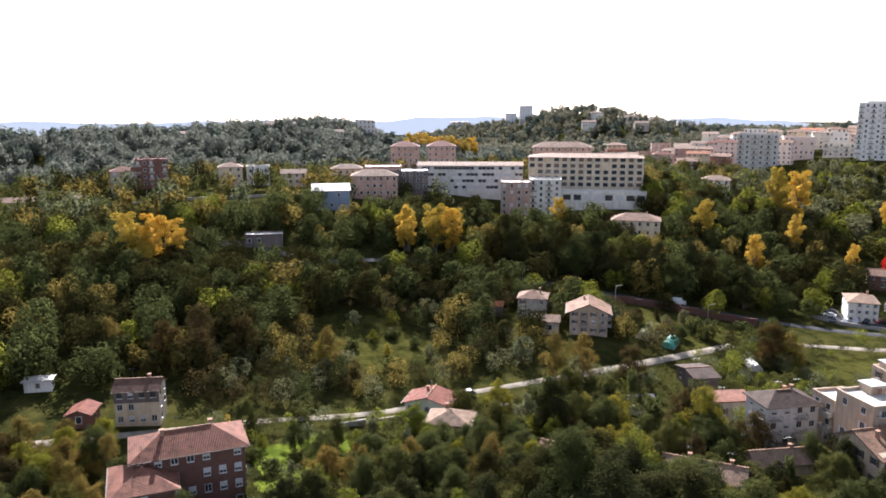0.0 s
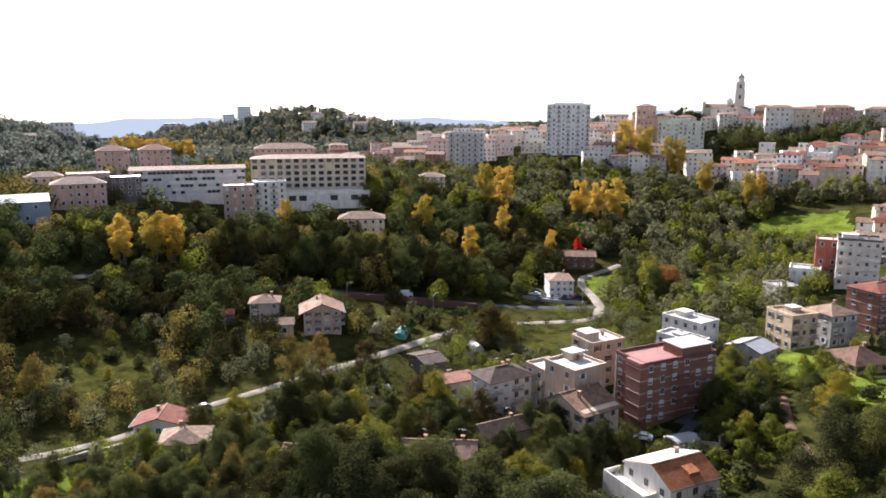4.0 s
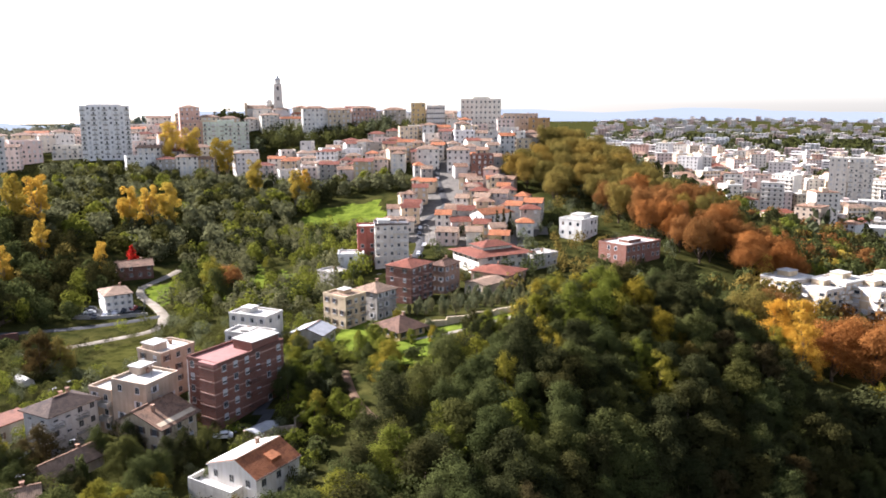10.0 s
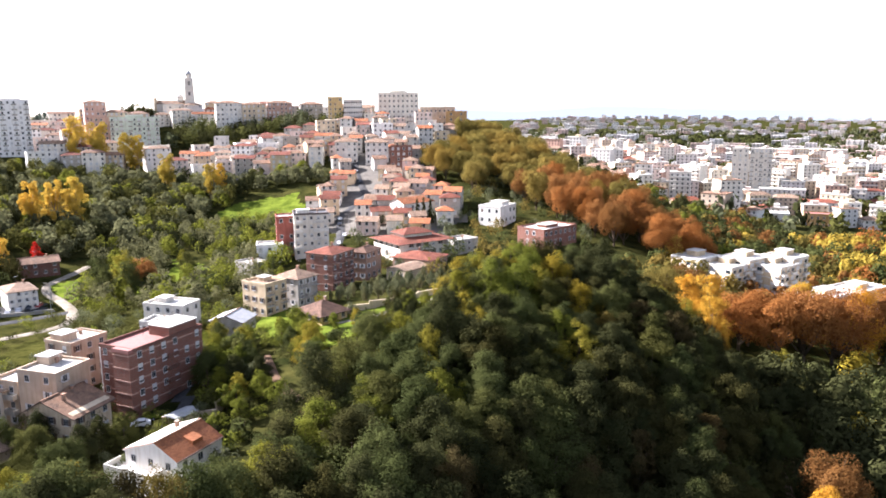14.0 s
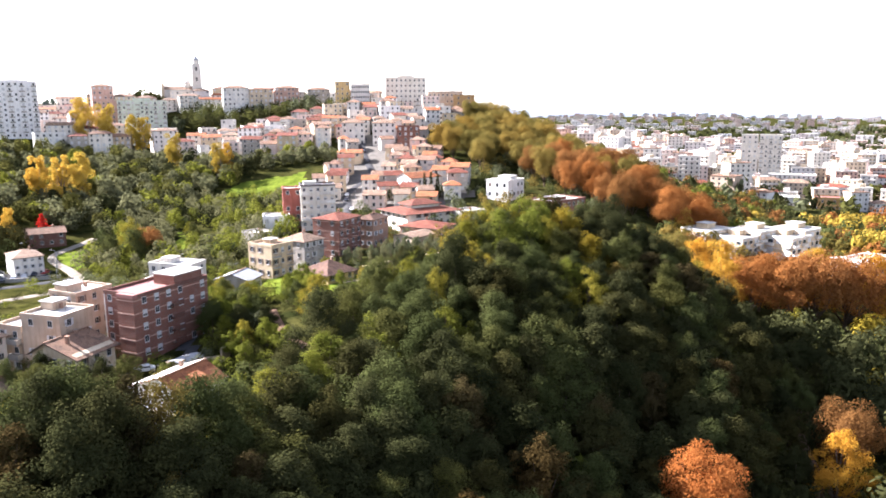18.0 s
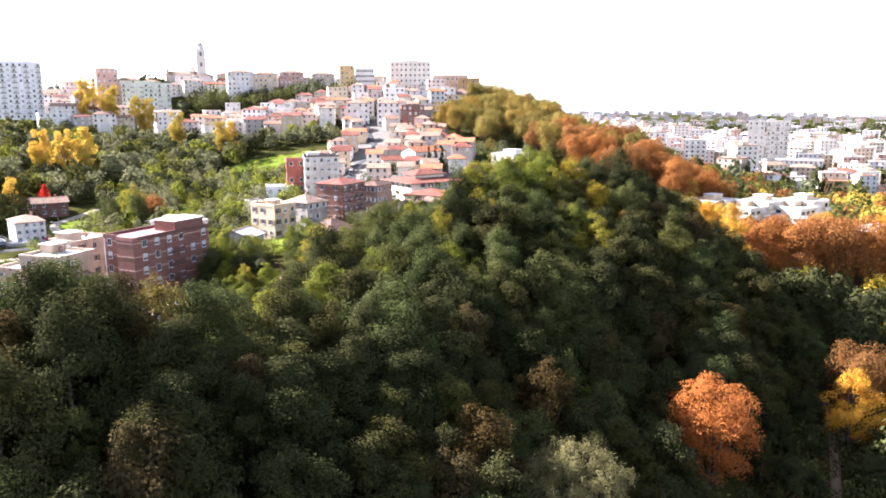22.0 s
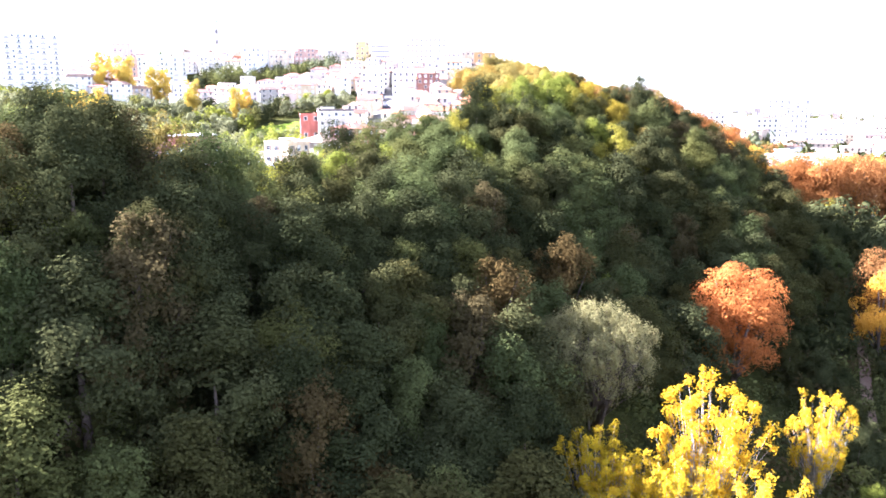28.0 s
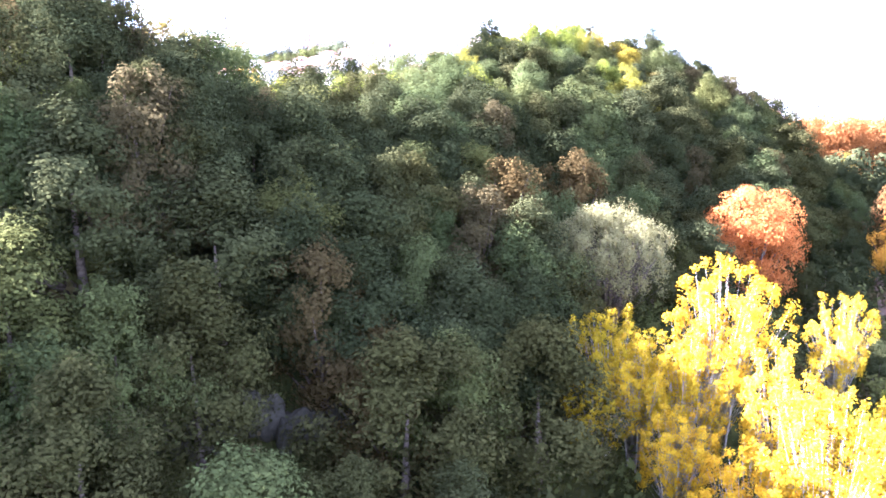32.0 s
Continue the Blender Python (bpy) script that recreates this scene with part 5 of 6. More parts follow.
# ---- kinds of trees ----
KINDS = {   # shape, leaf, half width, crown height, trunk, leaves, leaf size, bark, stems, clumps
    "oak": ("dome", "green", 4.8, 12.0, 0.8, 22000, 0.125, "bark", 1, 121), "dark_oak": ("dome", "deep", 4.6, 12.5, 0.8, 22000, 0.125, "bark", 1, 121),
    "lime": ("dome", "lime", 4.2, 10.5, 0.9, 13000, 0.13, "bark", 1, 77), "bronze": ("round", "bronze", 6.4, 11.5, 2.0, 11000, 0.2, "bark", 1, 34),
    "rust": ("round", "rust", 6.2, 12.0, 2.0, 14000, 0.175, "bark", 1, 36), "orange": ("oval", "orange", 6.4, 15.0, 0.8, 26000, 0.13, "bark", 1, 110),
    "poplar": ("vase", "yellow", 5.2, 15.5, 1.2, 17000, 0.11, "bark_pale", 4, 132), "gold": ("oval", "gold", 4.4, 15.0, 0.6, 8000, 0.2, "bark_pale", 3, 44), "lombardy": ("column", "mustard", 2.2, 14.0, 0.6, 3000, 0.25, "bark", 1, 30),
    "mustard": ("dome", "mustard", 4.4, 11.0, 1.0, 11000, 0.14, "bark", 1, 77), "silver": ("broom", "silver", 6.8, 14.0, 1.2, 42000, 0.1, "bark", 5, 300),
    "amber": ("dome", "amber", 4.6, 12.5, 1.0, 11000, 0.14, "bark", 1, 77), "linden": ("dome", "linden", 4.4, 11.5, 0.9, 13000, 0.13, "bark", 1, 77),
    "olive": ("dome", "olive", 3.0, 4.8, 0.6, 1300, 0.22, "bark", 1, 44), "brown": ("dome", "brown", 4.4, 11.0, 1.0, 14000, 0.14, "bark", 1, 77),
    "cypress": ("column", "deep", 1.9, 11.0, 0.6, 1500, 0.26, "bark", 1, 22), "bush": ("low", "green", 2.4, 3.2, 0.0, 700, 0.24, "bark", 1, 10),
    "red": ("column", "red", 3.4, 9.0, 0.8, 1200, 0.4, "bark", 1, 18),
}
WORDS = {
    "oak": ("oak", "broad green oak with a lumpy crown"), "dark_oak": ("evergreen_oak", "dark green evergreen oak on the slope"), "lime": ("lime_tree", "yellow green tree with a rounded crown"),
    "bronze": ("plane_tree", "large plane tree with bronze autumn leaves"), "rust": ("plane_tree", "large plane tree with rust red leaves"), "orange": ("plane_tree", "plane tree in bright orange autumn leaf"),
    "poplar": ("poplar", "bright yellow poplar with pale stems"), "gold": ("poplar", "golden autumn poplar above the green wood"), "mustard": ("ash_tree", "mustard coloured broadleaf tree in autumn"),
    "silver": ("white_poplar", "silvery grey poplar with bare stems"), "olive": ("olive_tree", "small grey green olive tree"), "brown": ("hornbeam", "brownish broadleaf tree turning bare"),
    "lombardy": ("lombardy_poplar", "slender olive yellow poplar on a terrace"), "amber": ("maple", "amber yellow broadleaf tree in autumn"), "linden": ("linden", "yellow green tree with a sunlit crown"),
    "cypress": ("cypress", "narrow dark green cypress by a house"), "bush": ("shrub", "dense low green garden shrub"), "red": ("maple", "scarlet autumn maple behind a house")}
T = {}
for n, (kind, (shape, leaf, r, h, trunk, count, size, bark, stems, blobs)) in enumerate(KINDS.items()):
    for k in range(5 if kind in ("oak", "dark_oak") else 3):
        T[kind, k] = tree_model(kind, shape, leaf, r, h, trunk, count, size, 10 * n + k + 7, bark, stems, blobs)


def put(kind, x, y, high=None, turn=None, z=None, wide=None):
    """Plants one tree; high is its height in metres."""
    m = T[kind, int(abs(x * 7 + y * 3)) % (5 if kind in ("oak", "dark_oak") else 3)]
    full = max(b[2] + b[3] for b in m[3])
    s = (high or full) / full
    w = wide or s
    PLANTED.append((x, y, 1.0))
    name, label = WORDS[kind]
    return plant(m, x, y, w, label, turn if turn is not None else (x * 37 + y * 11) % 360, z, name, "shrub" if kind == "bush" else "tree", s / w)


def grove(poly, step, kinds, seed, high=(8, 13), clear=1.5, slim=11.5):
    """Single trees over a piece of the plan."""
    p, rng = sites(poly, step, seed, clear)
    for x, y in p:
        h = rng.uniform(*high)
        put(kinds[int(rng.integers(len(kinds)))], float(x), float(y), h, wide=h / slim * rng.uniform(0.85, 1.25))


FAR_TREES = {}


def far_tree(leaf, shape, n, size, count, seed):
    key = (leaf, shape, n, seed)
    if key not in FAR_TREES:
        rng = np.random.default_rng(seed + 991)
        r, h = (5.6, 10.5) if shape == "round" else (5.4, 11.5) if shape == "dome" else (1.9, 12.0) if shape == "column" else (2.6, 3.4)
        FAR_TREES[key] = leaves(rng, clumps(rng, shape, r, h, count), n, size, 0.14, tall=1.0, core=0.84, mid=0.4 * h, pull=0.6)
    return FAR_TREES[key]


def woodland(name, label, poly, step, mix, seed, n=260, size=0.55, high=(0.8, 1.25), clear=1.0, shape="round", count=15, category="trees"):
    """A wood seen from afar: one mesh of leaves for each colour of leaf."""
    p, rng = sites(poly, step, seed, clear)
    z = heights(p) if len(p) else []
    pick = rng.integers(len(mix), size=len(p))
    for leaf in dict.fromkeys(mix):
        out = []
        for (x, y), g, c in zip(p, z, pick):
            if mix[c] == leaf:
                a, s = rng.uniform(0, 6.283), rng.uniform(*high)
                q = far_tree(leaf, shape, n, size, count, int(rng.integers(4))) * [s, s, s * rng.uniform(0.85, 1.2)]
                ca, sa = math.cos(a), math.sin(a)
                out.append(np.stack([q[..., 0] * ca - q[..., 1] * sa + x, q[..., 0] * sa + q[..., 1] * ca + y, q[..., 2] + g - 0.3], -1))
        if out:
            tagged(new(name, quads_mesh(name, np.concatenate(out), LEAF[leaf])), label, category, kind="stuff")


# open ground in front of some houses and below the terraces
PLANTED += [(-14, 50, 4.0), (-18, 48, 4.0), (-11, 53, 3.0), (39.6, 111, 6.0), (35, 104, 4.0), (31, 108, 3.5), (42, 103, 4.0), (-163, 140, 7.0), (-157, 148, 6.0), (-171, 141, 5.0), (-186, 140, 6.0), (-180, 134, 5.0), (-42, 105, 6.0), (-38, 112, 6.0), (-42, 117, 5.0), (-45, 97, 4.0), (-138, 248, 5.0), (-146, 244, 5.0), (-366, 60, 6.0), (-358, 84, 7.0), (-350, 106, 7.0), (-342, 128, 7.0), (-298, 50, 6.0), (-290, 70, 6.0), (-280, 86, 6.0), (-268, 90, 6.0), (-276, 96, 6.0), (-402, 62, 7.0), (-400, 76, 7.0), (-386, 108, 6.0), (-390, 124, 6.0), (-376, 140, 6.0), (-302, 126, 7.0), (-300, 138, 7.0), (-402, 34, 6.0), (-322, 164, 6.0), (-320, 215, 6.0), (-314, 200, 6.0), (-322, 230, 6.0), (-282, 268, 6.0), (-276, 274, 6.0), (-270, 338, 7.0), (-226, 232, 6.0)]
PLANTED += [(-54, 95, 5.5), (-49, 97, 4.0), (-288, 212, 8.0), (-284, 226, 8.0), (-276, 205, 7.0), (-272, 218, 7.0), (-52, 111, 8.0), (-48, 103, 6.0), (-56, 119, 6.0), (-49, 120, 5.0), (-160, 145, 6.0), (-187, 143, 5.5), (-97, 88, 5.0), (-84, 108, 4.5), (-145, 83, 5.0), (-122, 33, 5.0), (-166, 24, 4.0), (-140, 150, 4.0)]
# landmark trees of the foreground
for kind, x, y, h, w in (
        ("poplar", 22.6, 70, 19.5, 1.25), ("poplar", 11.6, 67, 12.5, 0.9), ("poplar", 13.6, 64, 12.5, 0.85), ("poplar", 17.8, 63.6, 14.5, 1), ("poplar", 24.2, 58.5, 17, 1), ("poplar", 24.6, 50.8, 16.5, 1.15),
        ("poplar", 18.6, 50.5, 12, 0.9), ("poplar", 27, 46.5, 15, 1), ("poplar", 39.8, 83, 14.5, 0.8), ("poplar", 30, 55, 14.5, 1), ("poplar", 9.6, 62, 9.5, 0.75), ("poplar", 15.5, 57.5, 10.5, 0.8),
        ("poplar", 21, 45, 10.5, 0.9), ("poplar", 33, 48, 13, 1), ("lime", 37, 66, 6, 0.8), ("bush", 42, 62, 4, 1.6), ("silver", 14.4, 86, 15.5, 1.12), ("orange", 39.6, 111, 18.5, 1.3),
        ("brown", 1.6, 109, 15, 1.15), ("silver", 13, 113, 9, 0.5), ("lime", 20, 112, 9, 0.7), ("lime", 26, 117, 8, 0.6),
        ):
    put(kind, x, y, h, wide=w)
    PLANTED[-1] = (x, y, 3.0 * w if kind not in ("bush", "lime") else 1.5)
for kind, x, y, h, w in (
        ("lime", 44, 78, 7, 0.7), ("lime", 52, 76, 7, 0.7), ("lime", 35, 72, 7, 0.7), ("lime", 60, 92, 8, 0.8), ("bush", 50, 96, 4, 1.2), ("bush", 55, 106, 4, 1.2),
        ("bush", 33, 64, 4, 1.3), ("bush", 40, 72, 4, 1.3), ("bush", 47, 88, 4, 1.3), ("amber", 70, 128, 15, 1.15), ("rust", 76, 136, 17, 1.1), ("red", -172, 313, 9.5, 1),
        ("oak", -47.6, 77, 13.9, 1.13), ("dark_oak", -44.5, 76.5, 15.2, 1.24), ("oak", -43.2, 79.5, 16.6, 1.36), ("oak", -40.7, 80.8, 15.2, 1.34), ("brown", -38.6, 81.8, 15.8, 1.41), ("mustard", -35.1, 84.0, 17.0, 1.1),
        ("oak", -32.3, 88.2, 16.8, 1.3), ("oak", -29.9, 92.3, 16.9, 1.3), ("oak", -29.6, 99, 13.6, 1.35), ("dark_oak", -23.5, 133.2, 18.4, 1.45),
        ):
    put(kind, x, y, h, wide=w)
    PLANTED[-1] = (x, y, 3.0 * w if kind not in ("bush", "lime") else 1.5)
for kind, x, y, h, w in (
        ("oak", -18.8, 139, 16.4, 1.34), ("oak", -15.1, 154.5, 14.6, 1.19), ("lime", -9.4, 154.9, 12.7, 1.03), ("oak", -4.4, 158.1, 11.5, 0.94), ("dark_oak", 0.7, 148.1, 18.8, 1.35), ("oak", 8.1, 164.9, 10.5, 0.85),
        ("dark_oak", 24.2, 188.5, 16.4, 1.6), ("dark_oak", 40.7, 192.7, 16.4, 1.6), ("dark_oak", 46.4, 184.2, 14.2, 0.95), ("oak", 50.5, 174.8, 12.8, 0.83), ("lime", 14.3, 159.4, 6.8, 0.7), ("lime", -23.3, 116, 12.6, 1.02),
        ("lime", -14.3, 129.4, 12.6, 1.03), ("lime", -41, 67, 8.1, 0.7), ("mustard", -30.6, 74.4, 8.5, 0.7), ("brown", -23.7, 82, 11.1, 0.9), ("mustard", 36.6, 166, 9.7, 0.79), ("oak", -20.2, 77.7, 10.1, 0.82),
        ("dark_oak", -15.3, 60.4, 14.2, 1.16), ("dark_oak", -20.9, 51.3, 16, 1.3), ("dark_oak", -13.4, 79.1, 10.4, 0.84), ("oak", -35.7, 65.4, 7, 0.7),
        ):
    put(kind, x, y, h, wide=w)
    PLANTED[-1] = (x, y, 3.0 * w if kind not in ("bush", "lime") else 1.5)
for kind, x, y, h, w in (
        ("dark_oak", -21.7, 62.7, 9.4, 0.76), ("brown", -13.2, 58.8, 14.3, 1.17),
        ):
    put(kind, x, y, h, wide=w)
    PLANTED[-1] = (x, y, 3.0 * w if kind not in ("bush", "lime") else 1.5)
for kind, x, y, h in (
        ("dark_oak", -23.6, 143, 13), ("oak", -54, 164, 10), ("lime", -48.3, 169, 8), ("dark_oak", -44, 136, 6), ("bush", -40, 140, 4), ("lime", -42, 146, 6),
        ("lime", -34, 150, 6), ("olive", -58, 128, 5), ("olive", -40, 128, 5), ("mustard", -149, 124, 13), ("olive", -162, 123, 8), ("mustard", -146, 131, 12),
        ("brown", -135.6, 138, 11), ("dark_oak", -121, 101, 14), ("oak", -119, 85, 12), ("oak", -113, 78, 12), ("linden", -105, 129, 13), ("olive", -100, 127, 6),
        ("oak", -85.5, 137, 8), ("dark_oak", -79, 138, 9), ("dark_oak", -67, 137, 8), ("oak", -63, 139, 8), ("brown", -130, 185, 13), ("oak", -135, 192, 12),
        ("mustard", -126, 188, 11), ("mustard", -185, 76, 13), ("linden", -185.8, 73.7, 9), ("mustard", -175.1, 79.4, 7),
        ):
    put(kind, x, y, h)
for kind, x, y, h in (
        ("lime", -202, 97, 4), ("bush", -193, 107, 3.5), ("lime", -211, 108, 5), ("bush", -198, 88, 3), ("linden", -190, 96, 4), ("bush", -204, 104, 3),
        ("olive", -183, 106, 4), ("bush", -180, 92, 3.5), ("olive", -214, 96, 5), ("bush", -137, 51, 3), ("lime", -141, 60, 5), ("rust", -136, 57, 4),
        ("lime", -146, 46, 4), ("bush", -143, 43, 3), ("bush", -135, 44, 3), ("olive", -147, 56, 4), ("bush", -131, 57, 3), ("lime", -137, 63, 5),
        ("mustard", -129, 52, 5), ("mustard", -133, 61, 4), ("olive", -131, 47, 4), ("brown", -195, 45, 12), ("brown", -199, 57, 13), ("brown", -201, 38, 13),
        ("brown", -206, 48, 14), ("mustard", -211, 25, 12), ("bush", -160, 60, 5), ("oak", -157, 46, 8),
        ):
    put(kind, x, y, h)
for kind, x, y, h in (
        ("linden", -115, 267, 18), ("oak", -112, 262, 15), ("oak", -121, 262, 13), ("rust", -112, 274, 13), ("gold", -158, 42, 4), ("oak", -140, 60, 8),
        ("oak", -133, 54, 8), ("oak", -143, 52, 7), ("olive", -44, 214, 4), ("cypress", -41, 202, 5),
        ):
    put(kind, x, y, h)
# wooded bluff: greens below, darkened for the slope's shade, lighter leaves along the crest
grove([(-90, 60), (-66, 36), (-34, 36), (-4, 42), (8, 58), (10, 80), (30, 100), (50, 122), (64, 150), (64, 182), (54, 200), (40, 190), (28, 150), (0, 128), (-20, 104), (-36, 84), (-90, 80)], 6.4,
      ("dark_oak", "dark_oak", "oak", "dark_oak", "dark_oak", "dark_oak", "brown", "dark_oak", "oak", "dark_oak", "dark_oak", "oak", "dark_oak", "dark_oak", "dark_oak"), 1, (11, 15.5), 0.6)
grove([(-36, 84), (-20, 104), (0, 128), (28, 150), (40, 190), (54, 200), (40, 208), (6, 196), (-6, 160), (-20, 130), (-36, 98), (-90, 94), (-90, 80)], 6.4, ("oak", "lime", "oak", "dark_oak", "oak", "linden", "dark_oak"), 11, (10, 14.5), 0.6)
grove([(4, 168), (24, 170), (28, 192), (8, 194)], 5.5, ("linden", "lime", "lime"), 12, (13, 16), 0.2)
grove([(-130, 30), (-112, 0), (-85, 30), (-62, 46), (-90, 92), (-120, 75)], 7.5, ("oak", "lime", "oak", "dark_oak", "mustard"), 2, (7, 11))
grove([(-175, -15), (-120, -20), (-118, 12), (-140, 20), (-165, 18)], 7.0, ("mustard", "oak", "brown", "lime", "mustard"), 15, (7, 11))
# dark oaks put the shade of this flank into the leaf colour
grove([(42, 86), (56, 92), (72, 120), (86, 150), (92, 190), (70, 190), (66, 150), (50, 120)], 5.6, ("dark_oak", "oak", "dark_oak", "dark_oak", "dark_oak", "dark_oak"), 18, (5, 8), 0.4)
# the plane trees of the avenue
PLANTED += [(95, 205, 7.0), (105, 209, 8.0), (115, 211, 8.0), (125, 214, 8.0), (135, 218, 8.0)]
for x, y, kind, h in ((62, 212, "linden", 15), (71, 215, "linden", 16), (80, 218, "amber", 17), (90, 222, "rust", 20), (100, 219, "rust", 22), (110, 222, "rust", 24), (120, 224, "rust", 25), (130, 228, "amber", 26), (140, 232, "rust", 26), (150, 236, "rust", 26), (160, 242, "rust", 26), (96, 230, "rust", 19), (116, 236, "amber", 23), (66, 226, "linden", 15), (76, 230, "amber", 20), (86, 236, "amber", 20), (72, 244, "bronze", 18), (82, 252, "rust", 18), (91, 195, "linden", 10.5)):
    put(kind, x, y, h)
grove([(-12, 438), (4, 470), (18, 540), (60, 530), (84, 440), (74, 392), (34, 380), (2, 404)], 12.5, ("bronze",), 13, (14, 19), 0.5, 17.0)
grove([(36, 384), (74, 394), (110, 345), (118, 300), (96, 285), (66, 322), (48, 352)], 11.5, ("rust", "bronze", "rust", "rust"), 14, (17, 21), 0.5, 18.0)
# gardens of the village
grove([(-150, 50), (-110, 62), (-90, 92), (-60, 95), (-52, 118), (-66, 138), (-90, 136), (-112, 138), (-140, 130)], 7.6, ("oak", "lime", "oak", "linden", "bush", "oak", "olive", "dark_oak", "brown"), 3, (6, 10), 1.0)
grove([(-30, 150), (-10, 138), (10, 190), (20, 215), (-20, 200), (-40, 190), (-50, 170)], 6.6, ("lime", "linden", "oak", "lime", "oak", "bush", "dark_oak", "lime"), 4, (6, 10), 1.0)
grove([(-54, 150), (-38, 150), (-42, 178), (-48, 194), (-66, 200), (-62, 178)], 6.0, ("oak", "lime", "linden", "dark_oak", "lime"), 16, (5, 9), 0.8)
grove([(-72, 182), (-62, 180), (-66, 204), (-90, 200)], 7.0, ("olive", "oak", "dark_oak"), 17, (5, 8), 0.8)
grove([(-40, 232), (-20, 226), (4, 242), (4, 262), (-18, 252)], 4.2, ("olive",), 5, (4, 5.5), 0.4)
for x, y in ((-12, 340), (-9, 342), (-6, 338), (-180, 350)):
    put("cypress", x, y, 12)
for x, y in ((-318, 57), (-319, 62)):
    put("lombardy", x, y, 15)
# small trees on the garden slope
for kind, x, y, h in (("lime", -40, 200, 5), ("linden", -34, 192, 6), ("bush", -44, 212, 3), ("lime", -30, 198, 5), ("bush", -27, 184, 3.5), ("oak", -22, 190, 6), ("linden", -38, 222, 5), ("lime", -20, 178, 7),
                      ("bush", -33, 206, 3), ("olive", -27, 212, 4), ("lime", -46, 204, 4), ("linden", -24, 200, 5), ("bush", -36, 214, 2.5), ("oak", -104, 300, 9), ("lime", -110, 312, 7), ("oak", -98, 288, 8)):
    put(kind, x, y, h)
# tall trees that shade the valley road
for k in range(16):
    u = k / 15
    put(("dark_oak", "oak", "dark_oak")[k % 3], -172 - 66 * u - (6 if k % 2 else 0), 226 - 58 * u + (6 if k % 2 else 0), 16 + k % 4, wide=1.3)
# bushes along the shaded field
for k, (x, y) in enumerate(((-178, 178), (-172, 184), (-166, 190), (-160, 196), (-153, 202), (-170, 174), (-163, 172), (-156, 176), (-152, 184), (-150, 193), (-165, 181), (-158, 187))):
    put(("bush", "brown", "olive", "bush")[k % 4], x, y, 3 + k % 3)
# golden poplars of the valley
for x, y, h in ((-278, 40, 17), (-275, 48, 16), (-272, 54, 15), (-270, 44, 12), (-262, 140, 15), (-258, 150, 16), (-256, 156, 15), (-262, 162, 13), (-262, 215, 13), (-238, 330, 18), (-230, 336, 18), (-222, 262, 14), (-196, 262, 13),
                (-188, 362, 16), (-180, 368, 17), (-195, 356, 16), (-240, 500, 24), (-228, 505, 22), (-212, 508, 18), (-205, 510, 17), (-162, 444, 17), (-132, 430, 14), (-128, 436, 13), (-176, 296, 10), (-205, 300, 12)):
    put("gold", x, y, h * (1.5 if y > 250 else 1.25), wide=h / 10.5)

# a pale golden row behind the school
for k in range(9):
    put("gold", -534 + 3.0 * k, 284 + 5.4 * k, 19 + k % 3)

# undergrowth over the bluff and below it
woodland("undergrowth", "dense dark green undergrowth beneath the trees of the bluff", [(-120, 20), (-66, 20), (-34, 24), (0, 30), (45, 36), (70, 90), (84, 130), (88, 190), (66, 214), (30, 205), (-10, 196), (-30, 150), (-36, 100), (-90, 96), (-120, 75)], 2.9,
         ["deep", "green", "deep", "green", "brown"], 71, 80, 0.25, (0.7, 1.5), -0.8, "low", 7, "undergrowth")


# ---- woods seen from afar ----
DARK = ("deep", "green", "green", "deep", "bronze", "green", "lime", "deep", "green", "green")
woodland("woodland", "dark green wood on the western slope", [(-230, -40), (-200, -15), (-190, 20), (-186, 40), (-200, 62), (-218, 72), (-228, 115), (-205, 122), (-180, 120), (-160, 140), (-172, 170), (-215, 172), (-190, 190), (-160, 205), (-150, 235), (-168, 290), (-240, 330), (-300, 330), (-290, 200), (-320, 100), (-330, 0)],
         8.4, DARK, 21, 1250, 0.385, (0.7, 1.3), 1.0, "round", 17)
# the large share of olive leaves also pales this wood for haze
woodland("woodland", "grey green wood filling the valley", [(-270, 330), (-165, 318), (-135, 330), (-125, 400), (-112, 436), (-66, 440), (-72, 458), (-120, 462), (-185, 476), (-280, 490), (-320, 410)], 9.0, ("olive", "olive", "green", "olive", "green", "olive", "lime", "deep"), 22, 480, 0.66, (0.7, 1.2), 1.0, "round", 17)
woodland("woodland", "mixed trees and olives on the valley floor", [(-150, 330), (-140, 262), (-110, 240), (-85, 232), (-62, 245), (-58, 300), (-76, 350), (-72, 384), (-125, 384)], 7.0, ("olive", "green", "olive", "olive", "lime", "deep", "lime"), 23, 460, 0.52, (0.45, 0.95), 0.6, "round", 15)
woodland("hedgerow", "scrubby hedges and thickets round the fields", [(-230, 40), (-175, 40), (-165, 60), (-160, 140), (-130, 190), (-150, 215), (-200, 160), (-240, 140)], 5.2, ("brown", "olive", "brown", "green", "deep", "bronze"), 24, 600, 0.36, (0.35, 0.8), 0.4, "round", 13)
woodland("hedgerow", "thickets and garden bushes between the houses", [(-165, 40), (-110, 20), (-60, 90), (-36, 140), (-30, 200), (-60, 250), (-125, 240), (-150, 190), (-145, 100)], 5.0, ("green", "olive", "lime", "green", "deep"), 25, 520, 0.36, (0.28, 0.62), 0.3, "round", 13)
woodland("woodland", "dark wood in the hollow beyond the bluff", [(60, 110), (160, 110), (220, 260), (180, 300), (160, 255), (108, 210), (84, 190), (80, 150)], 7.6, ("deep", "green", "deep", "deep", "linden"), 27, 700, 0.5, (0.8, 1.25), 1.0, "round", 17)
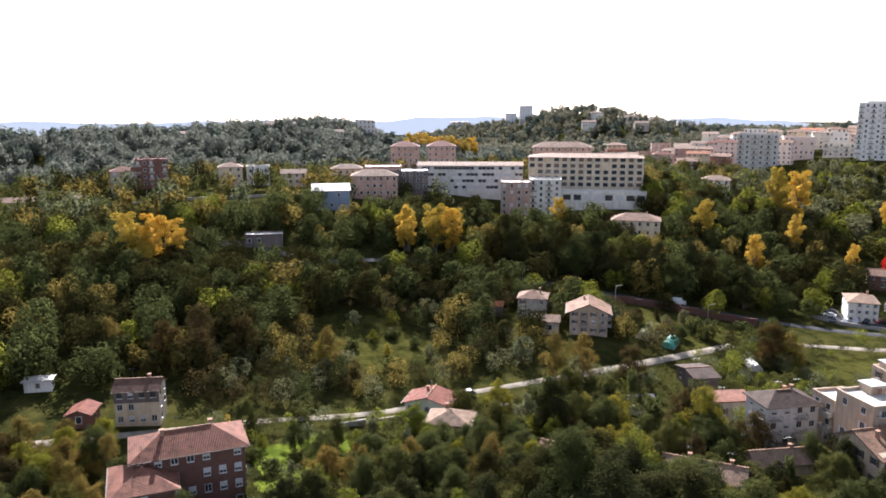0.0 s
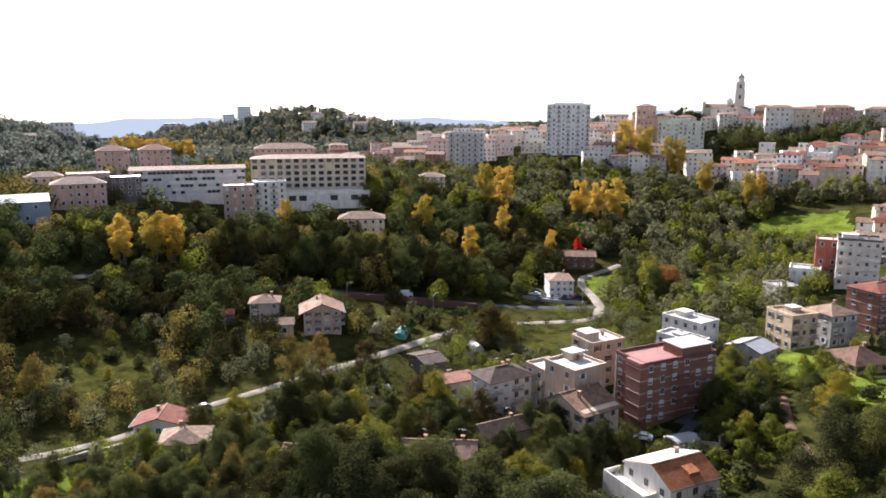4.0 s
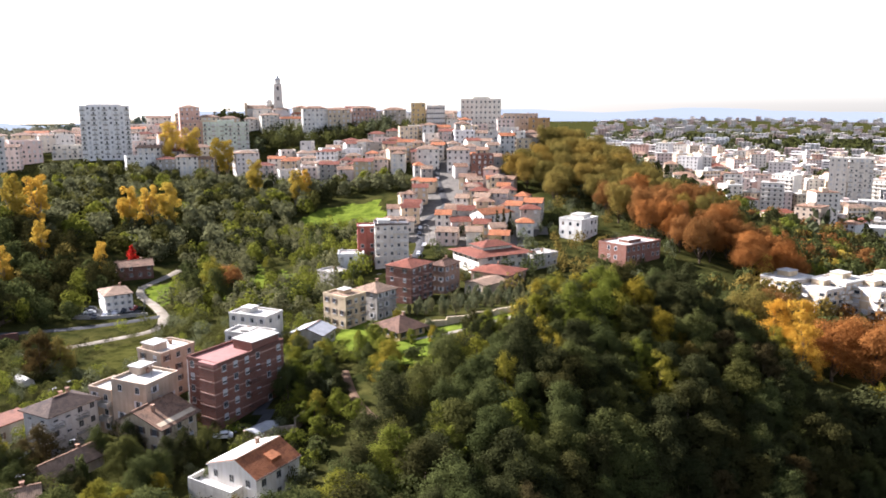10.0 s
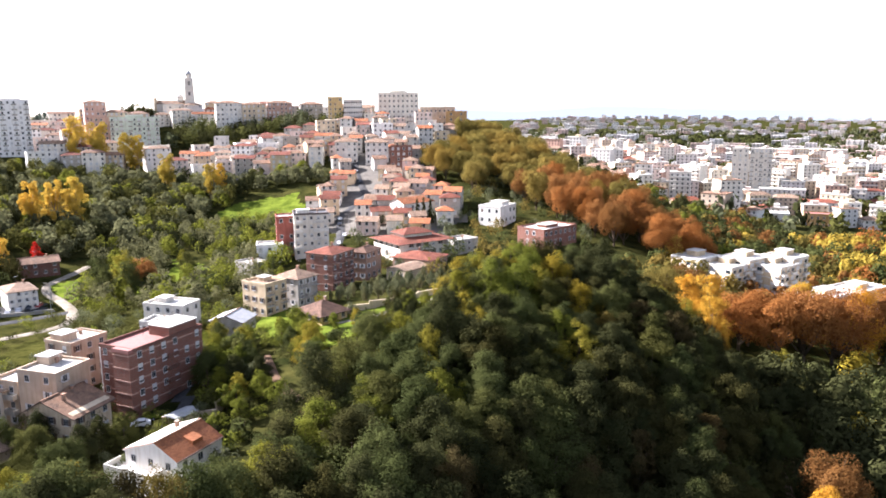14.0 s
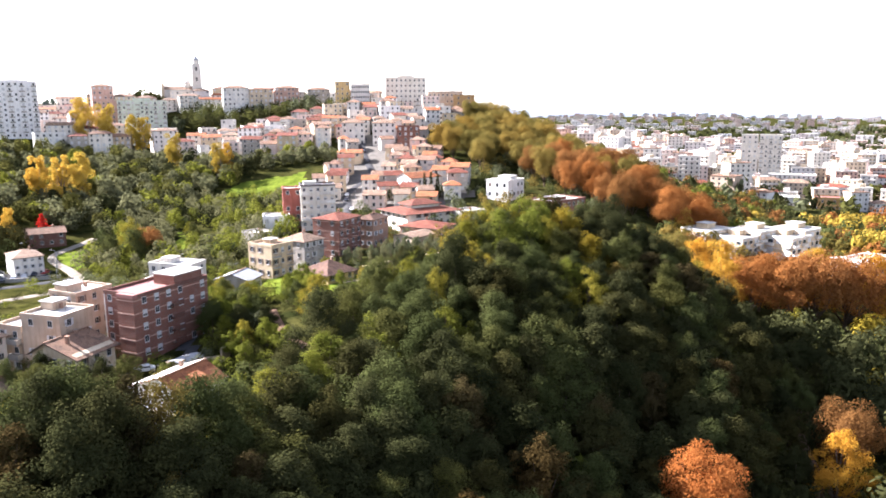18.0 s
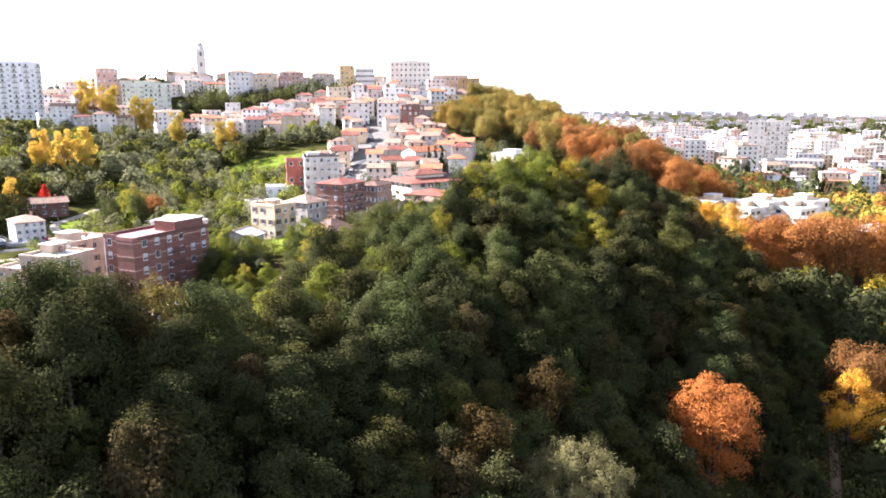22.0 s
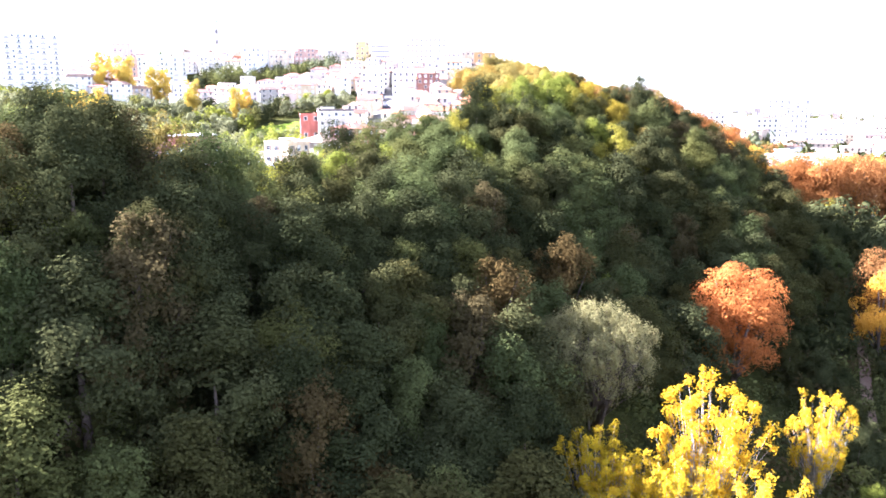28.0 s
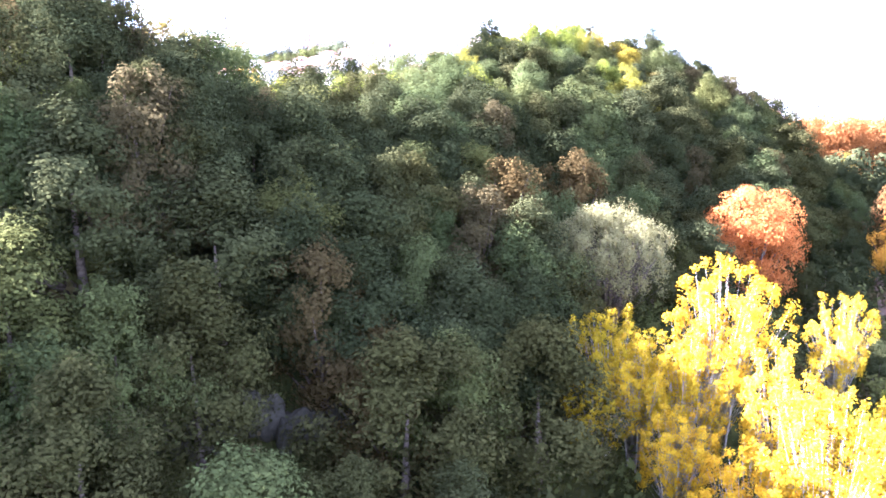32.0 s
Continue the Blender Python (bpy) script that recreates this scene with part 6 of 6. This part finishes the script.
woodland("woodland", "autumn trees round the cream apartment blocks", [(60, 230), (100, 235), (150, 250), (200, 300), (230, 420), (150, 430), (112, 330), (80, 290), (50, 270)], 9.0, ("green", "rust", "bronze", "gold", "mustard", "green"), 28, 500, 0.6, (0.7, 1.1), 1.0, "round", 17)
woodland("woodland", "green trees between the villas", [(-50, 262), (20, 250), (60, 300), (70, 350), (40, 430), (10, 380), (-40, 330)], 10.0, ("green", "deep", "olive", "mustard"), 29, 240, 0.6, (0.4, 0.8))
# olive and green lighten the leaf colour here for haze
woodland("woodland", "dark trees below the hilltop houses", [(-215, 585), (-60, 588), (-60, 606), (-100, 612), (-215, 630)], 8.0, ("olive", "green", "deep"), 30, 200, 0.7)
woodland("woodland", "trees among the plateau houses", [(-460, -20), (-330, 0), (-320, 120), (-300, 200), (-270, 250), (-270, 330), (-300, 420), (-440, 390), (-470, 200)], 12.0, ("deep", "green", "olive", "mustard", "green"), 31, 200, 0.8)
# haze over the ridge and the far hill is put into the leaf colour
woodland("woodland", "rounded trees over the ridge behind the plateau", [(-470, -60), (-690, -60), (-690, 130), (-640, 280), (-560, 330), (-470, 340), (-470, 200)], 9.5, ("haze_green", "haze_green", "haze_dark_green", "haze_green"), 32, 260, 0.85, (0.75, 1.35), 1.0, "round", 15)
woodland("woodland", "wooded hill on the horizon with leaves paled for haze", [(-470, 345), (-600, 340), (-1000, 380), (-1000, 800), (-640, 900), (-420, 760), (-340, 680), (-480, 560)], 14.0, ("haze_green", "haze_dark_green", "haze_green"), 39, 120, 1.25, (0.8, 1.3), 2.0, "round", 12)
woodland("woodland", "trees scattered through the city on the plain", [(150, 420), (700, 500), (1500, 2600), (300, 2600), (60, 1300), (90, 640)], 31.0, ("deep", "green", "olive", "olive"), 33, 60, 1.8, (0.9, 1.5), 1.0, "round", 8)
woodland("woodland", "dark wooded hill far out on the plain", [(480, 1700), (900, 1700), (1000, 2100), (560, 2100)], 24.0, ("deep", "green"), 34, 40, 3.0, (1.2, 1.8), 1.0, "round", 8)
woodland("woodland", "golden trees along an avenue on the plain", [(185, 330), (240, 345), (260, 420), (200, 410)], 9.0, ("gold", "gold", "rust", "green"), 35, 400, 0.6, (1.0, 1.5), 1.0, "round", 17)
woodland("woodland", "trees on the hidden slopes behind", [(-600, -900), (600, -900), (700, 300), (260, 300), (160, 100), (120, -40), (-100, -40), (-260, -20), (-600, -150)], 40.0, ("deep", "green"), 36, 40, 2.6, (1.2, 1.8), 1.0, "round", 8)

# ---- the city on the plain ----
B("tower_block", 250, 640, 13, 15, -22, 42, "pale_cream", "flat", "cream eleven storey tower with narrow windows", "roof_pale", 11, 0, True, (), cols=(3, 3), z=19, category="apartments")
B("tower_block", 265, 634, 17, 15, -22, 42, "pale_cream", "flat", "cream tower block with stacked balconies", "roof_pale", 11, 0, True, (0,), True, cols=(5, 3), z=19, category="apartments")
B("apartment_building", 262, 584, 33, 14, -24, 17, "white", "flat", "white curved apartment building with dark bands", "roof_pale", 5, 0, False, (0,), True, z=16, category="apartments")
B("warehouse", 225, 520, 26, 16, -20, 8, "white", "flat", "low white hall with a pale roof", "roof_pale", 1, 0, z=16, category="warehouse", chimneys=0)
B("warehouse", 252, 505, 18, 12, -24, 9, "ochre", "flat", "low orange brick hall beyond the trees", "roof_red", 2, 0, z=16, category="warehouse", chimneys=0)
B("apartment_building", 318, 500, 26, 14, -32, 16, "grey", "flat", "grey apartment block with banded balconies", "roof_dark", 6, 0, True, (0,), True, z=14, category="apartments")
CITY = ("pale_grey", "pale_cream", "cream", "pale_pink", "pale_grey", "sand", "pink", "cream")


def city_blocks(poly, rows, seed):
    """Quarters of the city on the plain, joined: walls, roofs, balcony bands and windows."""
    rng = random.Random(seed)
    kinds = [M[k] for k in CITY]
    tops = [M["tile_red"], M["tile_brown"], M["roof_pale"], M["concrete"], M["tile_grey"]]
    walls, roofs, trays, panes = Solid(), Solid(), Solid(), Solid()
    xs, ys = [p[0] for p in poly], [p[1] for p in poly]
    y = min(ys)
    while y < max(ys):
        x = min(xs) + rng.random() * 9
        while x < max(xs):
            w, d, h = rng.uniform(4.5, 9.5), rng.uniform(4.5, 7), 3.1 * rng.choice((2, 2, 3, 3, 3, 4, 4, 5, 6, 8))
            px, py = x + rng.uniform(-3, 3), y + rng.uniform(-4, 4)
            if inside(poly, px, py) and rng.random() < 0.72 and free(px, py, 0.8 * w):
                g, a = ground(px, py), -math.atan2(px, py) + rng.choice((-0.35, 0.0, 0.3, 0.5)) + rng.uniform(-0.1, 0.1)
                c, q = math.cos(a), math.sin(a)
                at = lambda u, v, z: (px + u * c - v * q, py + u * q + v * c, g + z)

                def block(solid, x0, y0, z0, x1, y1, z1, mat=0):
                    v = [at(u, t, z) for z in (z0, z1) for u, t in ((x0, y0), (x1, y0), (x1, y1), (x0, y1))]
                    solid.add(v, [(3, 2, 1, 0), (4, 5, 6, 7), (0, 1, 5, 4), (1, 2, 6, 5), (2, 3, 7, 6), (3, 0, 4, 7)], mat)

                block(walls, -w, -d, -3, w, d, h, rng.randrange(len(kinds)))
                if h < 14 and rng.random() < 0.72:
                    k = rng.choice((0, 1, 1, 4, 4))
                    v = [at(-w - 0.5, -d - 0.5, h), at(w + 0.5, -d - 0.5, h), at(w + 0.5, d + 0.5, h), at(-w - 0.5, d + 0.5, h), at(-w + d * 0.7, 0, h + 2.1), at(w - d * 0.7, 0, h + 2.1)]
                    roofs.add(v, [(0, 1, 5, 4), (1, 2, 5), (2, 3, 4, 5), (3, 0, 4)], k)
                else:
                    block(roofs, -w - 0.3, -d - 0.3, h, w + 0.3, d + 0.3, h + 0.4, rng.choice((2, 3, 3, 1)))
                    block(walls, -2, -2, h + 0.4, 2.2, 2, h + 2.6, rng.randrange(len(kinds)))
                banded = rng.random() < 0.4 and h > 8
                for f in range(int(h / 3.05)):
                    if banded and f:
                        block(trays, -w * 0.85, -d - 1.2, 3.05 * f - 0.1, w * 0.85, -d, 3.05 * f + 0.9)
                    for face in range(2):
                        half, off = (w, d) if face == 0 else (d, w)
                        n = max(2, int(half * 2 / 3.2))
                        for i in range(n):
                            u = -half + 2 * half * (i + 0.5) / n
                            r = [(u - 0.6, 1.0), (u + 0.6, 1.0), (u + 0.6, 2.4), (u - 0.6, 2.4)]
                            panes.add([at(t, -off - 0.06, 3.05 * f + z) if face == 0 else at(-off - 0.06, -t, 3.05 * f + z) for t, z in r], [(0, 1, 2, 3)])
            x += 2 * w + rng.uniform(2, 8)
        y += rows
    o = tagged(new("city_quarter", walls.mesh("city_quarter", kinds)), "pale city blocks crowded over the plain below the hill", "buildings", kind="stuff")
    part("roofing", roofs.mesh("roofing", tops), o, kind="stuff")
    part("loggia", trays.mesh("loggia", M["white"]), o, kind="stuff")
    part("glazing", panes.mesh("glazing", M["glass"]), o, kind="stuff")


city_blocks([(120, 560), (180, 470), (420, 540), (640, 900), (520, 1100), (130, 1100)], 18, 41)


def far_city():
    """The rest of the city, too far off to tell its houses apart."""
    rng = random.Random(5)
    m, n, l, b = material("city_walls", 0.9)
    isle = n.new("ShaderNodeNewGeometry").outputs["Random Per Island"]
    l.new(ramp(n, l, isle, [(0, (0.5, 0.48, 0.45)), (0.3, (0.5, 0.42, 0.34)), (0.55, (0.6, 0.58, 0.55)), (0.8, (0.42, 0.28, 0.22)), (1, (0.46, 0.43, 0.41))]), b.inputs["Base Color"])
    walls, bands = Solid(), Solid()
    for i in range(1500):
        a = radians(rng.uniform(5, 36)) if i < 1250 else radians(rng.uniform(-62, -34))
        r = 950 + 3200 * rng.random() ** 1.5 if i < 1250 else rng.uniform(1000, 1600)
        x, y = r * math.sin(a), r * math.cos(a)
        if i >= 1250 and rng.random() < 0.7:
            continue
        w, d, h = rng.uniform(7, 16), rng.uniform(6, 9), rng.choice((4, 6, 6, 9, 9, 12, 15, 21))
        g, c, s = ground(x, y), math.cos(-a), math.sin(-a)
        at = lambda u, v, z: (x + u * c - v * s, y + u * s + v * c, g + z)
        v = [at(u, q, z) for z in (-3, h) for u, q in ((-w, -d), (w, -d), (w, d), (-w, d))]
        walls.add(v, [(4, 5, 6, 7), (0, 1, 5, 4), (1, 2, 6, 5), (2, 3, 7, 6), (3, 0, 4, 7)])
        for k in range(int(h / 3)):
            for j in range(3):
                u0 = -w + 2 * w * (j + 0.2) / 3
                bands.add([at(u0, -d - 0.1, 3 * k + 1), at(u0 + 1.1 * w / 3, -d - 0.1, 3 * k + 1), at(u0 + 1.1 * w / 3, -d - 0.1, 3 * k + 2.3), at(u0, -d - 0.1, 3 * k + 2.3)], [(0, 1, 2, 3)])
    o = tagged(new("distant_city", walls.mesh("distant_city", m)), "pale blocks of the city spread over the far plain", "buildings", kind="stuff")
    part("glazing", bands.mesh("glazing", M["glass"]), o, kind="stuff")


far_city()


# ---- vehicles ----
def car_model(paint):
    s = Solid()
    prof = [(-2.0, 0.35), (-2.05, 0.8), (-1.1, 0.92), (-0.55, 1.42), (0.85, 1.45), (1.55, 0.98), (2.0, 0.85), (2.02, 0.35)]
    k = len(prof)
    v = [(x, y * (0.86 if z > 1.2 else 1.0), z) for y in (-0.85, 0.85) for x, z in prof]
    s.add(v, [tuple(range(k)), tuple(reversed(range(k, 2 * k)))] + [(i, k + i, k + (i + 1) % k, (i + 1) % k) for i in range(k)])
    g = Solid().box(-0.75, -0.83, 0.98, 1.15, 0.83, 1.34)
    w = Solid().tube([(0, -0.1, 0), (0, 0.1, 0)], [0.33, 0.33], 12)
    h = Solid().tube([(0, -0.11, 0), (0, 0.11, 0)], [0.18, 0.18], 8)
    return s.mesh("body", M[paint]), g.mesh("side_glass", M["glass"]), w.mesh("wheel", M["rubber"]), h.mesh("hub", M["metal"])


CARS = {p: car_model(p) for p in ("car_white", "car_dark", "car_red", "grass")}
COLOUR = {"car_white": "white", "car_dark": "dark blue", "car_red": "red", "grass": "lime green"}


def car(paint, x, y, turn, where):
    body, glass, wheel, hub = CARS[paint]
    z = max(ground(x + a, y + b) for a in (-1.5, 0, 1.5) for b in (-1.5, 0, 1.5)) + 0.2
    t = thing("car", pose(x, y, z, 0, 0, turn), f"{COLOUR[paint]} small hatchback parked {where}", "car", "parked cars")
    part("body", body, t)
    part("side_glass", glass, t)
    for a in (-1.3, 1.3):
        for b in (-0.8, 0.8):
            o = part("wheel", wheel, t, at=pose(a, b, 0.33))
            part("hub", hub, o)


for paint, x, y, a in (("car_dark", -151, 247, 100), ("car_white", -149, 250, 105), ("car_white", -147, 253, 108), ("car_dark", -145, 256, 100), ("car_red", -143, 259, 100), ("car_white", -156, 252, 20), ("car_dark", -158, 256, 20)):
    car(paint, x, y, a, "in the asphalt yard")
for paint, x, y, a in (("car_white", -45, 320, 95), ("car_dark", -48, 314, 95), ("car_white", -44, 332, 90), ("car_dark", -49, 352, 95), ("car_white", -50, 362, 95), ("car_red", -45, 300, 110), ("car_white", -41, 294, 120), ("car_dark", -47, 428, 100), ("car_white", -52, 452, 100)):
    car(paint, x, y, a, "along the village street")
for paint, x, y, a in (("grass", -60, 150, 20), ("car_white", -63, 147, 20), ("car_dark", -101, 137, 70), ("car_white", -30.5, 213.5, 30), ("car_dark", -153, 100, 80)):
    car(paint, x, y, a, "beside a house")
for i in range(12):
    car(("car_white", "car_dark", "car_white", "car_red")[i % 4], -272 + 2.4 * i * 0.66, 232 + 2.4 * i * 0.75, 139, "below the long white block")


# ---- sheets, tunnels and posts ----
def tunnel(x, y, length, width, turn, mat, label):
    s = Solid()
    n = 7
    ring = [(width / 2 * math.cos(math.pi * i / n), 1.9 * math.sin(math.pi * i / n)) for i in range(n + 1)]
    v = [(u, a, b) for u in (-length / 2, length / 2) for a, b in ring]
    s.add(v, [(i, i + 1, n + 2 + i, n + 1 + i) for i in range(n)] + [tuple(range(n, -1, -1)), tuple(range(n + 1, 2 * n + 2))])
    t = thing("garden_tunnel", pose(x, y, ground(x, y), 0, 0, turn), label, "greenhouse")
    part("cover", s.mesh("cover", M[mat], False), t)
    part("sill", Solid().box(-length / 2, -width / 2 - 0.1, -0.8, length / 2, width / 2 + 0.1, 0.1).mesh("sill", M["concrete"]), t)


for x, y, n, w, a, m, label in ((-152, 169, 8, 4, 120, "teal", "green plastic garden tunnel beside the lane"), (-159, 165, 5, 3, 120, "roof_pale", "small white garden tunnel beside the lane"), (-127, 133, 6, 4, 60, "roof_pale", "white plastic garden tunnel among bushes"),
                                (-140, 101, 4, 3.5, 80, "roof_pale", "white plastic cover behind the red roofed house"), (-131, 179, 6, 3, 150, "roof_pale", "white plastic strip over a vegetable bed"), (-122, 128, 5, 3, 40, "roof_pale", "white plastic garden tunnel among bushes")):
    tunnel(x, y, n, w, a, m, label)


def carport(x, y, w, d, h, turn, mat, label):
    """A light roof on four posts."""
    t = thing("carport", pose(x, y, ground(x, y), 0, 0, turn), label, "carport")
    v = [(-w / 2, -d / 2, h), (w / 2, -d / 2, h), (w / 2, d / 2, h), (-w / 2, d / 2, h), (-w / 2, 0, h + 0.5), (w / 2, 0, h + 0.5)]
    s = Solid().add(v, [(0, 1, 5, 4), (2, 3, 4, 5), (1, 2, 5), (3, 0, 4)]).add([(a, b, c - 0.1) for a, b, c in v], [(4, 5, 1, 0), (5, 4, 3, 2)])
    part("canopy", s.mesh("canopy", M[mat]), t)
    for a in (-w / 2 + 0.15, w / 2 - 0.15):
        for b in (-d / 2 + 0.15, d / 2 - 0.15):
            part("post", Solid().box(a - 0.06, b - 0.06, -1.5, a + 0.06, b + 0.06, h).mesh("post", M["iron"]), t)


carport(-54.5, 147.5, 6.0, 4.0, 2.8, 60, "metal", "light sheet metal carport in the shaded yard")
carport(-55.5, 139.0, 5.0, 3.4, 2.6, 65, "roof_pale", "white canopy over tables behind the white house")
carport(-58.5, 136.5, 3.2, 3.0, 2.5, 65, "tile_rose", "small tiled shelter behind the white house")


def van(x, y, turn):
    z = ground(x, y) + 0.25
    t = thing("van", pose(x, y, z, 0, 0, turn), "white delivery van standing on the valley road", "van", "parked cars")
    prof = [(-2.6, 0.4), (-2.6, 2.3), (1.2, 2.35), (1.9, 1.45), (2.6, 1.2), (2.65, 0.4)]
    k = len(prof)
    v = [(px, py, pz) for py in (-0.95, 0.95) for px, pz in prof]
    part("body", Solid().add(v, [tuple(range(k)), tuple(reversed(range(k, 2 * k)))] + [(i, k + i, k + (i + 1) % k, (i + 1) % k) for i in range(k)]).mesh("body", M["car_white"]), t)
    part("windscreen", Solid().add([(1.27, -0.8, 2.27), (1.27, 0.8, 2.27), (1.93, 0.8, 1.47), (1.93, -0.8, 1.47)], [(0, 3, 2, 1)]).mesh("windscreen", M["glass"]), t)
    for a in (-1.7, 1.7):
        for b in (-0.9, 0.9):
            part("wheel", Solid().tube([(a, b - 0.1, 0.34), (a, b + 0.1, 0.34)], [0.34, 0.34], 12).mesh("wheel", M["rubber"]), t)


van(-181.5, 204.0, 42)


def lamp_post(x, y, turn):
    t = thing("street_lamp", pose(x, y, ground(x, y), 0, 0, turn), "grey street lamp on a tall bent pole", "street lamp", "street lamps")
    part("pole", Solid().tube([(0, 0, -0.5), (0, 0, 7.0), (0.3, 0, 7.8), (1.4, 0, 8.1)], [0.1, 0.08, 0.06, 0.05], 6).mesh("pole", M["metal"]), t)
    part("lamp_head", Solid().box(1.2, -0.15, 8.02, 2.0, 0.15, 8.2).mesh("lamp_head", M["concrete"]), t)


for x, y, a in ((-160, 194, 60), (-186, 179, 60), (-214, 161, 60), (-132, 246, 200), (-140, 262, 200), (-43, 316, 180), (-43, 340, 180), (-360, 60, 0), (-352, 100, 0)):
    lamp_post(x, y, a)


# ---- the bare rock at the foot of the bluff ----
def rock_face():
    rng = np.random.default_rng(3)
    t = thing("rock_outcrop", pose(-17.5, 54.5, ground(-17.5, 54.5) - 0.7, 0, 0, 30), "grey ivy hung limestone outcrop at the foot of the wooded bluff", "rock")
    for i in range(14):
        bm = bmesh.new()
        bmesh.ops.create_icosphere(bm, subdivisions=2, radius=1.0)
        for v in bm.verts:
            v.co *= 1 + 0.35 * noise.noise(v.co * 1.3 + Vector((i * 3.1, 0, 0)))
            v.co.x *= 1.6 + 0.6 * rng.random() * 0.2
            v.co.z *= 1.9
        me = bpy.data.meshes.new("boulder")
        bm.to_mesh(me)
        bm.free()
        me.materials.append(M["rock"])
        part("boulder", me, t, at=pose(-9 + 1.4 * i, rng.uniform(-0.6, 0.8), rng.uniform(0.0, 3.2), 0, 0, rng.uniform(0, 90)))


rock_face()

woodland("woodland", "mixed autumn trees on the slope below the avenue", [(88, 380), (120, 330), (190, 400), (200, 470), (140, 470), (100, 520), (84, 460)], 8.5, ("green", "rust", "deep", "bronze", "green", "lime"), 37, 400, 0.7, (0.7, 1.1), 1.0, "round", 17)


def wall_run(name, label, points, high, mat, thick=0.35):
    """A garden or retaining wall that follows the ground, in straight bays."""
    t = thing(name, pose(points[0][0], points[0][1], ground(*points[0])), label, "wall")
    o = Vector((*points[0], ground(*points[0])))
    for a, b in zip(points, points[1:]):
        k = max(1, int(math.dist(a, b) / 6))
        for i in range(k):
            p = Vector(a).lerp(Vector(b), i / k)
            q = Vector(a).lerp(Vector(b), (i + 1) / k)
            z = max(ground(p.x, p.y), ground(q.x, q.y))
            g = (q - p).length / 2 + 0.1
            m = Solid().box(-g, -thick / 2, -1.5, g, thick / 2, high).box(-g, -thick / 2 - 0.06, high, g, thick / 2 + 0.06, high + 0.1).mesh("bay", M[mat])
            c = (p + q) / 2
            part("bay", m, t, at=pose(c.x - o.x, c.y - o.y, z - o.z, 0, 0, math.degrees(math.atan2(q.y - p.y, q.x - p.x))))


wall_run("garden_wall", "pale plastered garden wall above the olive trees", [(-40, 210), (-22, 216), (-8, 222), (8, 233)], 1.6, "cream")
wall_run("retaining_wall", "grey concrete retaining wall beside the valley road", [(-176, 172), (-196, 160), (-214, 152)], 2.2, "concrete")
wall_run("retaining_wall", "reddish brown retaining wall along the shaded valley road", [(-194, 184), (-176, 199), (-157, 214)], 1.8, "brick_dark")
wall_run("retaining_wall", "dark concrete retaining wall under the plateau road", [(-374, 52), (-366, 78), (-357, 104), (-349, 128)], 1.2, "concrete")
wall_run("retaining_wall", "pale parapet along the road terrace among trees", [(-304, 42), (-298, 62), (-285, 81)], 0.9, "concrete")
wall_run("garden_wall", "low grey wall round the car park", [(-134, 252), (-146, 248), (-160, 244)], 1.0, "concrete")
wall_run("garden_wall", "low stone wall beside the dusty lane", [(-151, 64), (-149, 78), (-150, 96)], 0.9, "stone")
wall_run("garden_wall", "white garden wall below the house with the orange roof", [(-60, 120), (-52, 116), (-42, 120)], 1.4, "white")
wall_run("garden_wall", "pale wall along the village yard", [(-58, 146), (-48, 150), (-46, 160)], 1.5, "sand")

woodland("woodland", "dark trees crowded beside the cathedral", [(-262, 612), (-240, 612), (-244, 648), (-268, 648)], 7.0, ("deep", "green", "deep"), 38, 420, 0.75, (1.2, 1.7), 0.5, "dome", 33)
